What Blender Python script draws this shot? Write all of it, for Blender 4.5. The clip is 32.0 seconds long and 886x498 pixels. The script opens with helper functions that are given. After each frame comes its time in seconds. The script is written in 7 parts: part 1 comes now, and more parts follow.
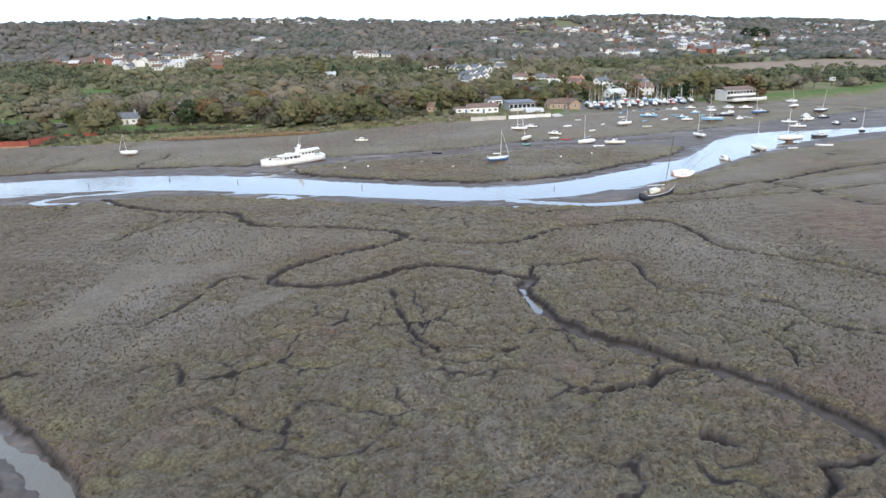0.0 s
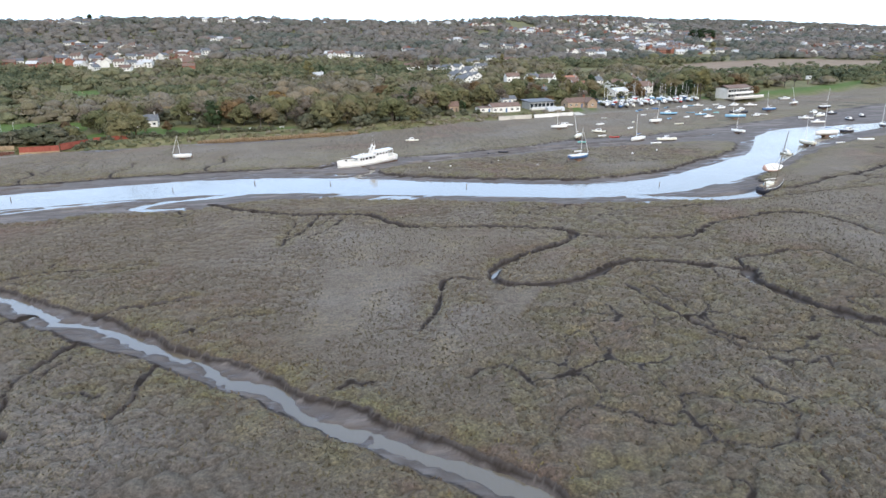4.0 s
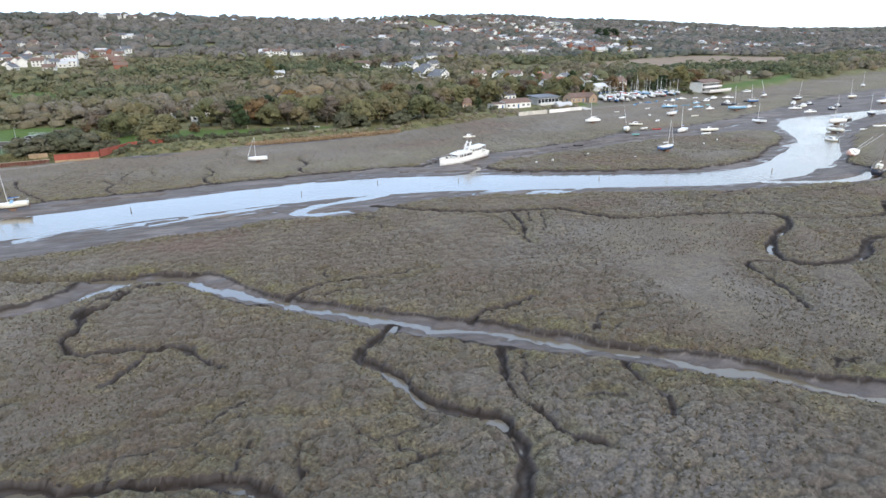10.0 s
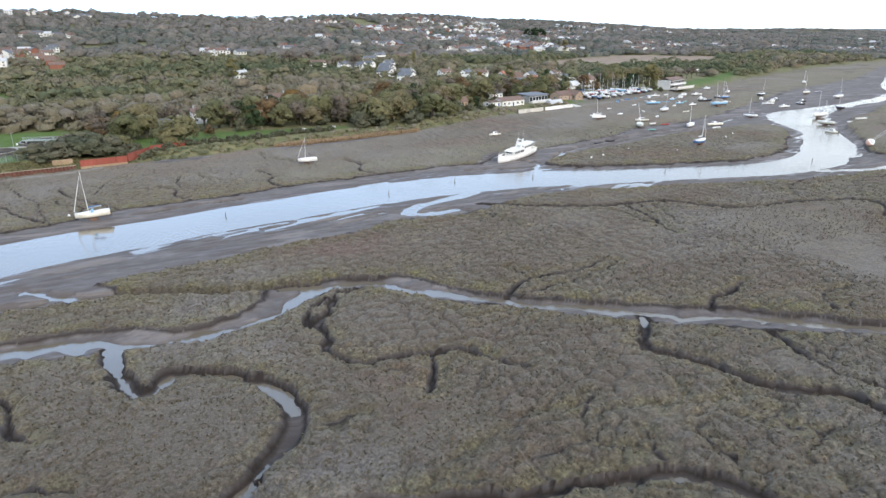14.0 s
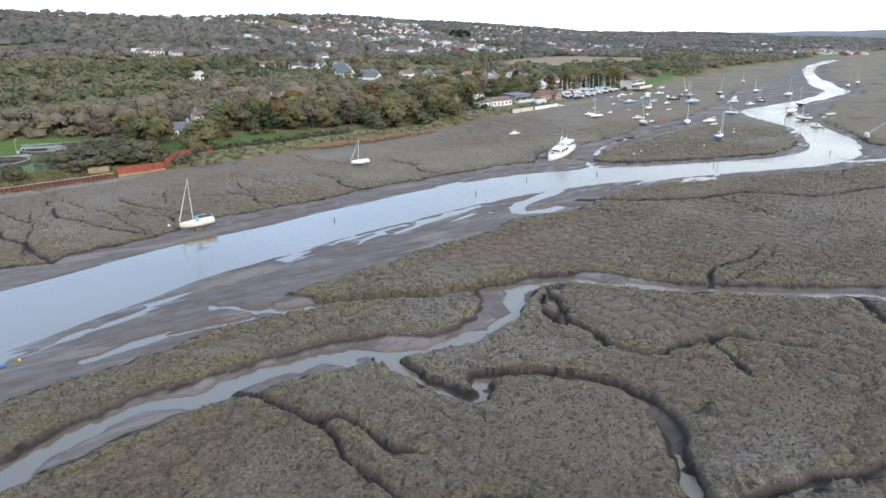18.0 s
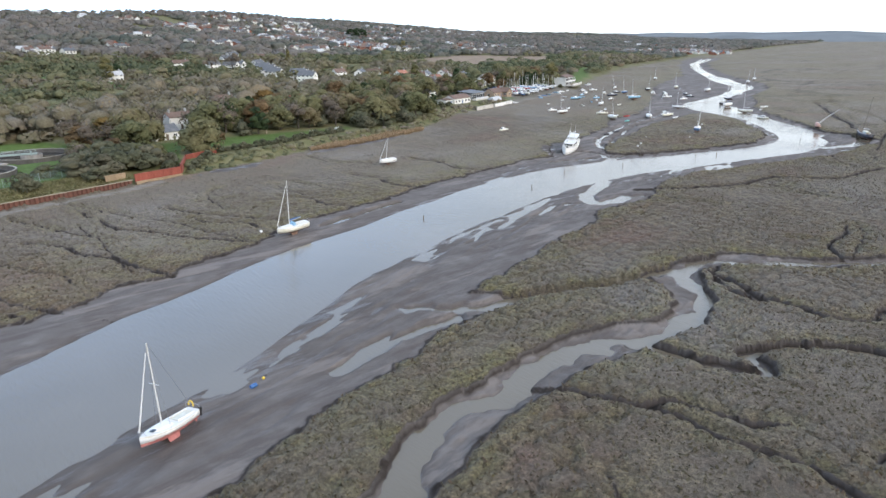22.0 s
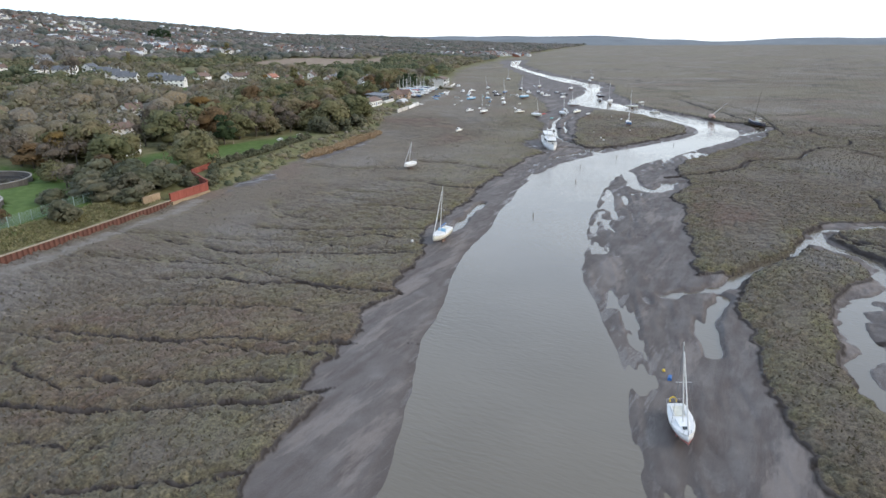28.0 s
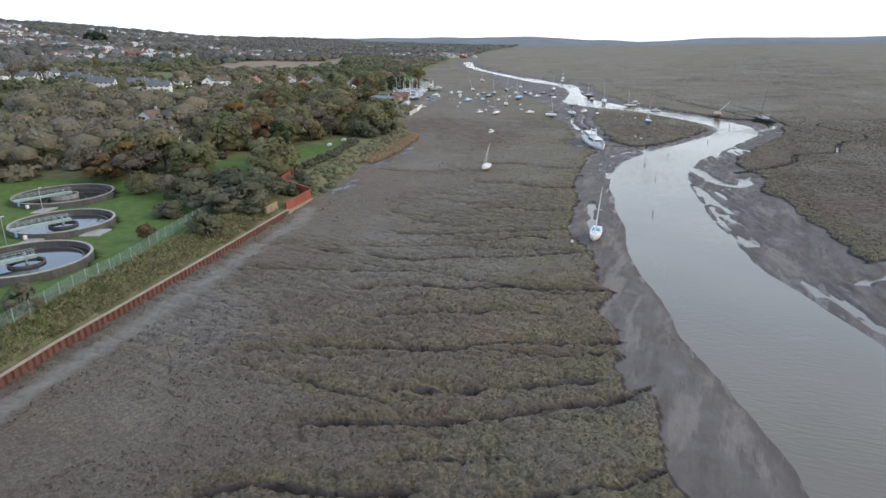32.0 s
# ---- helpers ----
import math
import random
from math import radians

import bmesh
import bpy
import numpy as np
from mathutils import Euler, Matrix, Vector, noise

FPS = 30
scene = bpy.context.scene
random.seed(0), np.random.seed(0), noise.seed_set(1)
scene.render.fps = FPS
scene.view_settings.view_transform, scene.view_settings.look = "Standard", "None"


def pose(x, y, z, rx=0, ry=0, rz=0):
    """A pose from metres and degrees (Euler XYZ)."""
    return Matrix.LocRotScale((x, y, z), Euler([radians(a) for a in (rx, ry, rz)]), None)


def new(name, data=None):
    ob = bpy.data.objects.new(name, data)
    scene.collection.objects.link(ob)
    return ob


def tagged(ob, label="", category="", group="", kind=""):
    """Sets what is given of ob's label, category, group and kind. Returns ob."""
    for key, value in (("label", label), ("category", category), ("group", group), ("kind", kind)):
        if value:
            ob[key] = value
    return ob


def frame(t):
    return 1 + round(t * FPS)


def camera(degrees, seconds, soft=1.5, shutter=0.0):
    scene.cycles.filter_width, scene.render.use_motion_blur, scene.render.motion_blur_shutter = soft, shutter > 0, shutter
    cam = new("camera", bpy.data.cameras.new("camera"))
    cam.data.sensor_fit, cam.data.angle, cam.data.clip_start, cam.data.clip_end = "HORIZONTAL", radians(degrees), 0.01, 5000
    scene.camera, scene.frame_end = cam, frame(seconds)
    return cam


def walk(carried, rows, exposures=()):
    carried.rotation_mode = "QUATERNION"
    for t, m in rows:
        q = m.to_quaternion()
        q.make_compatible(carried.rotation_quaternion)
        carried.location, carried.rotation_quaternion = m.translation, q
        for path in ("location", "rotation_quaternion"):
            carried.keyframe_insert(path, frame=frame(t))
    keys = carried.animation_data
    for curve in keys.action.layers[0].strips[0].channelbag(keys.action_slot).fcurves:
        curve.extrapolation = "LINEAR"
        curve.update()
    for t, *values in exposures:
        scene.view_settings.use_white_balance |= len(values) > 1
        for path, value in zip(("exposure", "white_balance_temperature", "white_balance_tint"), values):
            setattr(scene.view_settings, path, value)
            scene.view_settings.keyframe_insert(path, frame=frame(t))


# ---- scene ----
cam = camera(68.94, 32.0)
PATH = [
    (0.0, -0.32, 1.58, 35.01, -0.56, -17.23, 1.25),
    (0.5, -6.09, 1.70, 35.05, -1.24, -17.25, 1.25),
    (1.0, -11.90, 1.81, 35.17, -1.90, -17.24, 1.23),
    (1.5, -17.71, 1.99, 35.20, -2.57, -17.24, 1.21),
    (2.0, -23.52, 2.26, 35.31, -3.23, -17.26, 1.22),
    (2.5, -29.31, 2.55, 35.39, -3.91, -17.25, 1.21),
    (3.0, -35.06, 2.93, 35.42, -4.66, -17.26, 1.22),
    (3.5, -40.77, 3.45, 35.49, -5.42, -17.29, 1.22),
    (5.5, -63.58, 6.10, 35.82, -8.42, -17.39, 1.19),
    (6.0, -69.20, 7.03, 35.80, -9.17, -17.45, 1.23),
    (6.5, -74.88, 8.04, 35.83, -9.95, -17.47, 1.21),
    (7.0, -80.50, 9.05, 35.92, -10.80, -17.50, 1.22),
    (7.5, -86.15, 10.17, 35.98, -11.68, -17.54, 1.23),
    (8.0, -91.73, 11.40, 35.99, -12.59, -17.57, 1.23),
    (8.5, -97.32, 12.67, 36.05, -13.48, -17.59, 1.23),
    (9.0, -102.90, 14.05, 36.10, -14.39, -17.61, 1.23),
    (9.5, -108.44, 15.51, 36.15, -15.30, -17.62, 1.23),
    (10.0, -113.98, 17.04, 36.20, -16.22, -17.64, 1.21),
    (10.5, -119.45, 18.69, 36.24, -17.15, -17.66, 1.21),
    (11.0, -125.03, 20.33, 36.33, -18.07, -17.70, 1.20),
    (11.5, -130.43, 22.17, 36.34, -19.00, -17.71, 1.16),
    (12.0, -135.86, 24.04, 36.38, -19.96, -17.73, 1.16),
    (12.5, -141.36, 25.91, 36.42, -20.95, -17.76, 1.14),
    (13.0, -146.75, 27.98, 36.50, -21.94, -17.77, 1.13),
    (13.5, -152.15, 30.11, 36.55, -22.94, -17.81, 1.12),
    (14.0, -157.54, 32.29, 36.62, -23.94, -17.82, 1.08),
    (14.5, -162.85, 34.62, 36.70, -24.94, -17.83, 1.07),
    (15.0, -168.21, 36.98, 36.78, -25.93, -17.85, 1.04),
    (15.5, -173.49, 39.46, 36.85, -26.93, -17.85, 1.02),
    (17.5, -194.23, 50.37, 37.08, -31.04, -17.83, 0.89),
    (18.0, -199.25, 53.34, 37.12, -32.12, -17.85, 0.87),
    (18.5, -204.16, 56.47, 37.12, -33.25, -17.87, 0.81),
    (19.0, -209.00, 59.67, 37.08, -34.46, -17.89, 0.76),
    (19.5, -213.76, 62.92, 37.09, -35.66, -17.91, 0.77),
    (20.0, -218.45, 66.31, 37.05, -36.89, -17.94, 0.74),
    (20.5, -223.07, 69.86, 37.02, -38.31, -17.98, 0.71),
    (21.0, -227.61, 73.48, 36.98, -39.77, -17.99, 0.67),
    (21.5, -232.05, 77.22, 36.91, -41.24, -18.00, 0.62),
    (22.0, -236.38, 81.04, 36.92, -42.71, -18.02, 0.61),
    (22.5, -240.67, 85.01, 36.89, -44.18, -18.01, 0.56),
    (23.0, -244.85, 89.10, 36.89, -45.66, -18.03, 0.52),
    (23.5, -248.89, 93.26, 36.90, -47.13, -18.03, 0.50),
    (24.0, -252.90, 97.50, 36.95, -48.61, -18.06, 0.48),
    (24.5, -256.80, 101.90, 36.96, -50.11, -18.06, 0.44),
    (25.0, -260.55, 106.34, 37.00, -51.65, -18.04, 0.43),
    (25.5, -264.20, 110.86, 37.02, -53.19, -18.04, 0.42),
    (27.5, -277.59, 129.88, 37.35, -59.38, -17.97, 0.30),
    (28.0, -280.68, 134.84, 37.48, -60.91, -17.96, 0.32),
    (28.5, -283.59, 139.92, 37.58, -62.45, -17.95, 0.32),
    (29.0, -286.35, 145.11, 37.72, -63.99, -17.91, 0.31),
    (29.5, -288.87, 150.02, 37.79, -65.40, -17.90, 0.34),
    (30.0, -291.47, 155.33, 37.94, -66.36, -17.88, 0.37),
    (30.5, -294.05, 160.70, 38.01, -66.77, -17.89, 0.41),
    (31.0, -296.63, 166.07, 38.09, -67.00, -17.87, 0.46),
    (31.5, -299.03, 170.94, 38.21, -67.03, -17.89, 0.53),
    (32.0, -300.83, 174.38, 38.26, -67.07, -17.89, 0.60),
]
walk(cam, [(t, pose(x, y, z, 90 + pitch, roll, yaw)) for t, x, y, z, yaw, pitch, roll in PATH],
     [(0.0, 0.05), (13.0, 0.05), (20.0, -0.02), (25.5, -0.2), (29.0, -0.3), (32.0, -0.4)])

# ---- sky and sun ----
SUN_HEIGHT, SUN_TURN = radians(30), radians(172)
world = bpy.data.worlds.new("overcast_sky")
scene.world = world
world.use_nodes = True
wn, wl = world.node_tree.nodes, world.node_tree.links
wn.clear()
w_out, w_bg = wn.new("ShaderNodeOutputWorld"), wn.new("ShaderNodeBackground")
w_sky = wn.new("ShaderNodeTexSky")
w_sky.sky_type, w_sky.sun_disc, w_sky.sun_elevation, w_sky.sun_rotation = "NISHITA", False, SUN_HEIGHT, SUN_TURN
w_sky.air_density, w_sky.dust_density, w_sky.ozone_density = 1.0, 2.0, 1.0
# a bright sheet of cloud lies over the clear sky, thinner towards the zenith
w_co, w_sep, w_ramp = wn.new("ShaderNodeTexCoord"), wn.new("ShaderNodeSeparateXYZ"), wn.new("ShaderNodeValToRGB")
w_cloud = wn.new("ShaderNodeTexNoise")
w_cloud.inputs["Scale"].default_value, w_cloud.inputs["Detail"].default_value = 2.2, 4.0
w_map = wn.new("ShaderNodeMapping")
w_map.inputs["Scale"].default_value = (1, 1, 3.5)
w_ramp.color_ramp.elements[0].position, w_ramp.color_ramp.elements[0].color = 0.0, (10.0, 10.6, 11.0, 1)
w_ramp.color_ramp.elements[1].position, w_ramp.color_ramp.elements[1].color = 1.0, (4.5, 5.6, 7.3, 1)
mid_el = w_ramp.color_ramp.elements.new(0.35)
mid_el.color = (7.6, 9.1, 11.4, 1)
w_mix, w_dim = wn.new("ShaderNodeMix"), wn.new("ShaderNodeMix")
w_mix.data_type = w_dim.data_type = "RGBA"
w_dim.blend_type, w_dim.inputs["Factor"].default_value = "MULTIPLY", 1.0
w_mix.inputs["Factor"].default_value = 0.82
w_band = wn.new("ShaderNodeMapRange")
w_band.inputs["From Min"].default_value, w_band.inputs["From Max"].default_value = 0.3, 0.7
w_band.inputs["To Min"].default_value, w_band.inputs["To Max"].default_value = 0.84, 1.08
wl.new(w_co.outputs["Generated"], w_sep.inputs[0])
wl.new(w_co.outputs["Generated"], w_map.inputs[0])
wl.new(w_map.outputs[0], w_cloud.inputs["Vector"])
wl.new(w_sep.outputs["Z"], w_ramp.inputs[0])
wl.new(w_cloud.outputs["Fac"], w_band.inputs["Value"])
# the sheet thins towards the north, where blue shows through
w_north, w_tint = wn.new("ShaderNodeMapRange"), wn.new("ShaderNodeMix")
w_north.interpolation_type = "SMOOTHSTEP"
w_north.inputs["From Min"].default_value, w_north.inputs["From Max"].default_value = 0.52, 0.97
w_tint.data_type, w_tint.blend_type = "RGBA", "MULTIPLY"
w_tint.inputs["B"].default_value = (0.84, 1.02, 1.26, 1)
wl.new(w_sep.outputs["Y"], w_north.inputs["Value"])
wl.new(w_north.outputs[0], w_tint.inputs["Factor"])
wl.new(w_ramp.outputs[0], w_tint.inputs["A"])
wl.new(w_tint.outputs["Result"], w_dim.inputs["A"])
wl.new(w_band.outputs[0], w_dim.inputs["B"])
wl.new(w_sky.outputs[0], w_mix.inputs["A"])
wl.new(w_dim.outputs["Result"], w_mix.inputs["B"])
wl.new(w_mix.outputs["Result"], w_bg.inputs["Color"])
w_bg.inputs["Strength"].default_value = 0.2
wl.new(w_bg.outputs[0], w_out.inputs[0])
sun = new("sun", bpy.data.lights.new("sun", "SUN"))
sun.data.energy, sun.data.angle, sun.data.color = 1.9, radians(12), (1.0, 0.86, 0.70)
sun.rotation_euler = (radians(90) - SUN_HEIGHT, 0, radians(180) - SUN_TURN)

# ---- materials ----
def base_material(name):
    m = bpy.data.materials.new(name)
    m.use_nodes = True
    n = m.node_tree.nodes
    return m, n, m.node_tree.links, n["Principled BSDF"]


def noise_node(n, l, scale, detail=4.0, vec=None, rough=0.55):
    t = n.new("ShaderNodeTexNoise")
    t.inputs["Scale"].default_value, t.inputs["Detail"].default_value, t.inputs["Roughness"].default_value = scale, detail, rough
    if vec is not None:
        l.new(vec, t.inputs["Vector"])
    return t.outputs["Fac"]


def ramp(n, l, fac, stops):
    r = n.new("ShaderNodeValToRGB")
    e = r.color_ramp.elements
    while len(e) < len(stops):
        e.new(0.5)
    for k, (p, c) in enumerate(stops):
        e[k].position, e[k].color = p, (*c, 1)
    l.new(fac, r.inputs[0])
    return r.outputs[0]


def mix(n, l, fac, a, b, mode="MIX"):
    m = n.new("ShaderNodeMix")
    m.data_type, m.blend_type = "RGBA", mode
    for key, v in (("Factor", fac), ("A", a), ("B", b)):
        if isinstance(v, (int, float)):
            m.inputs[key].default_value = v
        elif isinstance(v, tuple):
            m.inputs[key].default_value = (*v, 1)
        else:
            l.new(v, m.inputs[key])
    return m.outputs["Result"]


def math_node(n, l, op, a, b=0.0):
    m = n.new("ShaderNodeMath")
    m.operation = op
    for k, v in enumerate((a, b)):
        if isinstance(v, (int, float)):
            m.inputs[k].default_value = v
        else:
            l.new(v, m.inputs[k])
    return m.outputs[0]


def bumped(n, l, bsdf, height, strength, distance):
    b = n.new("ShaderNodeBump")
    b.inputs["Strength"].default_value, b.inputs["Distance"].default_value = strength, distance
    l.new(height, b.inputs["Height"])
    l.new(b.outputs[0], bsdf.inputs["Normal"])


def surface(name, dark, light, rough=0.7, grain=6.0, blotch=0.6, bump=0.02, metal=0.0, vary=0.12, streak=False):
    """A weathered surface: two scales of colour, a little relief, and a slight change from piece to piece."""
    m, n, l, p = base_material(name)
    co = n.new("ShaderNodeTexCoord").outputs["Object"]
    if streak:
        mp = n.new("ShaderNodeMapping")
        mp.inputs["Scale"].default_value = (1, 1, 0.15)
        l.new(co, mp.inputs[0])
        co = mp.outputs[0]
    a, b = noise_node(n, l, grain, 5, co), noise_node(n, l, blotch, 3, co)
    fac = math_node(n, l, "ADD", math_node(n, l, "MULTIPLY", a, .5), math_node(n, l, "MULTIPLY", b, .5))
    col = ramp(n, l, fac, [(.33, dark), (.66, light)])
    info = n.new("ShaderNodeObjectInfo").outputs["Random"]
    k = math_node(n, l, "ADD", math_node(n, l, "MULTIPLY", info, 2 * vary), 1 - vary)
    col = mix(n, l, 1.0, col, k, "MULTIPLY")
    l.new(col, p.inputs["Base Color"])
    p.inputs["Roughness"].default_value, p.inputs["Metallic"].default_value = rough, metal
    if bump:
        bumped(n, l, p, a, 0.5, bump)
    return m


def leaf_material(name, tones, vary=0.2, per_tree=True, mottle=1.5):
    """Leaves: tone by leaf, and by tree."""
    m, n, l, p = base_material(name)
    isl = n.new("ShaderNodeNewGeometry").outputs["Random Per Island"]
    if per_tree:
        r2 = n.new("ShaderNodeObjectInfo").outputs["Random"]
    else:
        at = n.new("ShaderNodeAttribute")
        at.attribute_name = "tint"
        r2 = at.outputs["Fac"]
    f = math_node(n, l, "ADD", math_node(n, l, "MULTIPLY", r2, .72), math_node(n, l, "MULTIPLY", isl, .28))
    col = ramp(n, l, f, [(k / max(1, len(tones) - 1), c) for k, c in enumerate(tones)])
    col = mix(n, l, 1.0, col, math_node(n, l, "ADD", math_node(n, l, "MULTIPLY", isl, 2 * vary), 1 - vary), "MULTIPLY")
    co = n.new("ShaderNodeTexCoord").outputs["Object"]
    sprig = noise_node(n, l, mottle, 5, co, .8)
    col = mix(n, l, 1.0, col, ramp(n, l, sprig, [(.40, (.82,) * 3), (.5, (1.05,) * 3), (.6, (1.3,) * 3)]), "MULTIPLY")
    l.new(col, p.inputs["Base Color"])
    p.inputs["Roughness"].default_value = 0.8
    p.inputs["Specular IOR Level"].default_value = 0.2
    thin, both = n.new("ShaderNodeBsdfTranslucent"), n.new("ShaderNodeMixShader")
    l.new(col, thin.inputs["Color"])
    both.inputs[0].default_value = .38
    l.new(p.outputs[0], both.inputs[1])
    l.new(thin.outputs[0], both.inputs[2])
    l.new(both.outputs[0], n["Material Output"].inputs["Surface"])
    if mottle > .4:
        bumped(n, l, p, sprig, .5, .3 / mottle)
    return m


def ground_material():
    m, n, l, p = base_material("marsh_ground")
    co = n.new("ShaderNodeTexCoord").outputs["Object"]
    z1, z2 = n.new("ShaderNodeAttribute"), n.new("ShaderNodeAttribute")
    z1.attribute_name, z2.attribute_name = "zone_a", "zone_b"
    s1, s2 = n.new("ShaderNodeSeparateColor"), n.new("ShaderNodeSeparateColor")
    l.new(z1.outputs["Color"], s1.inputs[0])
    l.new(z2.outputs["Color"], s2.inputs[0])
    land, lawn, track = s1.outputs[1], s1.outputs[2], z1.outputs["Alpha"]
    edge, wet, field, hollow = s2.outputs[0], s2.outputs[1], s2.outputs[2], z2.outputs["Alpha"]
    # the edge of the mud, frayed by roots
    bank = n.new("ShaderNodeAttribute")
    bank.attribute_name = "bank"
    fray = math_node(n, l, "MULTIPLY", math_node(n, l, "SUBTRACT", noise_node(n, l, 2.6, 4, co), .5), .22)
    mud = ramp(n, l, math_node(n, l, "ADD", math_node(n, l, "ADD", bank.outputs["Fac"], fray), .5), [(.47, (0,) * 3), (.56, (1,) * 3)])
    # marsh plants: cushions of grey-brown, olive and rusty stems; litter and painted shade between
    warp = n.new("ShaderNodeTexNoise")
    warp.inputs["Scale"].default_value, warp.inputs["Detail"].default_value = .55, 3
    l.new(co, warp.inputs["Vector"])
    bent = mix(n, l, 1.0, co, mix(n, l, 1.0, warp.outputs["Color"], (1.5, 1.5, 1.5), "MULTIPLY"), "ADD")

    def tuft(scale, soft):
        v = n.new("ShaderNodeTexVoronoi")
        v.feature, v.inputs["Scale"].default_value, v.inputs["Smoothness"].default_value = "SMOOTH_F1", scale, soft
        l.new(bent, v.inputs["Vector"])
        return v.outputs["Distance"]

    big, mid_n, fine = noise_node(n, l, .028, 5, co), noise_node(n, l, .27, 5, co), noise_node(n, l, 2.6, 6, co, .8)
    tiny = noise_node(n, l, 8.0, 6, co, .85)
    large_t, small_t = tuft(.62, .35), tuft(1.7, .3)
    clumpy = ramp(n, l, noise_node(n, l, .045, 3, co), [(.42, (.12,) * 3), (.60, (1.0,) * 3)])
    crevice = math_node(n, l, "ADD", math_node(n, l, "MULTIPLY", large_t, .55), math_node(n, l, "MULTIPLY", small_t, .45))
    plants = ramp(n, l, mid_n, [(.3, (.098, .070, .055)), (.45, (.120, .098, .076)), (.57, (.120, .105, .075)), (.7, (.136, .100, .079))])
    patch = ramp(n, l, big, [(.36, (.132, .082, .062)), (.45, (.112, .090, .064)), (.54, (.128, .108, .084)), (.64, (.168, .152, .134))])
    plants = mix(n, l, .68, plants, patch)
    olive = ramp(n, l, fine, [(.35, (.092, .080, .034)), (.55, (.150, .142, .052)), (.7, (.200, .180, .068))])
    fac_edge = math_node(n, l, "MULTIPLY", edge, ramp(n, l, noise_node(n, l, .16, 4, co), [(.38, (.06,) * 3), (.64, (.68,) * 3)]))
    plants = mix(n, l, fac_edge, plants, olive)
    straw = math_node(n, l, "MULTIPLY", ramp(n, l, noise_node(n, l, .11, 5, co, .65), [(.52, (0,) * 3), (.66, (.55,) * 3)]), ramp(n, l, fine, [(.45, (.2,) * 3), (.6, (1,) * 3)]))
    plants = mix(n, l, straw, plants, (.220, .176, .095))
    grain = ramp(n, l, math_node(n, l, "ADD", math_node(n, l, "MULTIPLY", fine, .6), math_node(n, l, "MULTIPLY", tiny, .4)), [(.42, (.42,) * 3), (.485, (.86,) * 3), (.53, (1.12,) * 3), (.60, (1.70,) * 3)])
    plants = mix(n, l, 1.0, plants, grain, "MULTIPLY")
    plants = mix(n, l, 1.0, plants, (.90, .895, .935), "MULTIPLY")
    # tuft crevices darkened in colour, standing for shade as well as dead stems
    litter_shade = math_node(n, l, "MULTIPLY", ramp(n, l, crevice, [(.40, (0,) * 3), (.80, (.14,) * 3)]), clumpy)
    plants = mix(n, l, litter_shade, plants, (.060, .046, .036))
    # mud: grey-brown silt, and in the gullies black ooze with shade painted in
    silt = ramp(n, l, noise_node(n, l, .35, 6, co, .6), [(.3, (.116, .101, .094)), (.55, (.148, .132, .124)), (.72, (.190, .173, .165))])
    flow = n.new("ShaderNodeMapping")
    flow.inputs["Rotation"].default_value, flow.inputs["Scale"].default_value = (0, 0, radians(-18)), (.22, 1, 1)
    l.new(co, flow.inputs[0])
    rill = noise_node(n, l, .55, 6, flow.outputs[0], .6)
    silt = mix(n, l, ramp(n, l, rill, [(.36, (.6,) * 3), (.46, (.3,) * 3), (.52, (0,) * 3)]), silt, (.084, .066, .060))
    silt = mix(n, l, ramp(n, l, noise_node(n, l, .16, 7, flow.outputs[0], .68), [(.53, (0,) * 3), (.59, (.7,) * 3)]), silt, (.240, .208, .188))
    silt = mix(n, l, math_node(n, l, "MULTIPLY", noise_node(n, l, 1.4, 6, co), .4), silt, (.095, .075, .064))
    silt = mix(n, l, math_node(n, l, "MULTIPLY", wet, .55), silt, (.075, .060, .052))
    shaded_ooze = ramp(n, l, fine, [(.3, (.013, .010, .008)), (.7, (.036, .028, .023))])
    silt = mix(n, l, math_node(n, l, "MULTIPLY", hollow, .95), silt, shaded_ooze)
    # creases between cushions darkened in the plants' colour, as shade would
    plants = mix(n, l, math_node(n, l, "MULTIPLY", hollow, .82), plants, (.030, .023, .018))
    # the narrow creeks of the wide marsh up the estuary
    away = n.new("ShaderNodeSeparateXYZ")
    l.new(co, away.inputs[0])
    far_x = n.new("ShaderNodeMapRange")
    far_x.inputs["From Min"].default_value, far_x.inputs["From Max"].default_value = 130, 220
    l.new(away.outputs["X"], far_x.inputs["Value"])
    thread = math_node(n, l, "ABSOLUTE", math_node(n, l, "SUBTRACT", noise_node(n, l, .0085, 4, co, .5), .5))
    thread = ramp(n, l, thread, [(.006, (.9,) * 3), (.014, (0,) * 3)])
    plants = mix(n, l, math_node(n, l, "MULTIPLY", thread, far_x.outputs[0]), plants, shaded_ooze)
    plants = mix(n, l, math_node(n, l, "MULTIPLY", ramp(n, l, noise_node(n, l, .006, 6, co, .6), [(.42, (.55,) * 3), (.56, (0,) * 3)]), far_x.outputs[0]), plants, (.092, .078, .040))
    # land, lawn, ploughed field, track
    rough_grass = ramp(n, l, noise_node(n, l, .22, 6, co, .7), [(.32, (.095, .098, .044)), (.5, (.150, .145, .070)), (.68, (.22, .19, .11))])
    cut_grass = ramp(n, l, noise_node(n, l, .5, 6, co, .7), [(.3, (.062, .096, .024)), (.55, (.092, .138, .038)), (.75, (.135, .165, .062))])
    soil = ramp(n, l, noise_node(n, l, .08, 5, co), [(.3, (.20, .145, .105)), (.7, (.29, .225, .165))])
    grit = ramp(n, l, noise_node(n, l, 1.2, 6, co), [(.3, (.115, .102, .088)), (.7, (.215, .198, .178))])
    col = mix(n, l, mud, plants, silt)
    col = mix(n, l, land, col, rough_grass)
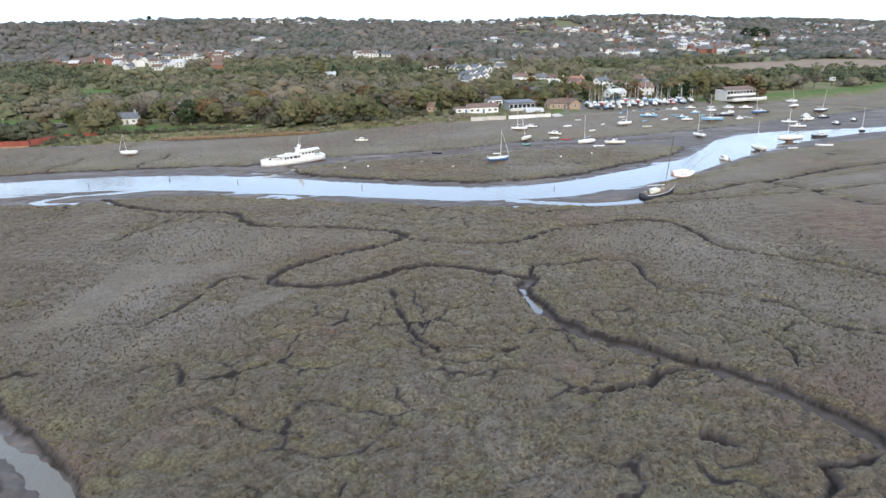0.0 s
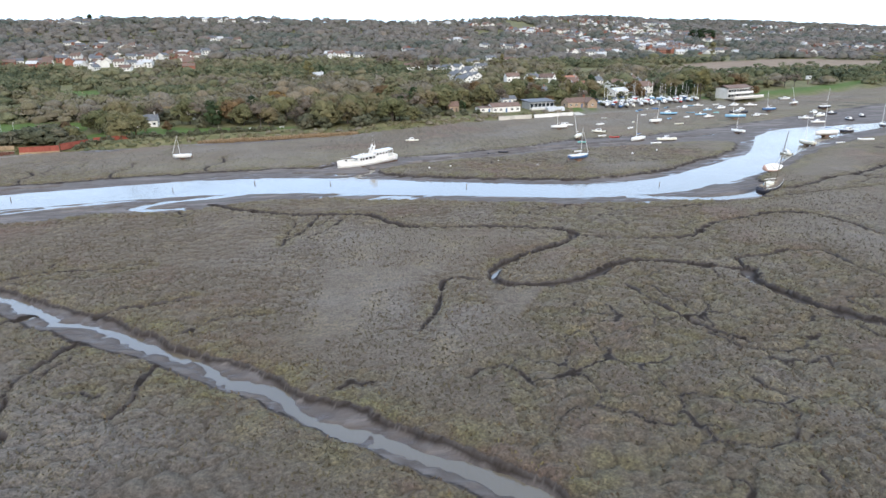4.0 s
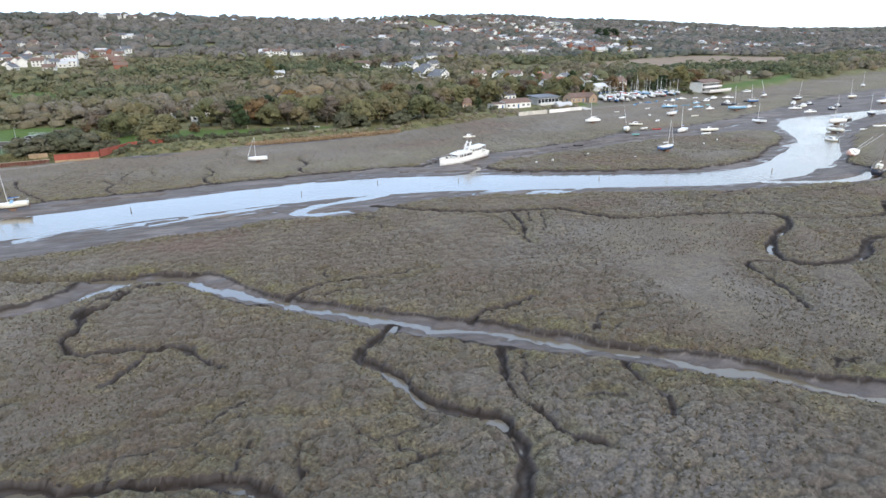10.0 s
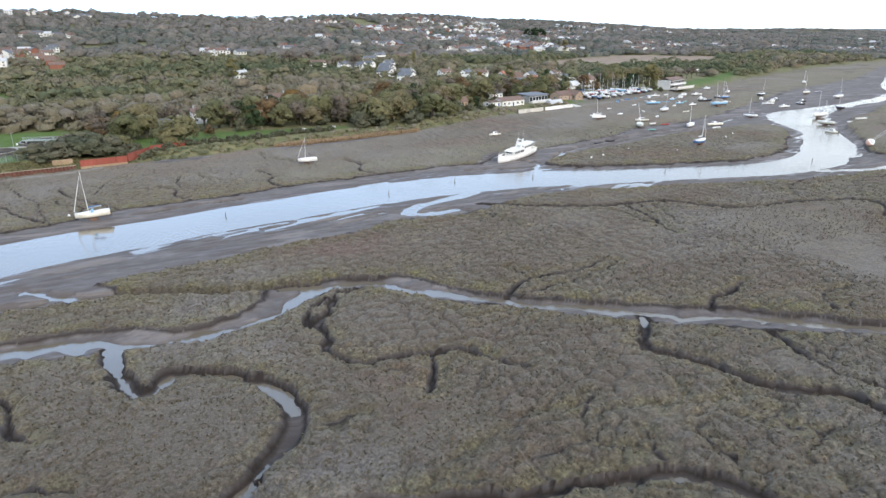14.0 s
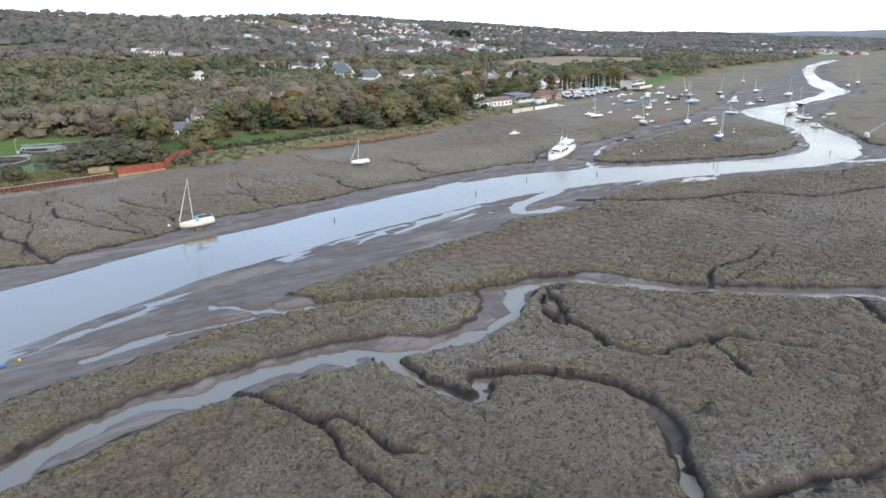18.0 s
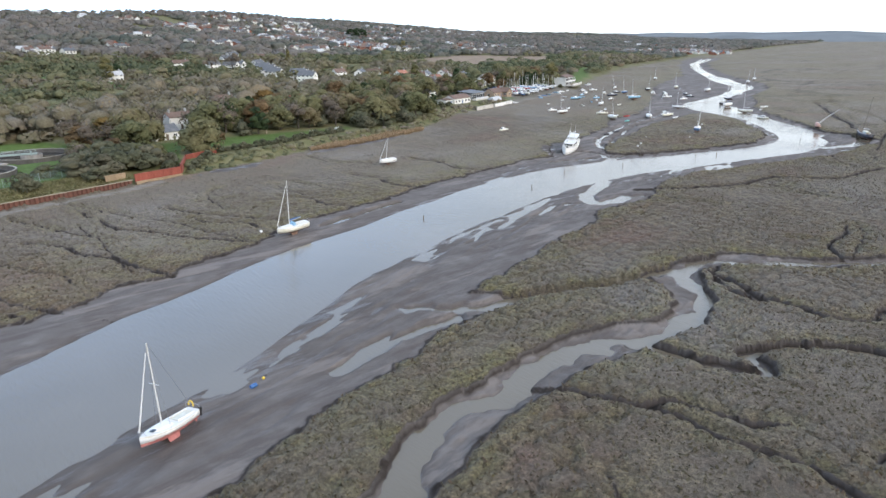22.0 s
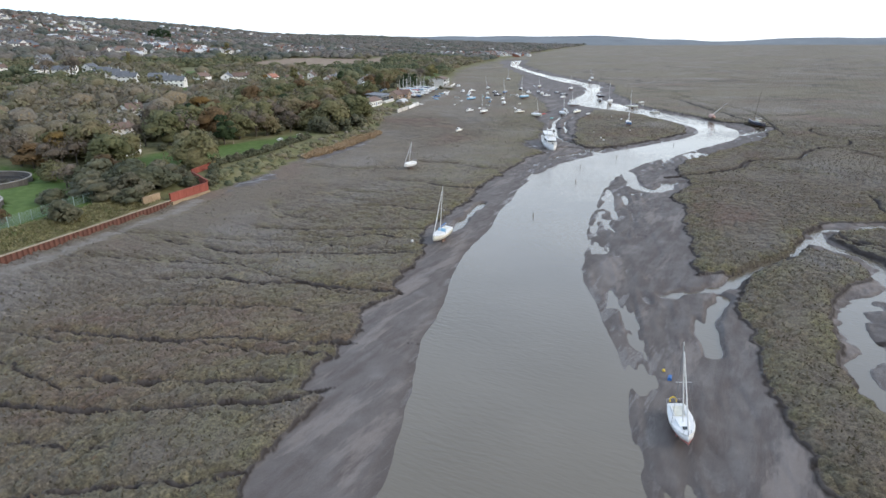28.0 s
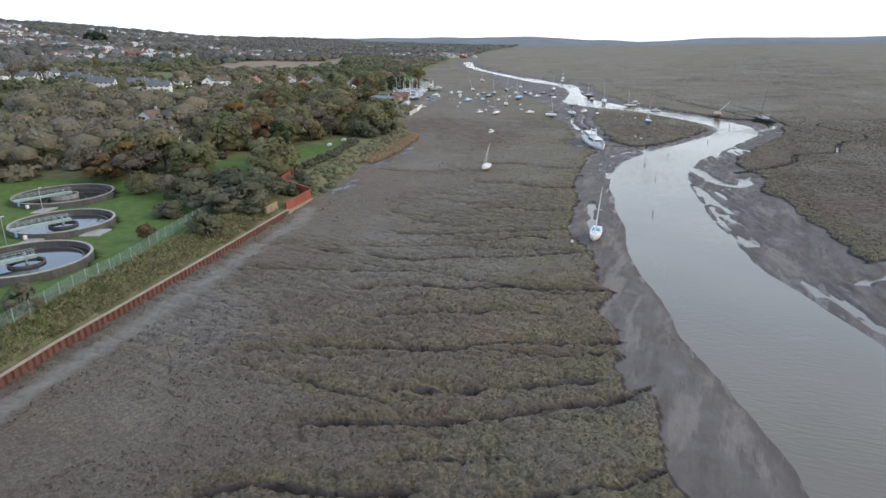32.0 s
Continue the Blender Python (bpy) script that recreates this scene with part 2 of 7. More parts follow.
    col = mix(n, l, lawn, col, cut_grass)
    col = mix(n, l, field, col, soil)
    col = mix(n, l, track, col, grit)
    l.new(col, p.inputs["Base Color"])
    # wet mud shines
    damp = ramp(n, l, noise_node(n, l, .5, 6, flow.outputs[0], .65), [(.42, (.34,) * 3), (.56, (.12,) * 3)])
    shine = math_node(n, l, "MAXIMUM", math_node(n, l, "MULTIPLY", wet, ramp(n, l, rill, [(.44, (1.0,) * 3), (.50, (.25,) * 3)])), damp)
    gloss = math_node(n, l, "MULTIPLY", math_node(n, l, "MULTIPLY", shine, mud), math_node(n, l, "SUBTRACT", 1.0, hollow))
    rgh = n.new("ShaderNodeMapRange")
    rgh.inputs["To Min"].default_value, rgh.inputs["To Max"].default_value = .9, .34
    l.new(gloss, rgh.inputs["Value"])
    l.new(rgh.outputs[0], p.inputs["Roughness"])
    l.new(math_node(n, l, "ADD", math_node(n, l, "MULTIPLY", gloss, .35), .12), p.inputs["Specular IOR Level"])
    h = math_node(n, l, "ADD", math_node(n, l, "MULTIPLY", fine, .45), math_node(n, l, "MULTIPLY", tiny, .3))
    h = math_node(n, l, "SUBTRACT", h, math_node(n, l, "MULTIPLY", math_node(n, l, "MULTIPLY", crevice, clumpy), .25))
    h = math_node(n, l, "MULTIPLY", h, math_node(n, l, "SUBTRACT", 1.0, math_node(n, l, "MULTIPLY", math_node(n, l, "MAXIMUM", mud, land), .86)))
    h = math_node(n, l, "ADD", h, math_node(n, l, "MULTIPLY", math_node(n, l, "MULTIPLY", math_node(n, l, "ADD", rill, math_node(n, l, "MULTIPLY", fine, .45)), mud), .6))
    bumped(n, l, p, h, 1.0, 0.27)
    # a fuzz of stems over the marsh
    fuzz = math_node(n, l, "MULTIPLY", math_node(n, l, "SUBTRACT", 1.0, math_node(n, l, "MAXIMUM", mud, land)), .16)
    l.new(fuzz, p.inputs["Sheen Weight"])
    p.inputs["Sheen Roughness"].default_value = .55
    p.inputs["Sheen Tint"].default_value = (.78, .71, .60, 1)
    return m


def water_material():
    m, n, l, p = base_material("estuary_water")
    co = n.new("ShaderNodeTexCoord").outputs["Object"]
    col = ramp(n, l, noise_node(n, l, .03, 3, co), [(.35, (.126, .104, .074)), (.65, (.152, .127, .094))])
    l.new(col, p.inputs["Base Color"])
    p.inputs["Roughness"].default_value, p.inputs["IOR"].default_value = .05, 1.55
    mp = n.new("ShaderNodeMapping")
    mp.inputs["Rotation"].default_value, mp.inputs["Scale"].default_value = (0, 0, radians(20)), (2.6, .7, 1)
    l.new(co, mp.inputs[0])
    a = noise_node(n, l, .75, 3, mp.outputs[0])
    calm = ramp(n, l, noise_node(n, l, .018, 2, co), [(.4, (.3,) * 3), (.6, (1.0,) * 3)])
    bumped(n, l, p, math_node(n, l, "MULTIPLY", a, calm), 0.9, 0.085)
    return m


def glass_material():
    m, n, l, p = base_material("window_glass")
    p.inputs["Base Color"].default_value = (.02, .025, .03, 1)
    p.inputs["Roughness"].default_value = .08
    return m


GROUND, WATER, GLASS = ground_material(), water_material(), glass_material()
GRP_WHITE = surface("white_gelcoat", (.62, .61, .58), (.82, .81, .79), .35, 3, .5, 0, vary=.08)
GRP_CREAM = surface("cream_gelcoat", (.55, .52, .42), (.74, .71, .60), .4, 3, .5, 0, vary=.08)
GRP_BLUE = surface("blue_hull_paint", (.035, .09, .20), (.06, .15, .32), .35, 3, .5, 0)
GRP_PALEBLUE = surface("pale_blue_paint", (.16, .33, .48), (.26, .45, .60), .45, 3, .5, 0)
GRP_RED = surface("faded_red_paint", (.42, .13, .12), (.60, .26, .23), .5, 3, .6, 0)
GRP_DEEP_RED = surface("red_boat_paint", (.35, .03, .03), (.50, .07, .06), .45, 3, .6, 0)
GRP_DARK = surface("dark_hull_paint", (.012, .014, .025), (.035, .038, .055), .4, 3, .6, 0)
GRP_TEAL = surface("teal_boat_paint", (.12, .36, .35), (.22, .50, .47), .45, 3, .6, 0)
ANTIFOUL = surface("worn_antifouling", (.10, .06, .045), (.22, .14, .10), .85, 5, .8, .01)
RUSTY = surface("rusty_waterline", (.20, .09, .05), (.36, .22, .15), .85, 4, .7, .01)
PINK_HULL = surface("flaking_pink_paint", (.50, .24, .18), (.72, .55, .48), .8, 5, 1.2, .02)
SPAR = surface("painted_spar", (.60, .58, .54), (.80, .79, .76), .4, 3, .5, 0)
SPAR_GREY = surface("alloy_spar", (.42, .42, .42), (.60, .60, .60), .35, 3, .5, 0, metal=.6)
TIMBER = surface("weathered_timber", (.09, .07, .05), (.22, .175, .13), .85, 8, 1.0, .02)
TIMBER_PALE = surface("pale_timber", (.24, .19, .13), (.40, .33, .25), .8, 8, 1.0, .02)
WIRE = surface("rigging_wire", (.18, .18, .18), (.30, .30, .30), .5, 3, .5, 0, metal=.5)
RUBBER = surface("black_rubber", (.012, .012, .012), (.03, .03, .03), .6, 6, 1, 0)
YELLOW = surface("yellow_plastic", (.55, .36, .04), (.70, .50, .08), .5, 3, 1, 0)
BLUE_PLASTIC = surface("blue_plastic", (.03, .10, .28), (.05, .16, .38), .5, 3, 1, 0)
RENDER_WHITE = surface("white_render", (.62, .61, .57), (.82, .81, .78), .85, 3, .35, .01)
RENDER_GREY = surface("grey_render", (.30, .30, .29), (.45, .45, .43), .85, 3, .35, .01)
BRICK_RED = surface("red_brick", (.20, .075, .05), (.34, .145, .095), .9, 9, .6, .02)
BRICK_TAN = surface("tan_brick", (.30, .21, .14), (.44, .33, .24), .9, 9, .6, .02)
ROOF_SLATE = surface("grey_slate", (.075, .08, .09), (.16, .165, .175), .65, 7, .6, .02)
ROOF_BROWN = surface("brown_roof_tiles", (.11, .07, .055), (.21, .14, .11), .85, 7, .6, .02)
ROOF_RED = surface("red_roof_tiles", (.24, .095, .06), (.38, .18, .12), .85, 7, .6, .02)
ROOF_PALE = surface("pale_sheet_roof", (.42, .43, .44), (.62, .63, .64), .6, 4, .5, .01)
PVC = surface("white_window_frame", (.70, .70, .69), (.82, .82, .81), .4, 3, .5, 0)
CONCRETE = surface("stained_concrete", (.20, .185, .165), (.40, .375, .34), .9, 5, .35, .03, streak=True)
CONCRETE_PALE = surface("pale_concrete", (.42, .39, .34), (.60, .57, .51), .9, 5, .35, .03)
TANK_WALL = surface("dark_tank_concrete", (.050, .046, .042), (.125, .115, .105), .85, 4, .4, .03, streak=True)
TANK_WATER = surface("tank_water", (.03, .032, .035), (.045, .048, .05), .04, 1, .2, 0, vary=.02)
STEEL_GREEN = surface("pale_green_steel", (.24, .31, .29), (.38, .45, .42), .5, 5, .5, 0, metal=.2)
PILE = surface("rusted_steel_pile", (.085, .035, .026), (.19, .085, .06), .85, 6, .5, .02, metal=.15, streak=True)
RED_WALL = surface("red_painted_wall", (.19, .045, .030), (.31, .085, .055), .85, 6, .5, .03, streak=True)
ORANGE_STONE = surface("ochre_stone_wall", (.25, .17, .10), (.40, .30, .19), .9, 5, .6, .04)
FENCE_GREEN = surface("green_mesh_fence", (.15, .21, .175), (.23, .30, .25), .5, 8, 1, 0)
BARK = surface("tree_bark", (.055, .045, .035), (.13, .11, .09), .9, 12, 1.5, .03)
GRAVEL_YARD = surface("yard_gravel", (.20, .185, .165), (.34, .32, .29), .95, 4, .2, .03)
TARMAC = surface("old_tarmac", (.045, .045, .046), (.09, .09, .09), .9, 5, .3, .02)
OAK_LEAF = leaf_material("oak_leaves_turning", [(.108, .116, .056), (.150, .150, .074), (.190, .176, .090), (.196, .156, .094)], .18)
DARK_LEAF = leaf_material("dark_evergreen_leaves", [(0.026, 0.045, 0.022), (0.045, 0.067, 0.029), (0.067, 0.088, 0.038)])
BROWN_LEAF = leaf_material("brown_autumn_leaves", [(0.106, 0.075, 0.044), (0.156, 0.106, 0.056), (0.194, 0.125, 0.062)])
GOLD_LEAF = leaf_material("orange_autumn_leaves", [(0.165, 0.100, 0.036), (0.205, 0.128, 0.044), (0.222, 0.160, 0.060)])
TWIG = leaf_material("bare_twigs", [(0.131, 0.106, 0.081), (0.175, 0.144, 0.112), (0.206, 0.169, 0.131)])
WILLOW_LEAF = leaf_material("pale_willow_leaves", [(.13, .125, .055), (.17, .155, .07), (.20, .17, .08)])
SCRUB_LEAF = leaf_material("blackthorn_scrub", [(.096, .104, .064), (.126, .128, .080), (.152, .140, .096)], .18)
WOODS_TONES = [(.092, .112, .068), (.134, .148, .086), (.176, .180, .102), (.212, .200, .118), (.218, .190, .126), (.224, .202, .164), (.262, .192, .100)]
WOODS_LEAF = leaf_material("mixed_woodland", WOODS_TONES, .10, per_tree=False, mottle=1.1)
# far leaves greyed and blued: haze put into their base colour
HAZED_LEAF = leaf_material("hazed_far_woodland", [(.105, .126, .112), (.140, .150, .128), (.172, .170, .144), (.198, .182, .158), (.212, .190, .172), (.206, .202, .190), (.248, .190, .136)], .10, per_tree=False, mottle=.45)
REED_LEAF = leaf_material("dead_reeds", [(.26, .165, .090), (.33, .225, .130), (.37, .275, .175)], .25)
BANK_LEAF = leaf_material("long_bank_grass", [(.150, .150, .062), (.190, .180, .085), (.240, .215, .115), (.270, .235, .150)], .2, per_tree=False, mottle=.35)
MARSH_LEAF = leaf_material("marsh_tufts", [(.098, .078, .050), (.114, .098, .062), (.119, .105, .075), (.126, .092, .066), (.140, .120, .055)], .18, per_tree=False, mottle=.35)

# ---- the lie of the land ----
WATER_Z = -1.3


def hash01(ix, iy, seed):
    h = (ix.astype(np.int64) * 374761393 + iy.astype(np.int64) * 668265263 + seed * 1442695041) & 0xFFFFFFFF
    h = ((h ^ (h >> 13)) * 1274126177) & 0xFFFFFFFF
    return ((h ^ (h >> 16)) & 0xFFFFFF) / 16777215.0


def vnoise(x, y, size, seed=0):
    """Smooth noise from 0 to 1 with cells of that size in metres."""
    u, v = x / size, y / size
    i, j = np.floor(u), np.floor(v)
    fu, fv = u - i, v - j
    fu, fv = fu * fu * fu * (fu * (fu * 6 - 15) + 10), fv * fv * fv * (fv * (fv * 6 - 15) + 10)
    a, b = hash01(i, j, seed), hash01(i + 1, j, seed)
    c, d = hash01(i, j + 1, seed), hash01(i + 1, j + 1, seed)
    return (a * (1 - fu) + b * fu) * (1 - fv) + (c * (1 - fu) + d * fu) * fv


def worley(x, y, size, seed=0):
    """Distances in metres to the nearest and the second nearest of scattered points, one in each cell."""
    i, j = np.floor(x / size), np.floor(y / size)
    f1, f2 = np.full(x.shape, 1e9), np.full(x.shape, 1e9)
    for a in (-1, 0, 1):
        for b in (-1, 0, 1):
            px, py = (i + a + .1 + .8 * hash01(i + a, j + b, seed)) * size, (j + b + .1 + .8 * hash01(i + a, j + b, seed + 7)) * size
            d = np.hypot(x - px, y - py)
            f2 = np.minimum(f2, np.maximum(f1, d))
            f1 = np.minimum(f1, d)
    return f1, f2


def step(a, b, v):
    t = np.clip((v - a) / (b - a), 0, 1)
    return t * t * (3 - 2 * t)


def line_distance(x, y, pts, closed=False):
    best = np.full(x.shape, 1e9)
    n = len(pts)
    for k in range(n if closed else n - 1):
        (ax, ay), (bx, by) = pts[k], pts[(k + 1) % n]
        dx, dy = bx - ax, by - ay
        t = np.clip(((x - ax) * dx + (y - ay) * dy) / (dx * dx + dy * dy + 1e-9), 0, 1)
        best = np.minimum(best, (x - ax - t * dx) ** 2 + (y - ay - t * dy) ** 2)
    return np.sqrt(best)


def inside(x, y, pts):
    flag = np.zeros(x.shape, bool)
    n = len(pts)
    for k in range(n):
        (ax, ay), (bx, by) = pts[k], pts[(k + 1) % n]
        if ay != by:
            flag ^= ((ay > y) != (by > y)) & (x < (bx - ax) * (y - ay) / (by - ay) + ax)
    return flag


def near(fn, x, y, pts, reach, far):
    """fn on the places within reach of the box round pts, far elsewhere."""
    px, py = [p[0] for p in pts], [p[1] for p in pts]
    m = (x > min(px) - reach) & (x < max(px) + reach) & (y > min(py) - reach) & (y < max(py) + reach)
    out = np.full(x.shape, float(far))
    if m.any():
        out[m] = fn(x[m], y[m])
    return out


def depth_in(x, y, pts, reach=60.0):
    """Distance from the outline: positive inside, negative outside."""
    def fn(u, v):
        d = line_distance(u, v, pts, True)
        return np.where(inside(u, v, pts), d, -d)
    return near(fn, x, y, pts, reach, -reach)


def off_line(x, y, pts, reach=12.0):
    return near(lambda u, v: line_distance(u, v, pts), x, y, pts, reach, reach)


def smooth(pts, rounds=2):
    """Corner cutting, so that banks curve."""
    for _ in range(rounds):
        out = [pts[0]]
        for (ax, ay), (bx, by) in zip(pts, pts[1:]):
            out += [(ax * .75 + bx * .25, ay * .75 + by * .25), (ax * .25 + bx * .75, ay * .25 + by * .75)]
        pts = out + [pts[-1]]
    return pts


CHANNEL_NORTH = [(-640, 40), (-420, 110), (-300, 146), (-244, 163), (-235, 166), (-226, 170), (-213, 176), (-203, 178), (-190, 184), (-176, 188), (-160, 191), (-140, 196),
                 (-124, 200), (-106, 203), (-88, 203.5), (-74, 202), (-50, 196), (-30, 188), (-8, 179), (8, 175), (22, 175), (36, 180), (58, 195), (80, 211), (95, 232),
                 (101, 245), (118, 262), (134, 274), (162, 275), (200, 283), (242, 292), (293, 313), (308, 327), (350, 359), (413, 397), (504, 452), (612, 515), (722, 569), (900, 640)]
CHANNEL_SOUTH = [(930, 636), (821, 594), (668, 532), (532, 458), (427, 393), (366, 349), (315, 317), (303, 300), (243, 283), (211, 276), (171, 265), (140, 247), (115, 228), (90, 204), (73, 186), (56, 174), (42, 166),
                 (30, 160), (8, 158), (-14, 165), (-40, 171.5), (-52, 174), (-62, 178), (-80, 181), (-96, 182), (-109, 180), (-122, 178), (-149, 173), (-163, 169),
                 (-179, 165), (-189, 159), (-200, 154), (-207, 151), (-214, 148), (-224, 145), (-232, 141), (-260, 132), (-300, 118), (-420, 80), (-640, 5)]
MUD_NORTH = [(-640, 60), (-300, 160), (-262, 171), (-250, 174), (-239, 177), (-231, 177.5), (-231, 181), (-224, 183), (-215, 184), (-211, 188), (-202, 188), (-197, 192),
             (-183, 193.5), (-172, 201), (-152, 204.5), (-138, 206), (-122, 211), (-99, 213.5), (-80, 216), (-64, 214), (-55, 223), (-45, 230), (-35, 228), (-11, 236), (11, 243),
             (32, 256), (64, 260), (82, 268), (104, 277), (125, 288), (170, 312), (230, 347), (300, 376), (345, 392), (400, 412), (504, 468), (612, 530), (722, 583), (905, 657)]
MUD_SOUTH = [(935, 624), (821, 582), (668, 519), (532, 445), (427, 380), (366, 337), (325, 304), (278, 280), (205, 262), (164, 241), (138, 232), (108, 214), (80, 187), (58, 170), (56, 158), (48, 149), (36, 146),
             (29, 148), (16, 147.5), (-3, 150), (-18, 155.5), (-44, 163), (-60, 167.5), (-75, 168), (-90, 160.5), (-97, 159.5), (-114, 162), (-121, 158.5), (-148, 152),
             (-164, 149), (-170, 147), (-165, 141.5), (-158, 137), (-163, 139), (-172, 140), (-183, 139), (-194, 137), (-206, 134), (-213, 131), (-222, 128), (-240, 121),
             (-300, 100), (-640, -20)]
ISLAND = [(-46, 205), (-35, 212), (-15, 219), (10, 226.5), (31, 233.5), (56, 236), (80, 240), (88, 234), (80, 221), (68, 210), (55, 200.5), (42, 190), (26, 181), (8, 180),
          (-8, 184), (-28, 192), (-42, 199)]
CREEK_NORTH = [(-20, 34), (-30, 47), (-34, 51), (-38, 54.5), (-44, 60.5), (-53, 67), (-58, 72), (-64, 76.5), (-74, 85), (-85, 94), (-93, 99), (-101, 105), (-112, 113.5),
               (-117, 120), (-123, 128), (-130, 131.5), (-136, 132.5), (-145, 132), (-146, 128), (-151, 123), (-159, 122), (-168, 126), (-177, 128), (-185, 127.5), (-194, 127),
               (-199, 125.5), (-205, 123.5), (-210, 121), (-215, 118.5), (-230, 112), (-290, 86)]
CREEK_SOUTH = [(-300, 74), (-230, 103), (-212, 112), (-207, 114.5), (-202, 117), (-197, 119), (-190, 120), (-180, 120), (-173, 119), (-167, 117.5), (-156, 116), (-147, 118.5),
               (-139, 123.5), (-135, 126.5), (-130, 125.5), (-126, 122.5), (-119, 112.5), (-110, 105), (-100, 96), (-88, 86.5), (-79, 81), (-68, 73), (-61, 68), (-57, 63.5),
               (-52, 59), (-47, 55), (-43, 52), (-40, 48), (-32, 34)]
CREEK_MID = [(-24, 34), (-34, 49), (-37, 52), (-41, 55), (-46, 58.5), (-51, 62), (-55, 66), (-60, 70.5), (-67, 76), (-77, 84), (-85, 90), (-97, 98), (-107, 107), (-114, 113.5),
             (-119, 119), (-125, 125.5), (-130, 128.7), (-138, 129.7), (-142, 127), (-144, 122), (-150, 118.7), (-158, 119.5), (-165, 120.7), (-174, 124), (-183, 124),
             (-190, 124.5), (-197, 124), (-203, 122), (-209, 119), (-216, 115), (-230, 108), (-295, 80)]
SHORE = [(-5000, -760), (-700, 152), (-400, 219), (-300, 240), (-260, 248.7), (-251, 251), (-240, 253), (-227, 255.5), (-209, 259), (-182, 264.5), (-167, 268), (-158, 269), (-142, 272),
         (-117, 280), (-93, 283), (-58, 291), (-30, 308), (-7, 322), (24, 331), (66, 344), (90, 356), (125, 364), (170, 377), (213, 402), (302, 450), (450, 522), (612, 578), (751, 625),
         (900, 668), (1308, 775), (2000, 965), (3500, 1320), (5000, 1650)]
CHANNEL = smooth(CHANNEL_NORTH, 1) + smooth(CHANNEL_SOUTH, 1)
MUD = MUD_NORTH + MUD_SOUTH
CREEK_BED = CREEK_NORTH + CREEK_SOUTH
LAND = SHORE + [(5000, 5000), (-5000, 5000)]
INLAND = (-0.31, 0.95)

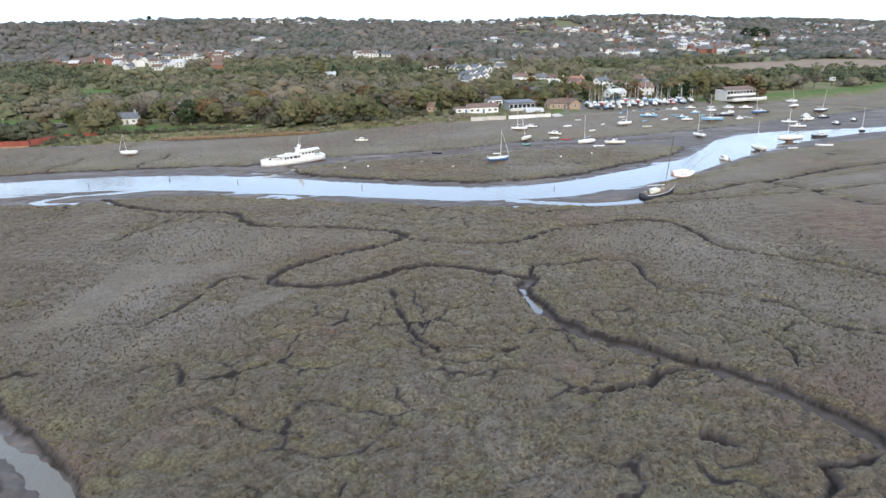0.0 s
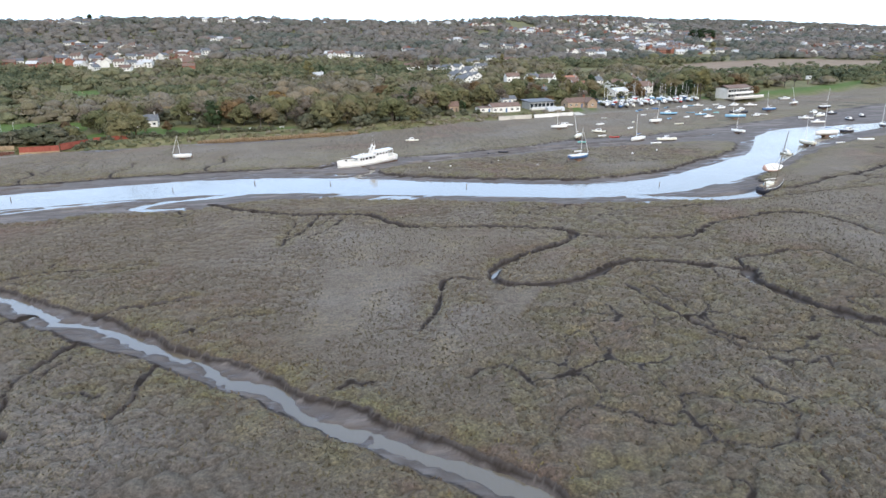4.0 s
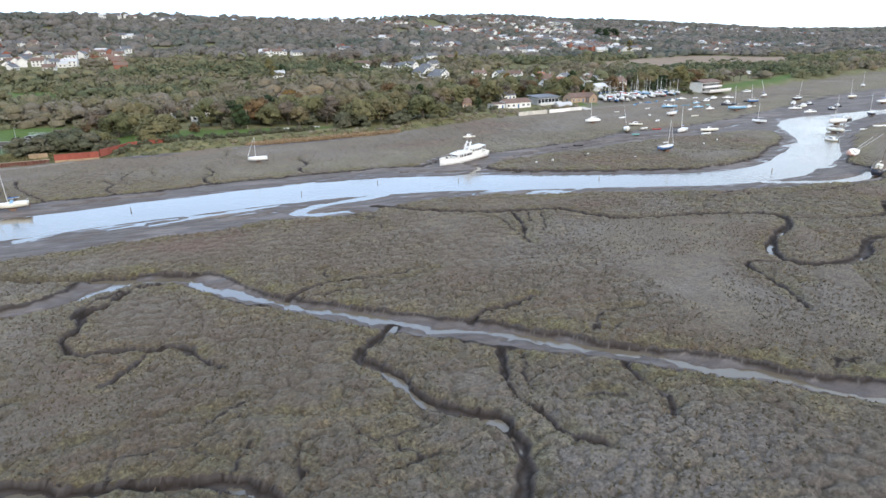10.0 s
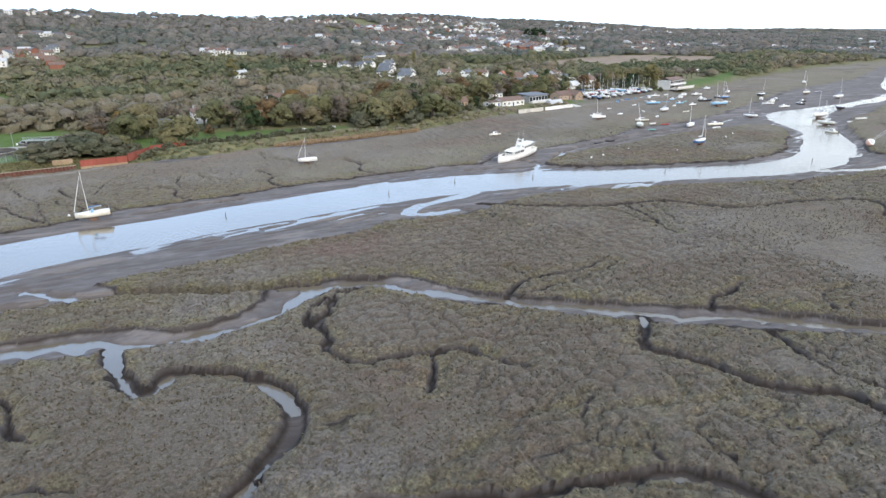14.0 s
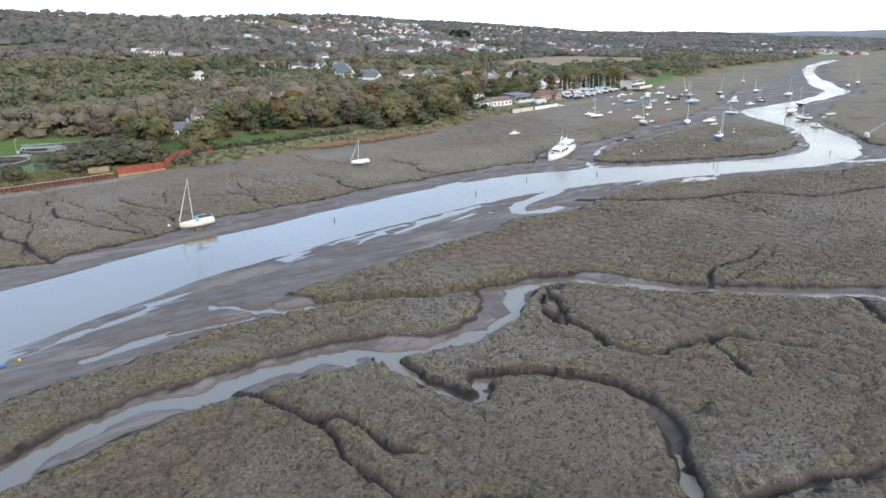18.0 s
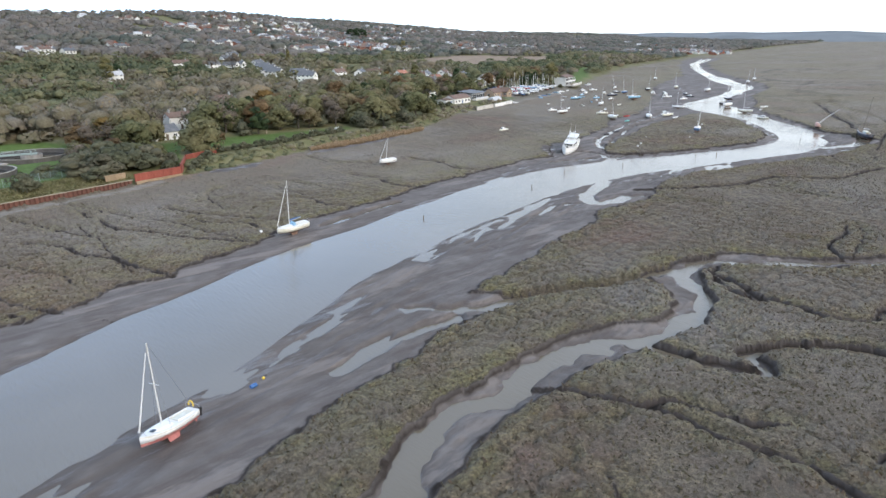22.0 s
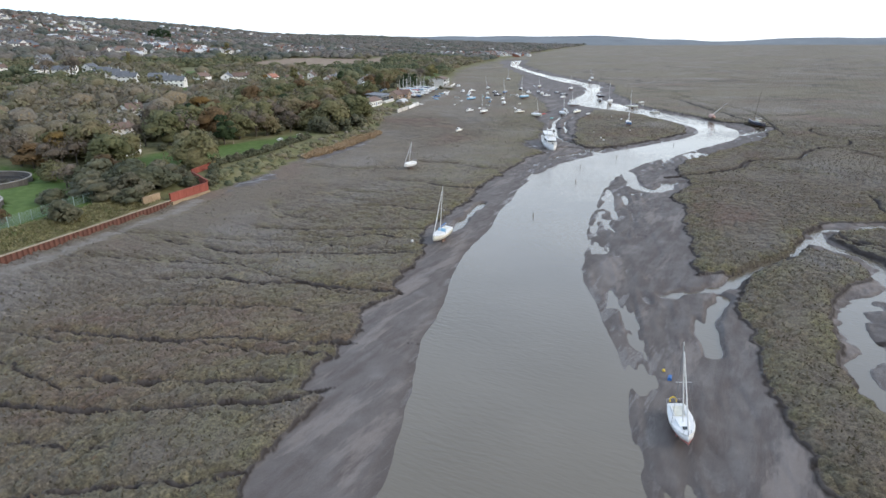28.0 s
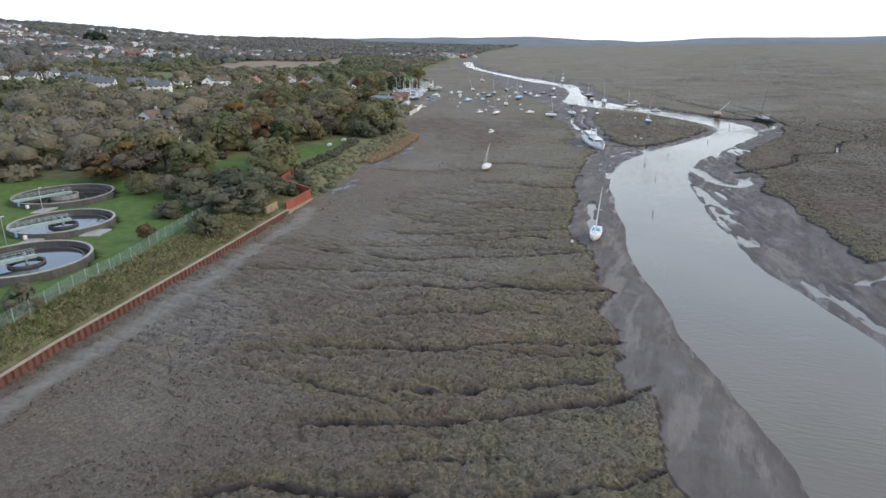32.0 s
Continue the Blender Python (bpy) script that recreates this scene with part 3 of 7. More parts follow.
# gullies of the marsh: half width, depth, bends
GULLIES = [
    (1.45, 1.28, [(40, 44), (40.5, 53), (38, 58), (36, 62), (33, 65), (30, 68), (27, 70), (24, 73.5), (19, 76.5), (16, 81), (14, 85), (13, 90), (12, 95), (14, 99.5)]),
    (1.05, 1.24, [(14, 99.5), (10, 101), (5, 105), (0, 107), (-4, 107), (-8, 104.5), (-12, 101), (-17, 98.5), (-22, 98), (-27, 99), (-29, 102), (-27, 107), (-23, 112), (-15, 117),
                (-10, 120.5), (-7, 126), (-10, 129)]),
    (1.15, 1.32, [(-10, 129), (-17, 132), (-27, 134), (-35, 134.5), (-41, 137), (-45, 142), (-49, 150), (-60, 150), (-66, 151), (-74, 155), (-82, 160), (-88, 168)]),
    (0.58, 0.80, [(14, 100), (15, 106), (21, 105), (25, 108), (30, 107), (33, 106), (32, 99), (32, 95), (34, 92), (39, 91), (46, 88), (49, 84), (48, 81), (50, 78), (60, 72)]),
    (0.70, 0.80, [(-6, 123), (2, 120), (8, 119), (15, 119), (19, 125), (25, 129), (33, 131), (40, 134), (48, 131), (50, 122), (50, 114), (54, 110), (58, 107), (63, 104), (69, 96), (84, 84)]),
    (1.00, 0.90, [(180, 215), (133, 192), (114, 185), (95, 174), (85, 168), (79, 168), (68, 160), (58, 156)]),
    (0.85, 0.90, [(85, 168), (91, 160), (94, 147), (99, 141), (120, 128)]),
    (0.58, 0.80, [(-29, 101), (-35, 103.5), (-37, 101.5), (-37.5, 96), (-39, 89), (-42, 83)]),
    (0.58, 0.80, [(-8, 96), (-7, 88), (-5, 82), (-4, 78), (-1, 74)]),
    (0.58, 0.80, [(40, 51.5), (34, 49), (32, 50), (33, 48), (30, 45)]),
    (0.58, 0.80, [(13, 63), (18, 63), (19, 64), (22, 64), (24, 67), (27, 67), (30, 68)]),
    (0.85, 1.40, [(24.5, 54.5), (26, 53)]),
    (1.00, 1.42, [(-98, 98), (-102, 93), (-105, 90), (-104, 87.5), (-102, 85), (-100.5, 81), (-100, 77.5), (-97, 74), (-93.5, 72), (-92.5, 69), (-93, 64.5), (-94, 62), (-96, 58), (-97, 50)]),
    (0.58, 0.85, [(-87, 87), (-89, 79.5), (-90, 75), (-88, 70), (-88, 67), (-85, 64)]),
    (0.58, 0.80, [(-74.5, 78), (-75, 73), (-74, 69.5), (-76, 66)]),
    (0.70, 1.00, [(-135, 126), (-137, 122), (-138, 119), (-141.5, 115), (-140, 110), (-142, 107), (-140, 102.5), (-138, 100.5), (-136, 101), (-132, 101), (-130, 99.5), (-126, 100), (-124, 96), (-121, 92)]),
    (0.58, 0.80, [(-130, 99.5), (-132, 94), (-134, 91)]),
    (1.45, 1.45, [(-167, 120), (-166, 113), (-165, 108), (-163.5, 105), (-161, 106), (-160, 109)]),
    (1.30, 1.40, [(-160, 109), (-157, 107.5), (-154, 106), (-150, 101.5), (-148, 97.5), (-148.5, 92), (-150, 89), (-153, 86), (-155.5, 83), (-157, 79), (-160, 70)]),
    (0.60, 0.95, [(-185, 122), (-182, 116), (-180, 111), (-179, 107), (-180, 103), (-179, 99), (-178, 95), (-181, 88)]),
    (0.58, 0.85, [(-180, 111), (-177, 110), (-176, 106), (-176, 102), (-173, 99)]),
    (1.05, 1.38, [(-160, 80), (-152, 78), (-146, 77), (-140, 74.5), (-133, 71.5), (-128, 71.3), (-124, 70), (-120, 69.5), (-116.5, 66.5), (-114, 60)]),
    (0.58, 0.80, [(-131, 126), (-138, 124), (-142, 118), (-142, 113)]),
    (0.58, 0.80, [(-112, 112.5), (-107, 117), (-100, 117), (-95, 117), (-89, 119)]),
    (0.58, 0.80, [(-88, 95.5), (-85, 98), (-81, 98), (-76, 101)]),
    (0.58, 0.80, [(-60, 150), (-61, 143), (-62, 138), (-65, 130)]),
    (0.58, 0.80, [(-229, 178), (-236, 182), (-238, 187), (-242, 191), (-244, 195), (-246, 197), (-248, 202), (-250, 208), (-252, 212)]),
    (0.58, 0.80, [(-213, 174.5), (-219, 183), (-223, 190), (-225, 197), (-228, 202), (-230, 203), (-232, 209), (-235, 218), (-236, 222)]),
    (0.58, 0.80, [(-201, 187), (-204, 196), (-205, 204), (-210, 212), (-209, 218), (-215, 226)]),
    (0.58, 0.80, [(-183, 196), (-191, 208), (-194, 218), (-199, 223), (-199, 234)]),
    (0.58, 0.80, [(-168, 202), (-175, 213), (-182, 226), (-184, 235)]),
    (0.58, 0.80, [(-231, 184), (-233, 188), (-236, 192), (-237, 195), (-240, 199), (-242, 206)]),
    (0.58, 0.80, [(-257, 196), (-261, 204), (-261, 208), (-262, 211), (-265, 214)]),
    (0.58, 0.85, [(-245, 175), (-250, 179), (-250, 181), (-252, 183), (-254, 186), (-258, 191)]),
    (0.58, 0.80, [(-152, 205), (-156, 212), (-154, 219), (-159, 226)]),
    (0.58, 0.80, [(-128, 210), (-131, 218), (-127, 226), (-130, 236)]),
    (0.58, 0.80, [(-100, 214), (-103, 222), (-98, 231), (-101, 243)]),
    (0.58, 0.80, [(20, 142), (60, 150), (106, 159), (141, 180), (175, 206), (240, 226)]),
    (1.15, 1.15, [(-173.3, 140.7), (-164.8, 140.5), (-159.1, 137.6), (-152.8, 134.6), (-148.3, 132.6), (-138.4, 131.3)]),
]
# narrow cracks that branch through the plants
CRACKS = [
    [(45.7, 79.4), (43.4, 76.8)],
    [(59.8, 102.6), (61.3, 99.9), (63.4, 97.7), (67.1, 94.1)],
    [(76.4, 156.7), (90.7, 165.4), (104.4, 173.9), (125.9, 183.2)],
    [(-20.4, 91.6), (-18.7, 89.3), (-17.8, 86.4), (-18.8, 85.5)],
    [(-32.9, 92.4), (-35.0, 92.6)],
    [(-4.2, 76.9), (-3.4, 73.6), (-1.4, 71.2), (2.6, 70.3), (6.8, 72.3), (9.2, 74.5)],
    [(-65.1, 126.7), (-65.3, 137.6), (-63.9, 140.6), (-65.5, 146.7), (-68.1, 148.3), (-72.5, 151.0)],
    [(-8.6, 48.8), (-9.3, 46.6)],
    [(-22.0, 59.2), (-19.6, 57.1), (-17.5, 57.5), (-14.3, 55.4)],
    [(37.5, 81.7), (40.0, 78.7), (41.4, 74.3), (40.9, 68.3)],
    [(-4.4, 94.4), (-4.2, 91.4), (-3.6, 87.9), (-2.9, 84.3), (-2.4, 80.9)],
    [(-73.0, 87.1), (-71.1, 90.5), (-67.9, 91.8), (-63.1, 91.8)],
    [(-36.8, 70.1), (-33.6, 72.3), (-31.0, 70.3), (-29.7, 66.6)],
    [(-52.5, 69.2), (-50.2, 70.7), (-47.2, 69.5)],
    [(-118.8, 70.8), (-118.3, 72.9), (-118.0, 74.8)],
    [(-96.5, 159.8), (-93.7, 153.5), (-90.3, 154.8), (-90.1, 162.9)],
    [(-56.6, 147.6), (-57.7, 144.5), (-59.2, 140.4)],
    [(-82.6, 72.0), (-79.7, 72.3), (-78.5, 70.7)],
    [(-85.0, 83.8), (-86.3, 80.6), (-87.6, 75.3)],
    [(-146.0, 89.6), (-142.3, 89.7)],
    [(-54.1, 146.4), (-56.6, 139.2), (-60.8, 131.1)],
    [(-94.6, 160.7), (-92.6, 158.5), (-90.2, 150.5), (-90.5, 145.5)],
    [(-70.5, 87.2), (-69.5, 87.8)],
    [(-121.8, 80.1), (-120.0, 81.1), (-118.2, 82.1)],
    [(-136.3, 98.0), (-134.5, 96.9)],
    [(-110.5, 111.5), (-100.8, 113.1), (-93.9, 113.7), (-87.3, 117.6)],
    [(-104.4, 119.8), (-105.3, 123.0)],
    [(-187.3, 216.3), (-186.7, 213.3), (-186.1, 210.3), (-185.4, 207.2), (-184.8, 204.2), (-181.5, 192.2)],
    [(-201.1, 256.1), (-194.2, 235.2), (-187.7, 219.7), (-184.4, 213.8)],
    [(-176.0, 235.0), (-168.2, 232.5)],
    [(-174.3, 91.3), (-171.0, 90.7), (-169.1, 89.7)],
    [(-216.2, 252.8), (-213.0, 245.8), (-209.3, 235.1), (-205.1, 224.1), (-200.2, 215.5)],
    [(-204.0, 231.8), (-204.0, 228.8), (-203.9, 217.6), (-203.9, 214.6), (-204.2, 211.3), (-204.6, 208.1), (-205.8, 193.9)],
    [(-229.3, 203.5), (-227.2, 191.9), (-225.0, 187.9), (-223.3, 183.0)],
    [(-192.7, 107.4), (-194.1, 105.2), (-195.3, 103.1)],
    [(-202.9, 109.6), (-200.5, 108.5), (-198.2, 106.4)],
    [(-152.5, 239.5), (-154.9, 226.9), (-149.7, 215.7)],
    [(-244.2, 219.1), (-244.6, 215.9), (-245.0, 212.8), (-245.1, 209.3), (-244.7, 206.0), (-243.8, 203.0)],
    [(-166.3, 245.6), (-172.5, 239.9), (-174.0, 231.6), (-174.7, 222.1)],
    [(-183.7, 221.5), (-182.0, 213.2), (-176.1, 210.0), (-176.7, 201.9)],
    [(-240.1, 228.7), (-238.4, 223.1), (-237.6, 217.6), (-236.3, 214.9)],
    [(-200.3, 247.8), (-200.2, 244.5), (-200.2, 241.1), (-200.1, 236.8)],
    [(-223.7, 218.3), (-220.4, 213.7), (-218.3, 206.9), (-214.6, 201.4), (-214.2, 195.7)],
    [(-254.0, 199.4), (-252.0, 197.3), (-251.5, 193.2), (-249.5, 190.9)],
    [(-147.1, 240.5), (-146.2, 230.7), (-139.6, 224.2)],
    [(-125.0, 267.9), (-124.5, 255.7), (-115.6, 247.0)],
]
# runnels and pools on the mud flats
RUNNELS = [
    (2.0, [(-84, 180), (-94, 177), (-104, 173), (-107, 168), (-103, 166), (-96, 166)]),
    (1.3, [(-96, 166), (-92, 163)]),
    (1.1, [(-137, 131), (-146, 133), (-153, 136), (-160, 139), (-166, 141.5), (-172, 141.5), (-176, 145), (-181, 150)]),
    (1.0, [(-178, 142.5), (-189, 143.5), (-199, 141.0)]),
    (2.2, [(18, 158), (32, 151.5), (46, 152.5), (55, 158)]),
    (1.2, [(-40, 208), (-32, 219), (-18, 227), (2, 235), (24, 243), (50, 248), (75, 252), (95, 262)]),
    (0.7, [(-30, 213), (-16, 223), (4, 230), (30, 239), (60, 243)]),
    (0.9, [(-62, 220), (-52, 216), (-46, 209), (-52, 201)]),
    (0.8, [(-72, 209), (-64, 207), (-56, 203)]),
    (0.8, [(-165, 197), (-152, 200), (-140, 202)]),
    (0.7, [(140, 287), (160, 300), (190, 318), (220, 335)]),
    (0.7, [(180, 296), (220, 318), (260, 345), (300, 362)]),
]
GULLY_LINES = [(w, d, smooth(p, 2)) for w, d, p in GULLIES]
CRACK_LINES = [smooth(p, 1) for p in CRACKS]
RUNNEL_LINES = [(w, smooth(p, 2)) for w, p in RUNNELS]
TRACK = [(-420, 200), (-300, 234), (-263, 243), (-255, 245), (-245, 247), (-234, 248.5), (-217, 252), (-201, 256), (-186, 258), (-176, 262)]
LAWNS = [
    [(-176, 276), (-163, 279), (-156, 297), (-130, 294), (-104, 299), (-84, 303), (-80, 309), (-104, 309), (-120, 312), (-142, 318), (-165, 310), (-172, 296)],
    [(-320, 240), (-262, 252), (-230, 260), (-190, 272), (-184, 290), (-176, 322), (-186, 346), (-230, 352), (-330, 330)],
    [(55, 345), (60, 362), (76, 366), (80, 353)],
    [(150, 385), (220, 412), (300, 456), (420, 540), (410, 556), (300, 476), (205, 425), (150, 398)],
    [(-215, 405), (-150, 420), (-160, 445), (-225, 430)],
    [(-10, 470), (25, 480), (20, 520), (-15, 512)],
    [(-300, 470), (-230, 480), (-240, 520), (-310, 505)],
    [(-60, 420), (-15, 430), (-20, 446), (-62, 440)],
    [(-330, 352), (-236, 360), (-240, 382), (-330, 376)],
    [(-330, 398), (-250, 408), (-150, 436), (-60, 452), (-62, 466), (-152, 454), (-252, 426), (-330, 416)],
    [(-20, 455), (60, 478), (58, 490), (-22, 470)],
    [(-260, 560), (-140, 600), (-30, 628), (-34, 644), (-142, 618), (-262, 580)],
    [(60, 560), (150, 600), (146, 640), (60, 600)],
    [(-170, 520), (-90, 540), (-95, 566), (-170, 548)],
]
FIELDS = [[(240, 600), (440, 610), (580, 740), (470, 800), (330, 740), (205, 660)], [(430, 640), (700, 770), (900, 850), (860, 880), (640, 770), (440, 668)],
          [(-70, 390), (-45, 395), (-48, 415), (-72, 410)]]

SEEPS = [[(-166, 264), (-152, 263), (-141, 268), (-143, 271), (-157, 268.5)], [(-122, 272), (-98, 275), (-74, 281), (-78, 284), (-98, 280.5), (-120, 277)], [(-66, 213), (-56, 226), (-46, 231), (-52, 222), (-58, 212)]]
FORESHORE = [(60, 342), (92, 350), (126, 356), (160, 370), (182, 388), (160, 384), (120, 370), (84, 360), (62, 348)]
YARD = [(66, 353), (84, 359), (120, 368), (152, 379), (146, 400), (112, 394), (82, 384), (70, 371)]
TANKS = [(-232, 282, 10.4), (-212.3, 298.3, 9.9), (-194, 321.5, 11.2)]


def hill(x, y):
    s = (x + 165) * INLAND[0] + (y - 268) * INLAND[1]
    h = np.interp(s, [-50, 0, 100, 180, 250, 400, 500, 620, 750, 910, 1050, 1250, 1700, 4000], [0, 0, 2.5, 6, 8.5, 16, 26, 36, 48, 71, 89, 97, 84, 45])
    roll = vnoise(x, y, 420, 5) - 0.5
    reach = (x + 165) * .95 + (y - 268) * .31
    return h * (1 + 0.18 * roll * step(250, 700, s)) * (1 - .40 * step(1300, 2600, reach) * step(300, 700, s))


def banks(x, y, fine=True):
    """How far inside the mud of the channel, of the creek and of the gullies a place lies (negative: on the marsh), and the gullies' depth."""
    wob = (vnoise(x, y, 3.1, 11) - .5) * 1.5 + (vnoise(x, y, 8.3, 12) - .5) * 2.0 + (vnoise(x, y, 1.15, 10) - .5) * .9 if fine else 0
    mud_in = depth_in(x, y, MUD, 25)
    mud_in = np.minimum(mud_in, -depth_in(x, y, ISLAND, 25)) + wob
    bed_in = depth_in(x, y, CREEK_BED, 25) + wob * .6
    cut, deep_cut = np.full(x.shape, -7.0), np.zeros(x.shape)
    wander = (vnoise(x, y, 2.3, 41) - .5) * 1.2 + (vnoise(x, y, .9, 44) - .5) * .6
    for half_w, deep, pts in GULLY_LINES:
        slim = half_w < .6
        s = half_w * (.80 if slim else 1.0) - off_line(x, y, pts, 7) - wander * min(half_w, .8)
        s = s - (.45 * step(.3, 2.0, mud_in) if slim else 0)
        deep_cut = np.where(s > cut, max(deep, 1.0), deep_cut)
        cut = np.maximum(cut, s)
    jog, jog_y = (vnoise(x, y, 1.5, 46) - .5) * 1.1, (vnoise(x, y, 1.7, 47) - .5) * 1.1
    for pts in CRACK_LINES:
        s = .25 + .12 * jog - off_line(x + jog, y + jog_y, pts, 7)
        s = s - .4 * step(.2, 1.5, mud_in)
        deep_cut = np.where(s > cut, .72, deep_cut)
        cut = np.maximum(cut, s)
    # finer cracks between the larger cushions, in the broken parts of the marsh
    broken = (.8 * step(.54, .70, vnoise(x, y, 46, 48)) * step(-30, -14, mud_in) + step(.60, .74, vnoise(x, y, 60, 49))) * step(-.4, -1.6, np.maximum(mud_in, bed_in))
    wx, wy = x + 6 * (vnoise(x, y, 6.5, 26) - .5) + 1.6 * (vnoise(x, y, 1.9, 27) - .5), y + 6 * (vnoise(x, y, 6.5, 30) - .5) + 1.6 * (vnoise(x, y, 1.9, 39) - .5)
    f1, f2 = worley(wx, wy, 8.5, 50)
    s = np.where(broken > .05, .21 * np.minimum(broken, 1) * step(.35, .65, vnoise(x, y, 7, 38)) - .5 * (f2 - f1), -7.0)
    s = np.where((x > 140) | (y - .3 * x > 235), -7.0, s)
    deep_cut = np.where(s > cut, .55, deep_cut)
    cut = np.maximum(cut, s)
    return mud_in, bed_in, cut, deep_cut


def terrain(x, y, fine=True):
    """Height and zones of the ground at the places x, y."""
    mud_in, bed_in, cut, deep_cut = banks(x, y, fine)
    bank_in = np.maximum(np.maximum(mud_in, bed_in), cut)
    wet_edge = -depth_in(x, y, CHANNEL, 45) + (vnoise(x, y, 3, 13) - .5) * .35 + (vnoise(x, y, 16, 14) - .5) * 1.2
    mid = off_line(x + 2.6 * (vnoise(x, y, 6.5, 15) - .5), y + 2.6 * (vnoise(x, y, 6.5, 16) - .5), CREEK_MID, 12)
    land = depth_in(x, y, LAND, 5200)
    # marsh top
    wx, wy = x + 2.6 * (vnoise(x, y, 4.6, 21) - .5) + .8 * (vnoise(x, y, 1.3, 17) - .5), y + 2.6 * (vnoise(x, y, 4.6, 22) - .5) + .8 * (vnoise(x, y, 1.3, 18) - .5)
    rough = np.maximum(.16 + .84 * step(.42, .64, vnoise(x, y, 38, 29)), .85 * np.maximum(step(-7, -1.5, cut), .8 * step(-9, -2, np.maximum(bed_in, mud_in))))
    (a1, a2), (c1, c2) = worley(wx, wy, 2.9, 23), worley(wx, wy, 1.25, 24)
    lump, knob = 1 - np.exp(-(a2 - a1) / .6), 1 - np.exp(-(c2 - c1) / .3)
    puff = rough * (.50 * lump + .20 * knob) + .10 * vnoise(x, y, .9, 25)
    top = puff - .52 * rough - .08 + .26 * (vnoise(x, y, 24, 28) - .5) + .35 * step(-40, 0, land)
    # mask of the creases between lumps, where shade is painted
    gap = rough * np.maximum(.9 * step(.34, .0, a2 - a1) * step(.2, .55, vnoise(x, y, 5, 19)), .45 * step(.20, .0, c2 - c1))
    # mud
    run, across = x * .95 + y * .31, y * .95 - x * .31
    side = step(-5, 5, (x + 165) * -.31 + (y - 188) * .95)
    shelf = side * (.42 * (1 - np.exp(-np.maximum(wet_edge, 0) / 2.0)) + .022 * wet_edge) + (1 - side) * (.09 * np.minimum(wet_edge, 1.2) + .028 * wet_edge)
    flat = -1.3 + np.where(wet_edge > 0, np.minimum(shelf, .75), np.maximum(.16 * wet_edge, -1.2))
    scour = vnoise(run / 5, across, 1.7, 31) * .6 + vnoise(run / 4, across, .8, 32) * .4
    flat = flat + (.42 * (scour - .56) * step(-.5, 1.5, wet_edge) * step(26, 4, wet_edge) + .10 * (step(.44, .47, vnoise(run / 4, across, 3.1, 37)) - .6) * step(0, 1, wet_edge) + .08 * (vnoise(x, y, 7, 35) - .5)) * (1 - .8 * side)
    pools = step(.62, .72, vnoise(run / 5 + 4 * vnoise(x, y, 9, 94), across, 2.3, 93)) + .7 * step(.60, .72, vnoise(run / 7, across + 2 * vnoise(x, y, 6, 95), 1.2, 96))
    flat = flat - .24 * pools * step(.4, 2.0, wet_edge) * step(17, 8, wet_edge) * (1 - side) * step(.44, .66, vnoise(x, y, 24, 97)) * (x < 20)
    top = top - .34 * step(-1.5, 0, bank_in) * (rough * .6 + .4)
    z = top + (flat - top) * step(0, .62, mud_in)
    half = np.interp(x, [-215, -190, -155, -140, -125, -100, -60, -40], [1.35, 1.25, 1.0, 1.3, .62, .70, .45, .75]) * (.4 + 1.2 * vnoise(x, y, 4.2, 33))
    bed = -1.52 + np.clip(.9 * (mid - half), 0, .30) + np.clip(.17 * (mid - half - .4), 0, .65) + .24 * (vnoise(x, y, 2.6, 34) - .5) + .36 * (vnoise(x, y, 1.1, 36) - .5)
    z = np.minimum(z, np.where(bed_in > 0, top + (bed - top) * step(0, .75, bed_in), z))
    deep_here = deep_cut * (.82 + .36 * vnoise(x, y, 9, 42)) + .12 * (vnoise(x, y, 1.1, 45) - .5)
    deep_here = deep_here - .26 * step(1.0, .4, cut) * (deep_cut > 1.1)
    z = np.minimum(z, np.where(cut > 0, top + (-deep_here - top) * step(0, np.where(deep_cut < .9, .26, .42), cut), z))
    mud = step(-.05, .05, bank_in)
    # bank walls and gully floors: dark mud plus shade put into the colour
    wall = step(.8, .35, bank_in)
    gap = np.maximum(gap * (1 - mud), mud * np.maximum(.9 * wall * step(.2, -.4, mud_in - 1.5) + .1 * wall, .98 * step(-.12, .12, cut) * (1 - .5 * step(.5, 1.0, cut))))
    edge = np.maximum(np.maximum(step(-9, -.5, mud_in), step(-7, -.5, bed_in)), np.maximum(.7 * step(-3, -.2, cut), .8 * side * step(-36, -5, mud_in)) ) * (1 - mud)
    for half_w, pts in RUNNEL_LINES:
        d = off_line(x, y, pts, 8) + (vnoise(run / 3, across, 1.4, 43) - .5) * 1.6
        low = -1.46 + .5 * step(half_w * .55, half_w * 1.5, d)
        z = np.where((mud > .3) & (d < half_w * 1.5), np.minimum(z, low), z)
    # land
    bank = np.where(x < -182, 1.7 * step(.2, .5, land) + 1.3 * step(1.0, 8, land) - 1.1 * step(10, 22, land), 2.4 * step(-.5, 9, land)) + .5 * (vnoise(x, y, 12, 51) - .5) * step(0, 8, land)
    z = np.where(land > -.6, z * (1 - step(-.6, .2, land)) + bank + hill(x, y) * step(0, 60, land), z)
    on_land = step(-.2, .4, land)
    mud, edge, gap = mud * (1 - on_land), edge * (1 - on_land), gap * (1 - on_land)
    lawn = np.zeros(x.shape)
    for pts in LAWNS:
        lawn = np.maximum(lawn, step(-1.0, 1.0, depth_in(x, y, pts, 10)) * on_land)
    field = np.zeros(x.shape)
    for pts in FIELDS:
        field = np.maximum(field, step(-1.0, 2.0, depth_in(x, y, pts, 10)))
    track = step(1.9, 1.0, off_line(x, y, TRACK, 8) + (vnoise(x, y, 3, 61) - .5)) * (1 - on_land)
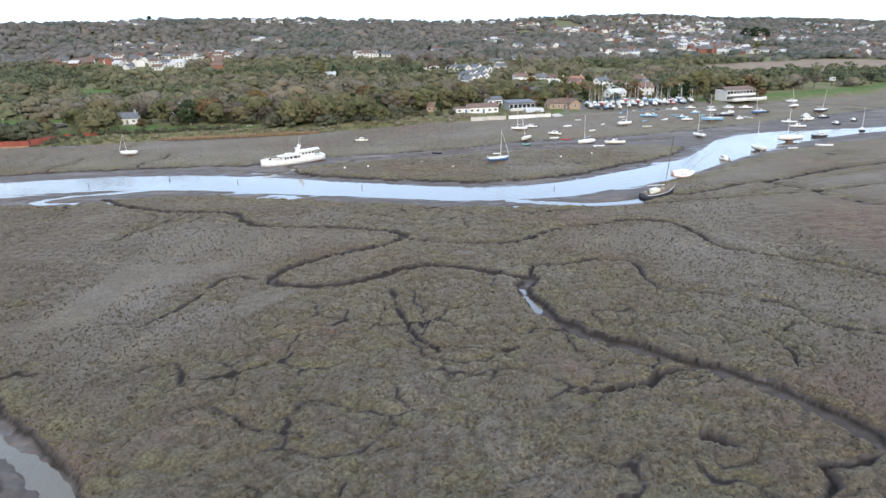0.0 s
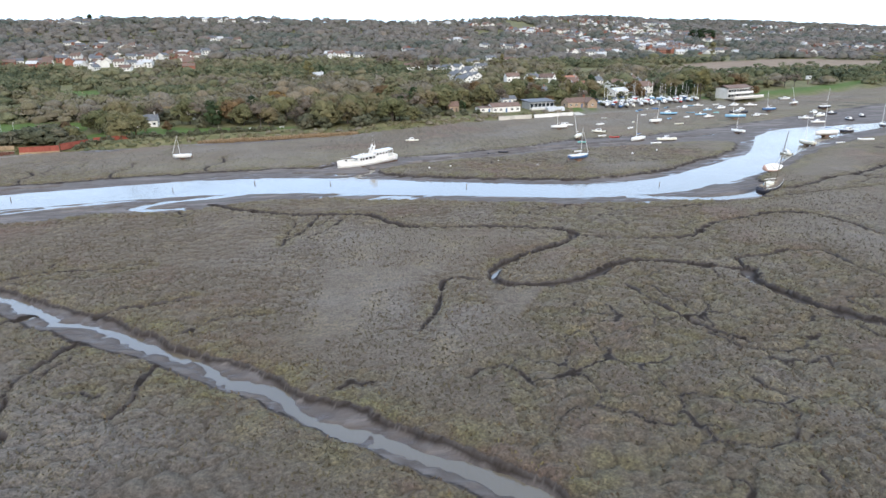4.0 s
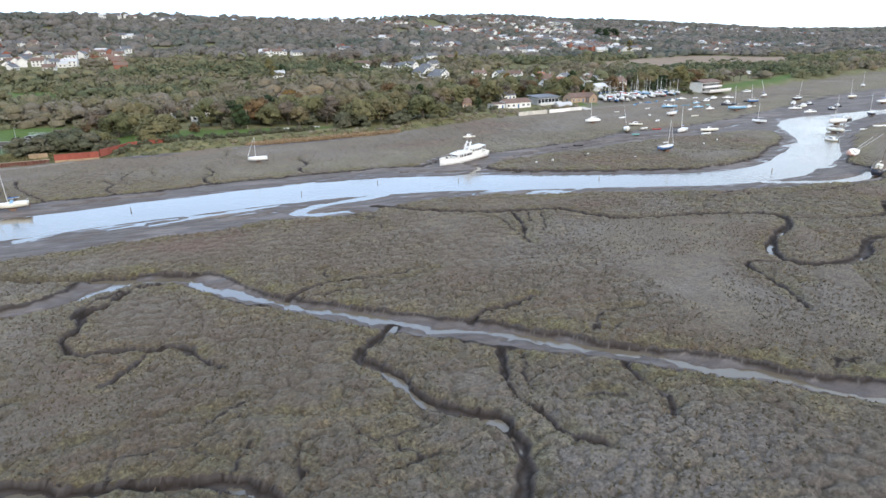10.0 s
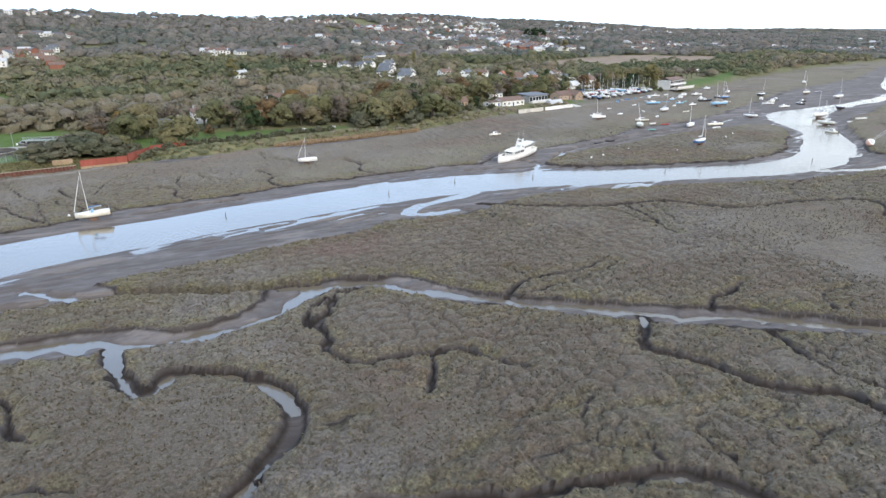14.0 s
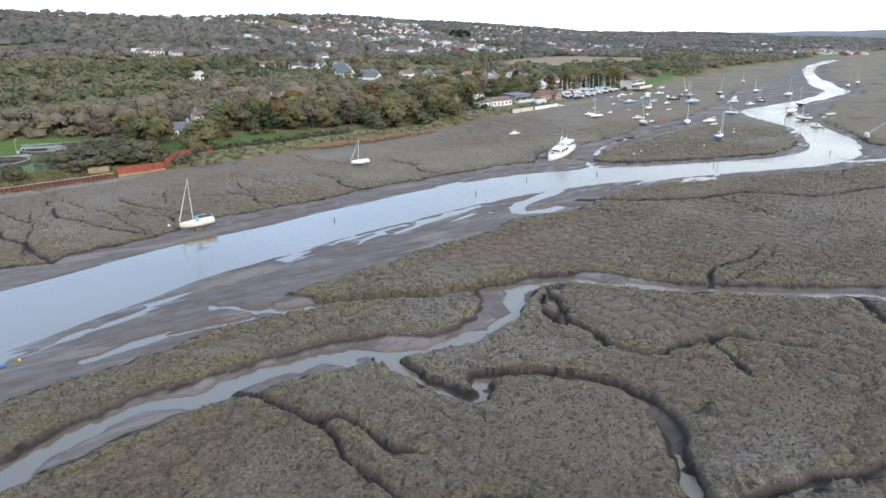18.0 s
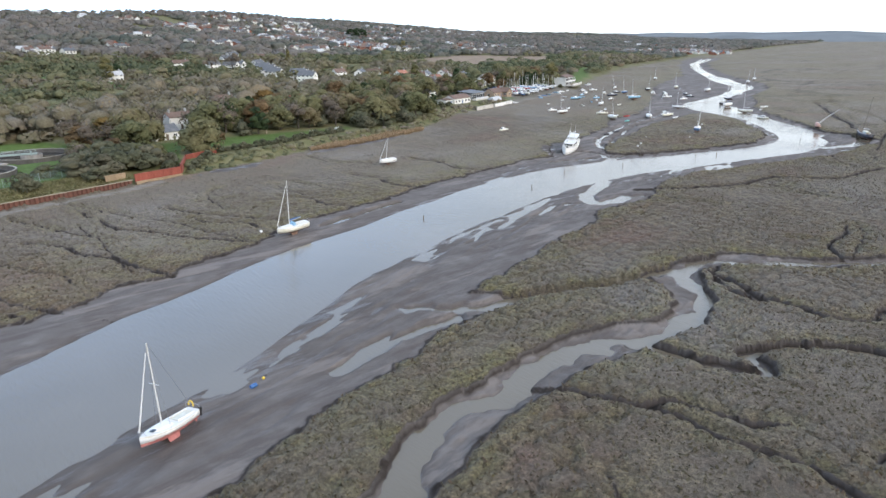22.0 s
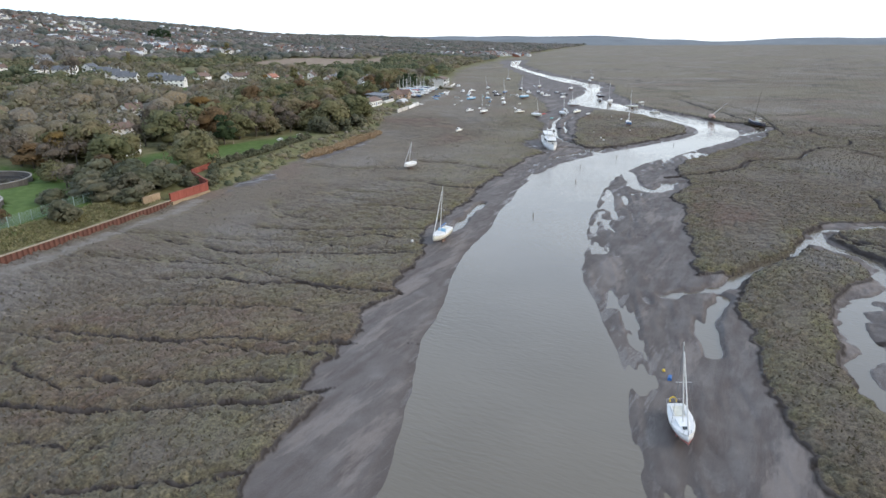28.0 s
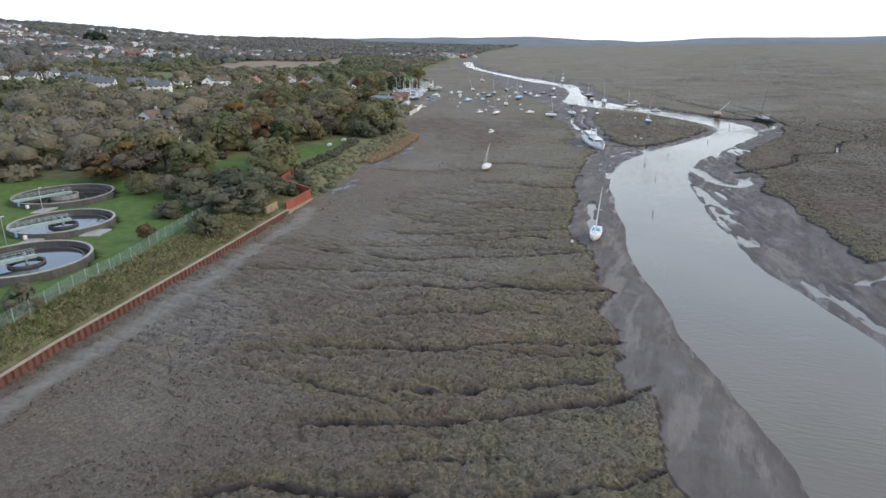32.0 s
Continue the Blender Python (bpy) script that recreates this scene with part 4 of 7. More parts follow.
    yard = depth_in(x, y, YARD, 12)
    track = np.maximum(track, np.maximum(step(-.5, 1.0, yard), .8 * step(-.5, 1.5, depth_in(x, y, FORESHORE, 12))))
    for tx, ty, tr in TANKS:
        d = np.hypot(x - tx, y - ty)
        z = z + (2.3 - z) * step(tr + 9, tr + 2, d)
        z = np.where(d < tr - .1, .8, z)
    soak = np.zeros(x.shape)
    for pts in SEEPS:
        soak = np.maximum(soak, step(-.6, .8, depth_in(x, y, pts, 8) + (vnoise(x, y, 2.6, 62) - .5) * 3.2))
    mud = np.maximum(mud, soak * (1 - on_land))
    wet = np.maximum(step(.30, .04, z - WATER_Z) * mud * (1 - .75 * step(-.1, .2, cut)), soak)
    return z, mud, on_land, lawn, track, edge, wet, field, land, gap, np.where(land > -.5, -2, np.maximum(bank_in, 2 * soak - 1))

# ---- the ground: one sheet to the horizon, finest under the flight ----
def spread(lo, hi, fine, grow_lo, grow_hi, end_lo, end_hi):
    mid_part = list(np.arange(lo, hi, fine))
    up, d, v = [], fine, hi
    while v < end_hi:
        up.append(v)
        d = min(d * grow_hi, 90)
        v += d
    down, d, v = [], fine, lo - fine
    while v > end_lo:
        down.append(v)
        d = min(d * grow_lo, 200)
        v -= d
    return np.array(down[::-1] + mid_part + up)


def grid_mesh(name, xs, ys, zs, at=None):
    """A sheet of quads over the lines xs and ys."""
    nx, ny = len(xs), len(ys)
    gx, gy = np.meshgrid(xs, ys) if at is None else at
    me = bpy.data.meshes.new(name)
    me.vertices.add(nx * ny)
    me.vertices.foreach_set("co", np.stack([gx.ravel(), gy.ravel(), zs], 1).astype(np.float32).ravel())
    a = (np.arange(ny - 1)[:, None] * nx + np.arange(nx - 1)[None, :]).ravel()
    quads = np.stack([a, a + 1, a + nx + 1, a + nx], 1).astype(np.int32)
    me.loops.add(quads.size)
    me.loops.foreach_set("vertex_index", quads.ravel())
    me.polygons.add(len(quads))
    me.polygons.foreach_set("loop_start", np.arange(0, quads.size, 4, dtype=np.int32))
    me.polygons.foreach_set("use_smooth", np.ones(len(quads), bool))
    me.update(calc_edges=True)
    return me


gx_lines = spread(-268, 56, 0.35, 1.16, 1.042, -4600, 4900)
gy_lines = spread(43, 214, 0.35, 1.3, 1.030, -900, 4900)
gx_all, gy_all = (a.ravel() for a in np.meshgrid(gx_lines, gy_lines))
# bring the nearest lines of the sheet onto the rims and feet of the banks, so that the banks are clean cut
b_mud, b_bed, b_cut, _ = banks(gx_all, gy_all)
b_all = np.maximum(np.maximum(b_mud, b_bed), b_cut)
b_grid = b_all.reshape(len(gy_lines), len(gx_lines))
b_y, b_x = (g.ravel() for g in np.gradient(b_grid, gy_lines, gx_lines))
b_len = np.maximum(b_x ** 2 + b_y ** 2, .45)
b_move = np.where(np.abs(b_all) < .17, -b_all, np.where((b_all > 0) & (b_all < .62), .44 - b_all, 0.0)) / b_len
b_move *= (gx_all > -268) & (gx_all < 75) & (gy_all > 41) & (gy_all < 235)
b_move = np.clip(b_move, -.18, .18)
gx_all, gy_all = gx_all + b_move * b_x, gy_all + b_move * b_y
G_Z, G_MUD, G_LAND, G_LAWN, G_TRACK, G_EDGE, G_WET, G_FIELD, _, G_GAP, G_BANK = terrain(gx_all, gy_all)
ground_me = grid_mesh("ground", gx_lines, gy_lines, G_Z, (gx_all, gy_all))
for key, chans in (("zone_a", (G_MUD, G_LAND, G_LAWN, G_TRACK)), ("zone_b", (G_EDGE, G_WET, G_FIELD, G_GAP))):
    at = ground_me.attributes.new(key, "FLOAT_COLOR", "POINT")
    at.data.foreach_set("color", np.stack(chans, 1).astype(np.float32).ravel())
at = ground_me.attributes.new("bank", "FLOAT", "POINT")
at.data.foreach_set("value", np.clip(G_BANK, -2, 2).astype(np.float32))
ground_me.materials.append(GROUND)
ground = tagged(new("ground", ground_me), "salt marsh of grey-brown plants cut by muddy gullies", "ground", kind="structure")

wx_lines, wy_lines = np.linspace(-700, 1000, 35), np.linspace(-30, 760, 17)
water_me = grid_mesh("water", wx_lines, wy_lines, np.full(35 * 17, WATER_Z))
water_me.materials.append(WATER)
water = tagged(new("water", water_me), "calm silty tidal channel water reflecting a white sky", "water", kind="structure")


def ground_z(x, y):
    return float(terrain(np.array([float(x)]), np.array([float(y)]))[0][0])


# ---- helpers for things ----
def shape(fn, *a, **k):
    bm = bmesh.new()
    fn(bm, *a, **k)
    return bm


def link(name, me, parent, material=None, label=""):
    if material is not None and not me.materials:
        me.materials.append(material)
    ob = new(name, me)
    ob.parent = parent
    if label:
        tagged(ob, label)
    return ob


def part(name, bm, material, parent, label="", flat=True):
    me = bpy.data.meshes.new(name)
    bmesh.ops.recalc_face_normals(bm, faces=bm.faces)
    bm.to_mesh(me)
    bm.free()
    if not flat:
        me.polygons.foreach_set("use_smooth", np.ones(len(me.polygons), bool))
    return link(name, me, parent, material, label)


def thing(name, m, label, category, group=""):
    ob = new(name)
    ob.empty_display_size = 0.3
    ob.matrix_basis = m
    return tagged(ob, label, category, group)


def box(bm, cx, cy, cz, sx, sy, sz, m=None, bevel=0.0):
    """A box by its centre and full sizes."""
    mm = Matrix.Translation((cx, cy, cz)) @ Matrix.Diagonal((sx, sy, sz, 1))
    r = bmesh.ops.create_cube(bm, size=1, matrix=(m @ mm) if m is not None else mm)
    if bevel:
        bmesh.ops.bevel(bm, geom=[e for e in bm.edges if e.verts[0] in r["verts"]], offset=bevel, segments=1, affect="EDGES")


def rod(bm, a, b, r0, r1=None, sides=6):
    """A tapered round bar from a to b."""
    a, b = Vector(a), Vector(b)
    r1 = r0 if r1 is None else r1
    m = Matrix.Translation((a + b) / 2) @ (b - a).to_track_quat("Z", "Y").to_matrix().to_4x4()
    bmesh.ops.create_cone(bm, cap_ends=True, segments=sides, radius1=r0, radius2=r1, depth=(b - a).length, matrix=m)


def loft(bm, rings, close_ends=True, closed=True):
    """Skin rows of points of equal count."""
    rows = [[bm.verts.new(p) for p in r] for r in rings]
    n = len(rows[0])
    for r0, r1 in zip(rows, rows[1:]):
        for k in range(n if closed else n - 1):
            bm.faces.new((r0[k], r0[(k + 1) % n], r1[(k + 1) % n], r1[k]))
    if close_ends:
        bm.faces.new(rows[0][::-1])
        bm.faces.new(rows[-1])


def slab(bm, pts, z0, z1):
    """An upright prism on the outline pts."""
    lo, hi = [bm.verts.new((x, y, z0)) for x, y in pts], [bm.verts.new((x, y, z1)) for x, y in pts]
    n = len(pts)
    for k in range(n):
        bm.faces.new((lo[k], lo[(k + 1) % n], hi[(k + 1) % n], hi[k]))
    bm.faces.new(lo[::-1])
    bm.faces.new(hi)

# ---- boats ----
def hull_sections(L, B, free, draft, z0, bow_rise=0.25, stern=0.72, n=9):
    """Half breadth, sheer and keel heights along the hull, bow at +x, with the keel line at z0."""
    out = []
    for k in range(n):
        u = k / (n - 1)
        x = L * (u - .5)
        b = B / 2 * (stern + (1 - stern) * math.sin(min(u / .45, 1) * math.pi / 2) if u < .45 else math.cos((u - .45) / .55 * math.pi / 2) ** .62)
        b = max(b, .015)
        sheer = z0 + draft + free * (1 + bow_rise * (2 * u - .8) ** 2)
        keel = z0 + draft * (.55 * (1 - u) ** 3 + (.95 * max(0, u - .62) / .38 if u > .62 else 0))
        out.append((x, b, sheer, keel))
    return out


def yacht(m, L=8.0, B=2.7, mast=10.0, hull_mat=None, bottom=None, deck=None, label="", group="moored boats", boom=True, cover=None, spar=None, lean=0.0, simple=False, band=0.0):
    hull_mat, bottom, deck, spar = hull_mat or GRP_WHITE, bottom or ANTIFOUL, deck or GRP_WHITE, spar or SPAR
    t = thing("sailing_yacht", m @ pose(0, 0, 0, lean), label, "boat", group)
    free, draft = L * .11, L * .085
    z0 = .12 * L * .5
    sec = hull_sections(L, B, free, draft, z0)
    wl = z0 + draft * .95 + band * free
    upper, lower, top = [], [], []
    for x, b, s, k in sec:
        w = b * .93
        upper.append([(x, w, wl), (x, b, (wl + s) / 2), (x, b, s), (x, -b, s), (x, -b, (wl + s) / 2), (x, -w, wl)])
        kk = min(k, wl - .02)
        lower.append([(x, w, wl - .004), (x, w * .75, (wl + kk) / 2 - .05 * L * .1), (x, w * .15, kk), (x, -w * .15, kk), (x, -w * .75, (wl + kk) / 2 - .05 * L * .1), (x, -w, wl - .004)])
    part("hull", shape(loft, upper), hull_mat, t, flat=False)
    part("hull_bottom", shape(loft, lower), bottom, t)
    if not simple:
        part("rubbing_strake", shape(loft, [[(x, b + .03, s - .10), (x, b + .03, s - .03), (x, -b - .03, s - .03), (x, -b - .03, s - .10)] for x, b, s, k in sec]), GRP_CREAM if hull_mat is GRP_WHITE else GRP_WHITE, t)
    part("deck", shape(loft, [[(x, b * .97, s + .006), (x, b * .9, s + .05), (x, -b * .9, s + .05), (x, -b * .97, s + .006)] for x, b, s, k in sec]), deck, t)
    sm = sec[4][2]
    cab = [(-.02, .55, .30), (.06, .62, .36), (.2, .50, .30), (.31, .28, .10)]
    part("coachroof", shape(loft, [[(u * L, B / 2 * w, sm), (u * L, B / 2 * w * .82, sm + h * L / 8), (u * L, -B / 2 * w * .82, sm + h * L / 8), (u * L, -B / 2 * w, sm)] for u, w, h in cab]), deck, t)
    for side in (1, -1):
        part("cabin_window", shape(box, L * .1, side * B * .262, sm + .2 * L / 8, L * .16, .05, .12 * L / 8, pose(0, 0, 0, 0, 0, -side * 6)), GLASS, t, "dark cabin window")
    part("cockpit", shape(box, -L * .27, 0, sm + .05, L * .3, B * .40, .16), GRP_CREAM if not simple else deck, t)
    for side in (1, -1):
        part("coaming", shape(box, -L * .27, side * B * .26, sm + .14, L * .32, .12, .22), deck, t)
    mx = L * .1
    part("mast", shape(rod, (mx, 0, sm + .1), (mx, 0, sm + mast), .085, .06), spar, t)
    if not simple:
        part("spreader", shape(rod, (mx, -B * .3, sm + mast * .52), (mx, B * .3, sm + mast * .52), .035), spar, t)
    if boom:
        part("boom", shape(rod, (mx - .1, 0, sm + 1.15), (mx - L * .38, 0, sm + 1.3), .07), spar, t)
        if cover is not None:
            part("sail_cover", shape(rod, (mx - .15, 0, sm + 1.32), (mx - L * .36, 0, sm + 1.42), .17, .1), cover, t)
    bow, stern = sec[-1], sec[0]
    part("forestay", shape(rod, (bow[0], 0, bow[2]), (mx, 0, sm + mast * .97), .022 if simple else .03, sides=4), WIRE, t)
    part("backstay", shape(rod, (stern[0], 0, stern[2]), (mx, 0, sm + mast), .02, sides=4), WIRE, t)
    if not simple:
        part("furled_sail", shape(rod, (bow[0] - .1, 0, bow[2] + .5), (mx + .25, 0, sm + mast * .9), .085, .05), GRP_WHITE, t, "white sail furled on the forestay")
        for side in (1, -1):
            part("shroud", shape(rod, (mx - .2, side * B * .45, sm), (mx, 0, sm + mast * .9), .018, sides=4), WIRE, t)
        bm = bmesh.new()
        for y in (-.35, 0, .35):
            rod(bm, (bow[0] - .25 - abs(y) * .9, y, bow[2]), (bow[0] - .05 - abs(y) * .5, y, bow[2] + .55), .02, sides=4)
        rod(bm, (bow[0] - .25, -.35, bow[2] + .55), (bow[0] + .05, 0, bow[2] + .55), .02, sides=4)
        rod(bm, (bow[0] - .25, .35, bow[2] + .55), (bow[0] + .05, 0, bow[2] + .55), .02, sides=4)
        part("pulpit", bm, SPAR_GREY, t, "steel pulpit rail")
        bm = bmesh.new()
        for y in (-.8, 0, .8):
            rod(bm, (stern[0] + .1, y * B / 2, stern[2]), (stern[0] + .05, y * B / 2, stern[2] + .6), .02, sides=4)
        rod(bm, (stern[0] + .05, -.4 * B, stern[2] + .6), (stern[0] + .05, .4 * B, stern[2] + .6), .02, sides=4)
        part("pushpit", bm, SPAR_GREY, t, "steel stern rail")
    part("rudder", shape(box, -L * .5 - .08, 0, z0 + draft * .7, .22, .06, draft * 1.9), bottom, t)
    for side in (1, -1):
        part("bilge_keel", shape(loft, [[(-L * .12, side * B * .2, wl - .3), (L * .12, side * B * .2, wl - .3), (L * .12, side * B * .24, wl - .3), (-L * .12, side * B * .24, wl - .3)],
                                        [(-L * .1, side * B * .24, 0), (L * .08, side * B * .24, 0), (L * .08, side * B * .27, 0), (-L * .1, side * B * .27, 0)]]), bottom, t)
    return t, sm, sec


def motor_boat(m, L=6.0, B=2.2, hull_mat=None, label="", cabin=.5, group="moored boats", bottom=None, screen=True):
    t = thing("motor_boat", m, label, "boat", group)
    sec = hull_sections(L, B, L * .10, L * .05, 0, .3, .88)
    wl = L * .05
    part("hull", shape(loft, [[(x, b * .9, wl), (x, b, s), (x, -b, s), (x, -b * .9, wl)] for x, b, s, k in sec]), hull_mat or GRP_WHITE, t, flat=False)
    part("hull_bottom", shape(loft, [[(x, b * .9, wl - .004), (x, b * .1, min(k, wl - .02)), (x, -b * .1, min(k, wl - .02)), (x, -b * .9, wl - .004)] for x, b, s, k in sec]), bottom or ANTIFOUL, t)
    part("deck", shape(loft, [[(x, b * .97, s + .005), (x, b * .88, s + .04), (x, -b * .88, s + .04), (x, -b * .97, s + .005)] for x, b, s, k in sec[3:]]), GRP_WHITE, t)
    part("cockpit", shape(box, -L * .3, 0, sec[2][2] - .06, L * .34, B * .7, .1), TIMBER, t)
    sm = sec[4][2]
    if cabin:
        c = cabin * L
        part("cabin", shape(loft, [[(x, w, sm), (x2, w * .85, sm + .85), (x2, -w * .85, sm + .85), (x, -w, sm)] for x, x2, w in
                                   ((-c * .35, -c * .3, B * .38), (c * .25, c * .15, B * .40), (c * .62, c * .3, B * .3))]), GRP_WHITE, t)
        if screen:
            for side in (1, -1):
                part("cabin_window", shape(box, -c * .03, side * B * .375, sm + .52, c * .42, .06, .3), GLASS, t, "dark cabin window")
            part("windscreen", shape(box, c * .47, 0, sm + .5, .06, B * .5, .38, pose(0, 0, 0, 0, 0, 0)), GLASS, t, "dark windscreen")
    part("outboard", shape(box, -L * .5 - .18, 0, wl + .45, .3, .28, .8, bevel=.06), RUBBER, t, "dark outboard motor")
    return t


def dinghy(m, L=3.4, B=1.4, mat_=None, label="", group="moored boats", upturned=False):
    t = thing("dinghy", m, label, "boat", group)
    sec = hull_sections(L, B, .38, .14, 0, .35, .8, 7)
    if upturned:
        part("hull", shape(loft, [[(x, b, 0), (x, b * .8, .35), (x, 0, .62 - k), (x, -b * .8, .35), (x, -b, 0)] for x, b, s, k in sec]), mat_ or GRP_WHITE, t, flat=False)
        return t
    part("hull", shape(loft, [[(x, b, s), (x, b * .85, s * .45), (x, 0, k), (x, -b * .85, s * .45), (x, -b, s), (x, -b * .86, s), (x, -b * .7, s * .5 + .06), (x, 0, k + .08), (x, b * .7, s * .5 + .06), (x, b * .86, s)] for x, b, s, k in sec]), mat_ or GRP_WHITE, t, flat=False)
    for u in (-.22, .1):
        part("thwart", shape(box, u * L, 0, .36, .22, B * .86, .04), TIMBER_PALE, t)
    return t


def place(x, y, turn=0, lean=0, pitch=0, z=None):
    return pose(x, y, (ground_z(x, y) if z is None else z), lean, pitch, turn)


# the pink-topsided yacht lying on the mud by the channel
c_yacht, c_sm, c_sec = yacht(place(-218.8, 141.4, 200, 5, -2, -1.38), 6.6, 2.45, 9.0, GRP_WHITE, GRP_RED, GRP_WHITE, "white sailing yacht with a faded red bottom aground on mud", "moored boats", False, spar=SPAR, band=.42)
bm = bmesh.new()
for k in range(8):
    a0, a1 = math.radians(-30 + 30 * k), math.radians(-30 + 30 * (k + 1))
    rod(bm, (-3.3, .35 * math.cos(a0) - .3, c_sm + .55 + .35 * math.sin(a0)), (-3.3, .35 * math.cos(a1) - .3, c_sm + .55 + .35 * math.sin(a1)), .09, sides=6)
part("horseshoe_buoy", bm, YELLOW, c_yacht, "yellow horseshoe lifebuoy on the stern rail")
bm = bmesh.new()
box(bm, -3.75, .45, c_sm - .1, .3, .3, .5, bevel=.06)
box(bm, -3.75, .45, c_sm - .55, .12, .12, .6)
part("outboard", bm, RUBBER, c_yacht, "grey outboard motor on the transom")
part("hatch", shape(box, 1.75, 0, c_sm + .22, .5, .5, .05), GLASS, c_yacht)

# the cream yacht on the far mud bank
b_yacht, b_sm, _ = yacht(place(-173.3, 195.3, 184, -5, 2, -.72), 7.2, 2.4, 9.6, GRP_CREAM, ANTIFOUL, GRP_WHITE, "cream sailing yacht propped on its keels on a mud bank", "moored boats", True, BLUE_PLASTIC)
part("spray_hood", shape(loft, [[(-.35, .8, b_sm + .2), (-.35, .7, b_sm + .75), (-.35, -.7, b_sm + .75), (-.35, -.8, b_sm + .2)], [(.35, .75, b_sm + .2), (.1, .62, b_sm + .7), (.1, -.62, b_sm + .7), (.35, -.75, b_sm + .2)]]), GRP_PALEBLUE, b_yacht, "pale blue canvas spray hood")

yacht(place(-114.2, 239.6, 182, -10, 0, .0), 6.2, 2.2, 6.9, GRP_WHITE, ANTIFOUL, None, "small white sailing yacht leaning on the marsh", "moored boats", False)
blue_y, _, _ = yacht(place(18.5, 205.5, 20, 4, 0, -.1), 7.4, 2.5, 8.6, GRP_BLUE, RUSTY, None, "blue-hulled sailing yacht aground on the marsh island", "moored boats", True, GRP_WHITE)


# the old white motor yacht
def motor_yacht(m):
    t = thing("motor_yacht", m, "large old white motor yacht aground and listing by the creek mouth", "boat", "moored boats")
    L, B = 21.5, 4.9
    sec = hull_sections(L, B, 1.4, 1.15, 0, .5, .72, 13)
    wl = 1.15
    part("hull", shape(loft, [[(x, b * .88, wl), (x, b, (wl + s) / 2), (x, b, s), (x, -b, s), (x, -b, (wl + s) / 2), (x, -b * .88, wl)] for x, b, s, k in sec]), GRP_WHITE, t, flat=False)
    part("hull_bottom", shape(loft, [[(x, b * .88, wl - .004), (x, b * .6, wl * .4 + k * .3), (x, b * .08, min(k, .8)), (x, -b * .08, min(k, .8)), (x, -b * .6, wl * .4 + k * .3), (x, -b * .88, wl - .004)] for x, b, s, k in sec]), RUSTY, t, "rusty brown bottom paint")
    part("rubbing_strake", shape(loft, [[(x, b + .06, s - .34), (x, b + .06, s - .2), (x, -b - .06, s - .2), (x, -b - .06, s - .34)] for x, b, s, k in sec]), GRP_CREAM, t)
    part("deck", shape(loft, [[(x, b * .96, s - .3), (x, b * .96, s + .006), (x, -b * .96, s + .006), (x, -b * .96, s - .3)] for x, b, s, k in sec[:-1]]), GRP_CREAM, t)
    for side in (1, -1):
        part("bulwark", shape(loft, [[(x, side * b, s), (x, side * b, s + .45), (x, side * (b - .08), s + .45), (x, side * (b - .08), s)] for x, b, s, k in sec[7:]]), GRP_WHITE, t)
    d = 2.55
    part("deckhouse", shape(loft, [[(x, w, d - .1), (x2, w * .93, d + 1.55), (x2, -w * .93, d + 1.55), (x, -w, d - .1)] for x, x2, w in ((-2.6, -2.6, 1.9), (0, 0, 1.9), (2.9, 2.8, 1.75), (4.4, 3.9, 1.45))]), GRP_WHITE, t)
    part("deckhouse_roof", shape(loft, [[(x, w, d + 1.55), (x, w, d + 1.67), (x, -w, d + 1.67), (x, -w, d + 1.55)] for x, w in ((-2.6, 1.95), (0, 2.0), (2.6, 1.95), (5.0, 1.55))]), GRP_WHITE, t)
    for k, (x, w) in enumerate(((-1.7, .7), (-.5, 1.1), (1.0, .8), (2.1, .55), (2.95, .55))):
        for side in (1, -1):
            part("deckhouse_window", shape(box, x, side * (1.87 if x < 1.5 else 1.78), d + .95, w, .12, .62), GLASS, t, "dark deckhouse window")
    for y in (-1.0, -.5, 0, .5, 1.0):
        part("front_window", shape(box, 4.12, y, d + 1.05, .1, .4, .5, None), GLASS, t, "dark wheelhouse window")
    # aft saloon, a step higher, under a long canopy
    u = d + 1.0
    part("saloon", shape(loft, [[(x, w, d - .1), (x, w * .95, u + 1.35), (x, -w * .95, u + 1.35), (x, -w, d - .1)] for x, w in ((-7.2, 1.65), (-4.0, 1.75), (-2.58, 1.7))]), GRP_WHITE, t)
    part("saloon_canopy", shape(loft, [[(x, w, u + 1.35 + e), (x, w, u + 1.47 + e), (x, -w, u + 1.47 + e), (x, -w, u + 1.35 + e)] for x, w, e in ((-9.3, 1.6, .05), (-6, 1.8, 0), (-2.2, 1.7, 0))]), GRP_WHITE, t)
    for k in range(4):
        for side in (1, -1):
            part("saloon_window", shape(box, -6.6 + k * 1.12, side * 1.64, u + .72, .65, .14, .6), GLASS, t, "dark saloon window")
    for x in (-9.0, -7.9):
        for side in (1, -1):
            part("stanchion", shape(rod, (x, side * 1.5, d - .1), (x, side * 1.5, u + 1.4), .05), SPAR, t)
    u = d + 1.6
    # raked signal mast of two legs with a crosspiece
    for side in (1, -1):
        part("mast_leg", shape(loft, [[(-1.9, side * 1.0, u), (-.9, side * 1.0, u), (-.9, side * .8, u), (-1.9, side * .8, u)], [(-3.1, side * 1.0, u + 3.0), (-2.5, side * 1.0, u + 3.0), (-2.5, side * .8, u + 3.0), (-3.1, side * .8, u + 3.0)]]), GRP_WHITE, t)
    part("mast_crosspiece", shape(box, -2.55, 0, u + 2.55, .5, 1.7, .16), GRP_WHITE, t)
    for y in (-.8, .8):
        part("aerial", shape(rod, (-2.8, y, u + 3.0), (-3.1, y, u + 6.0), .03, .012, 4), SPAR, t)
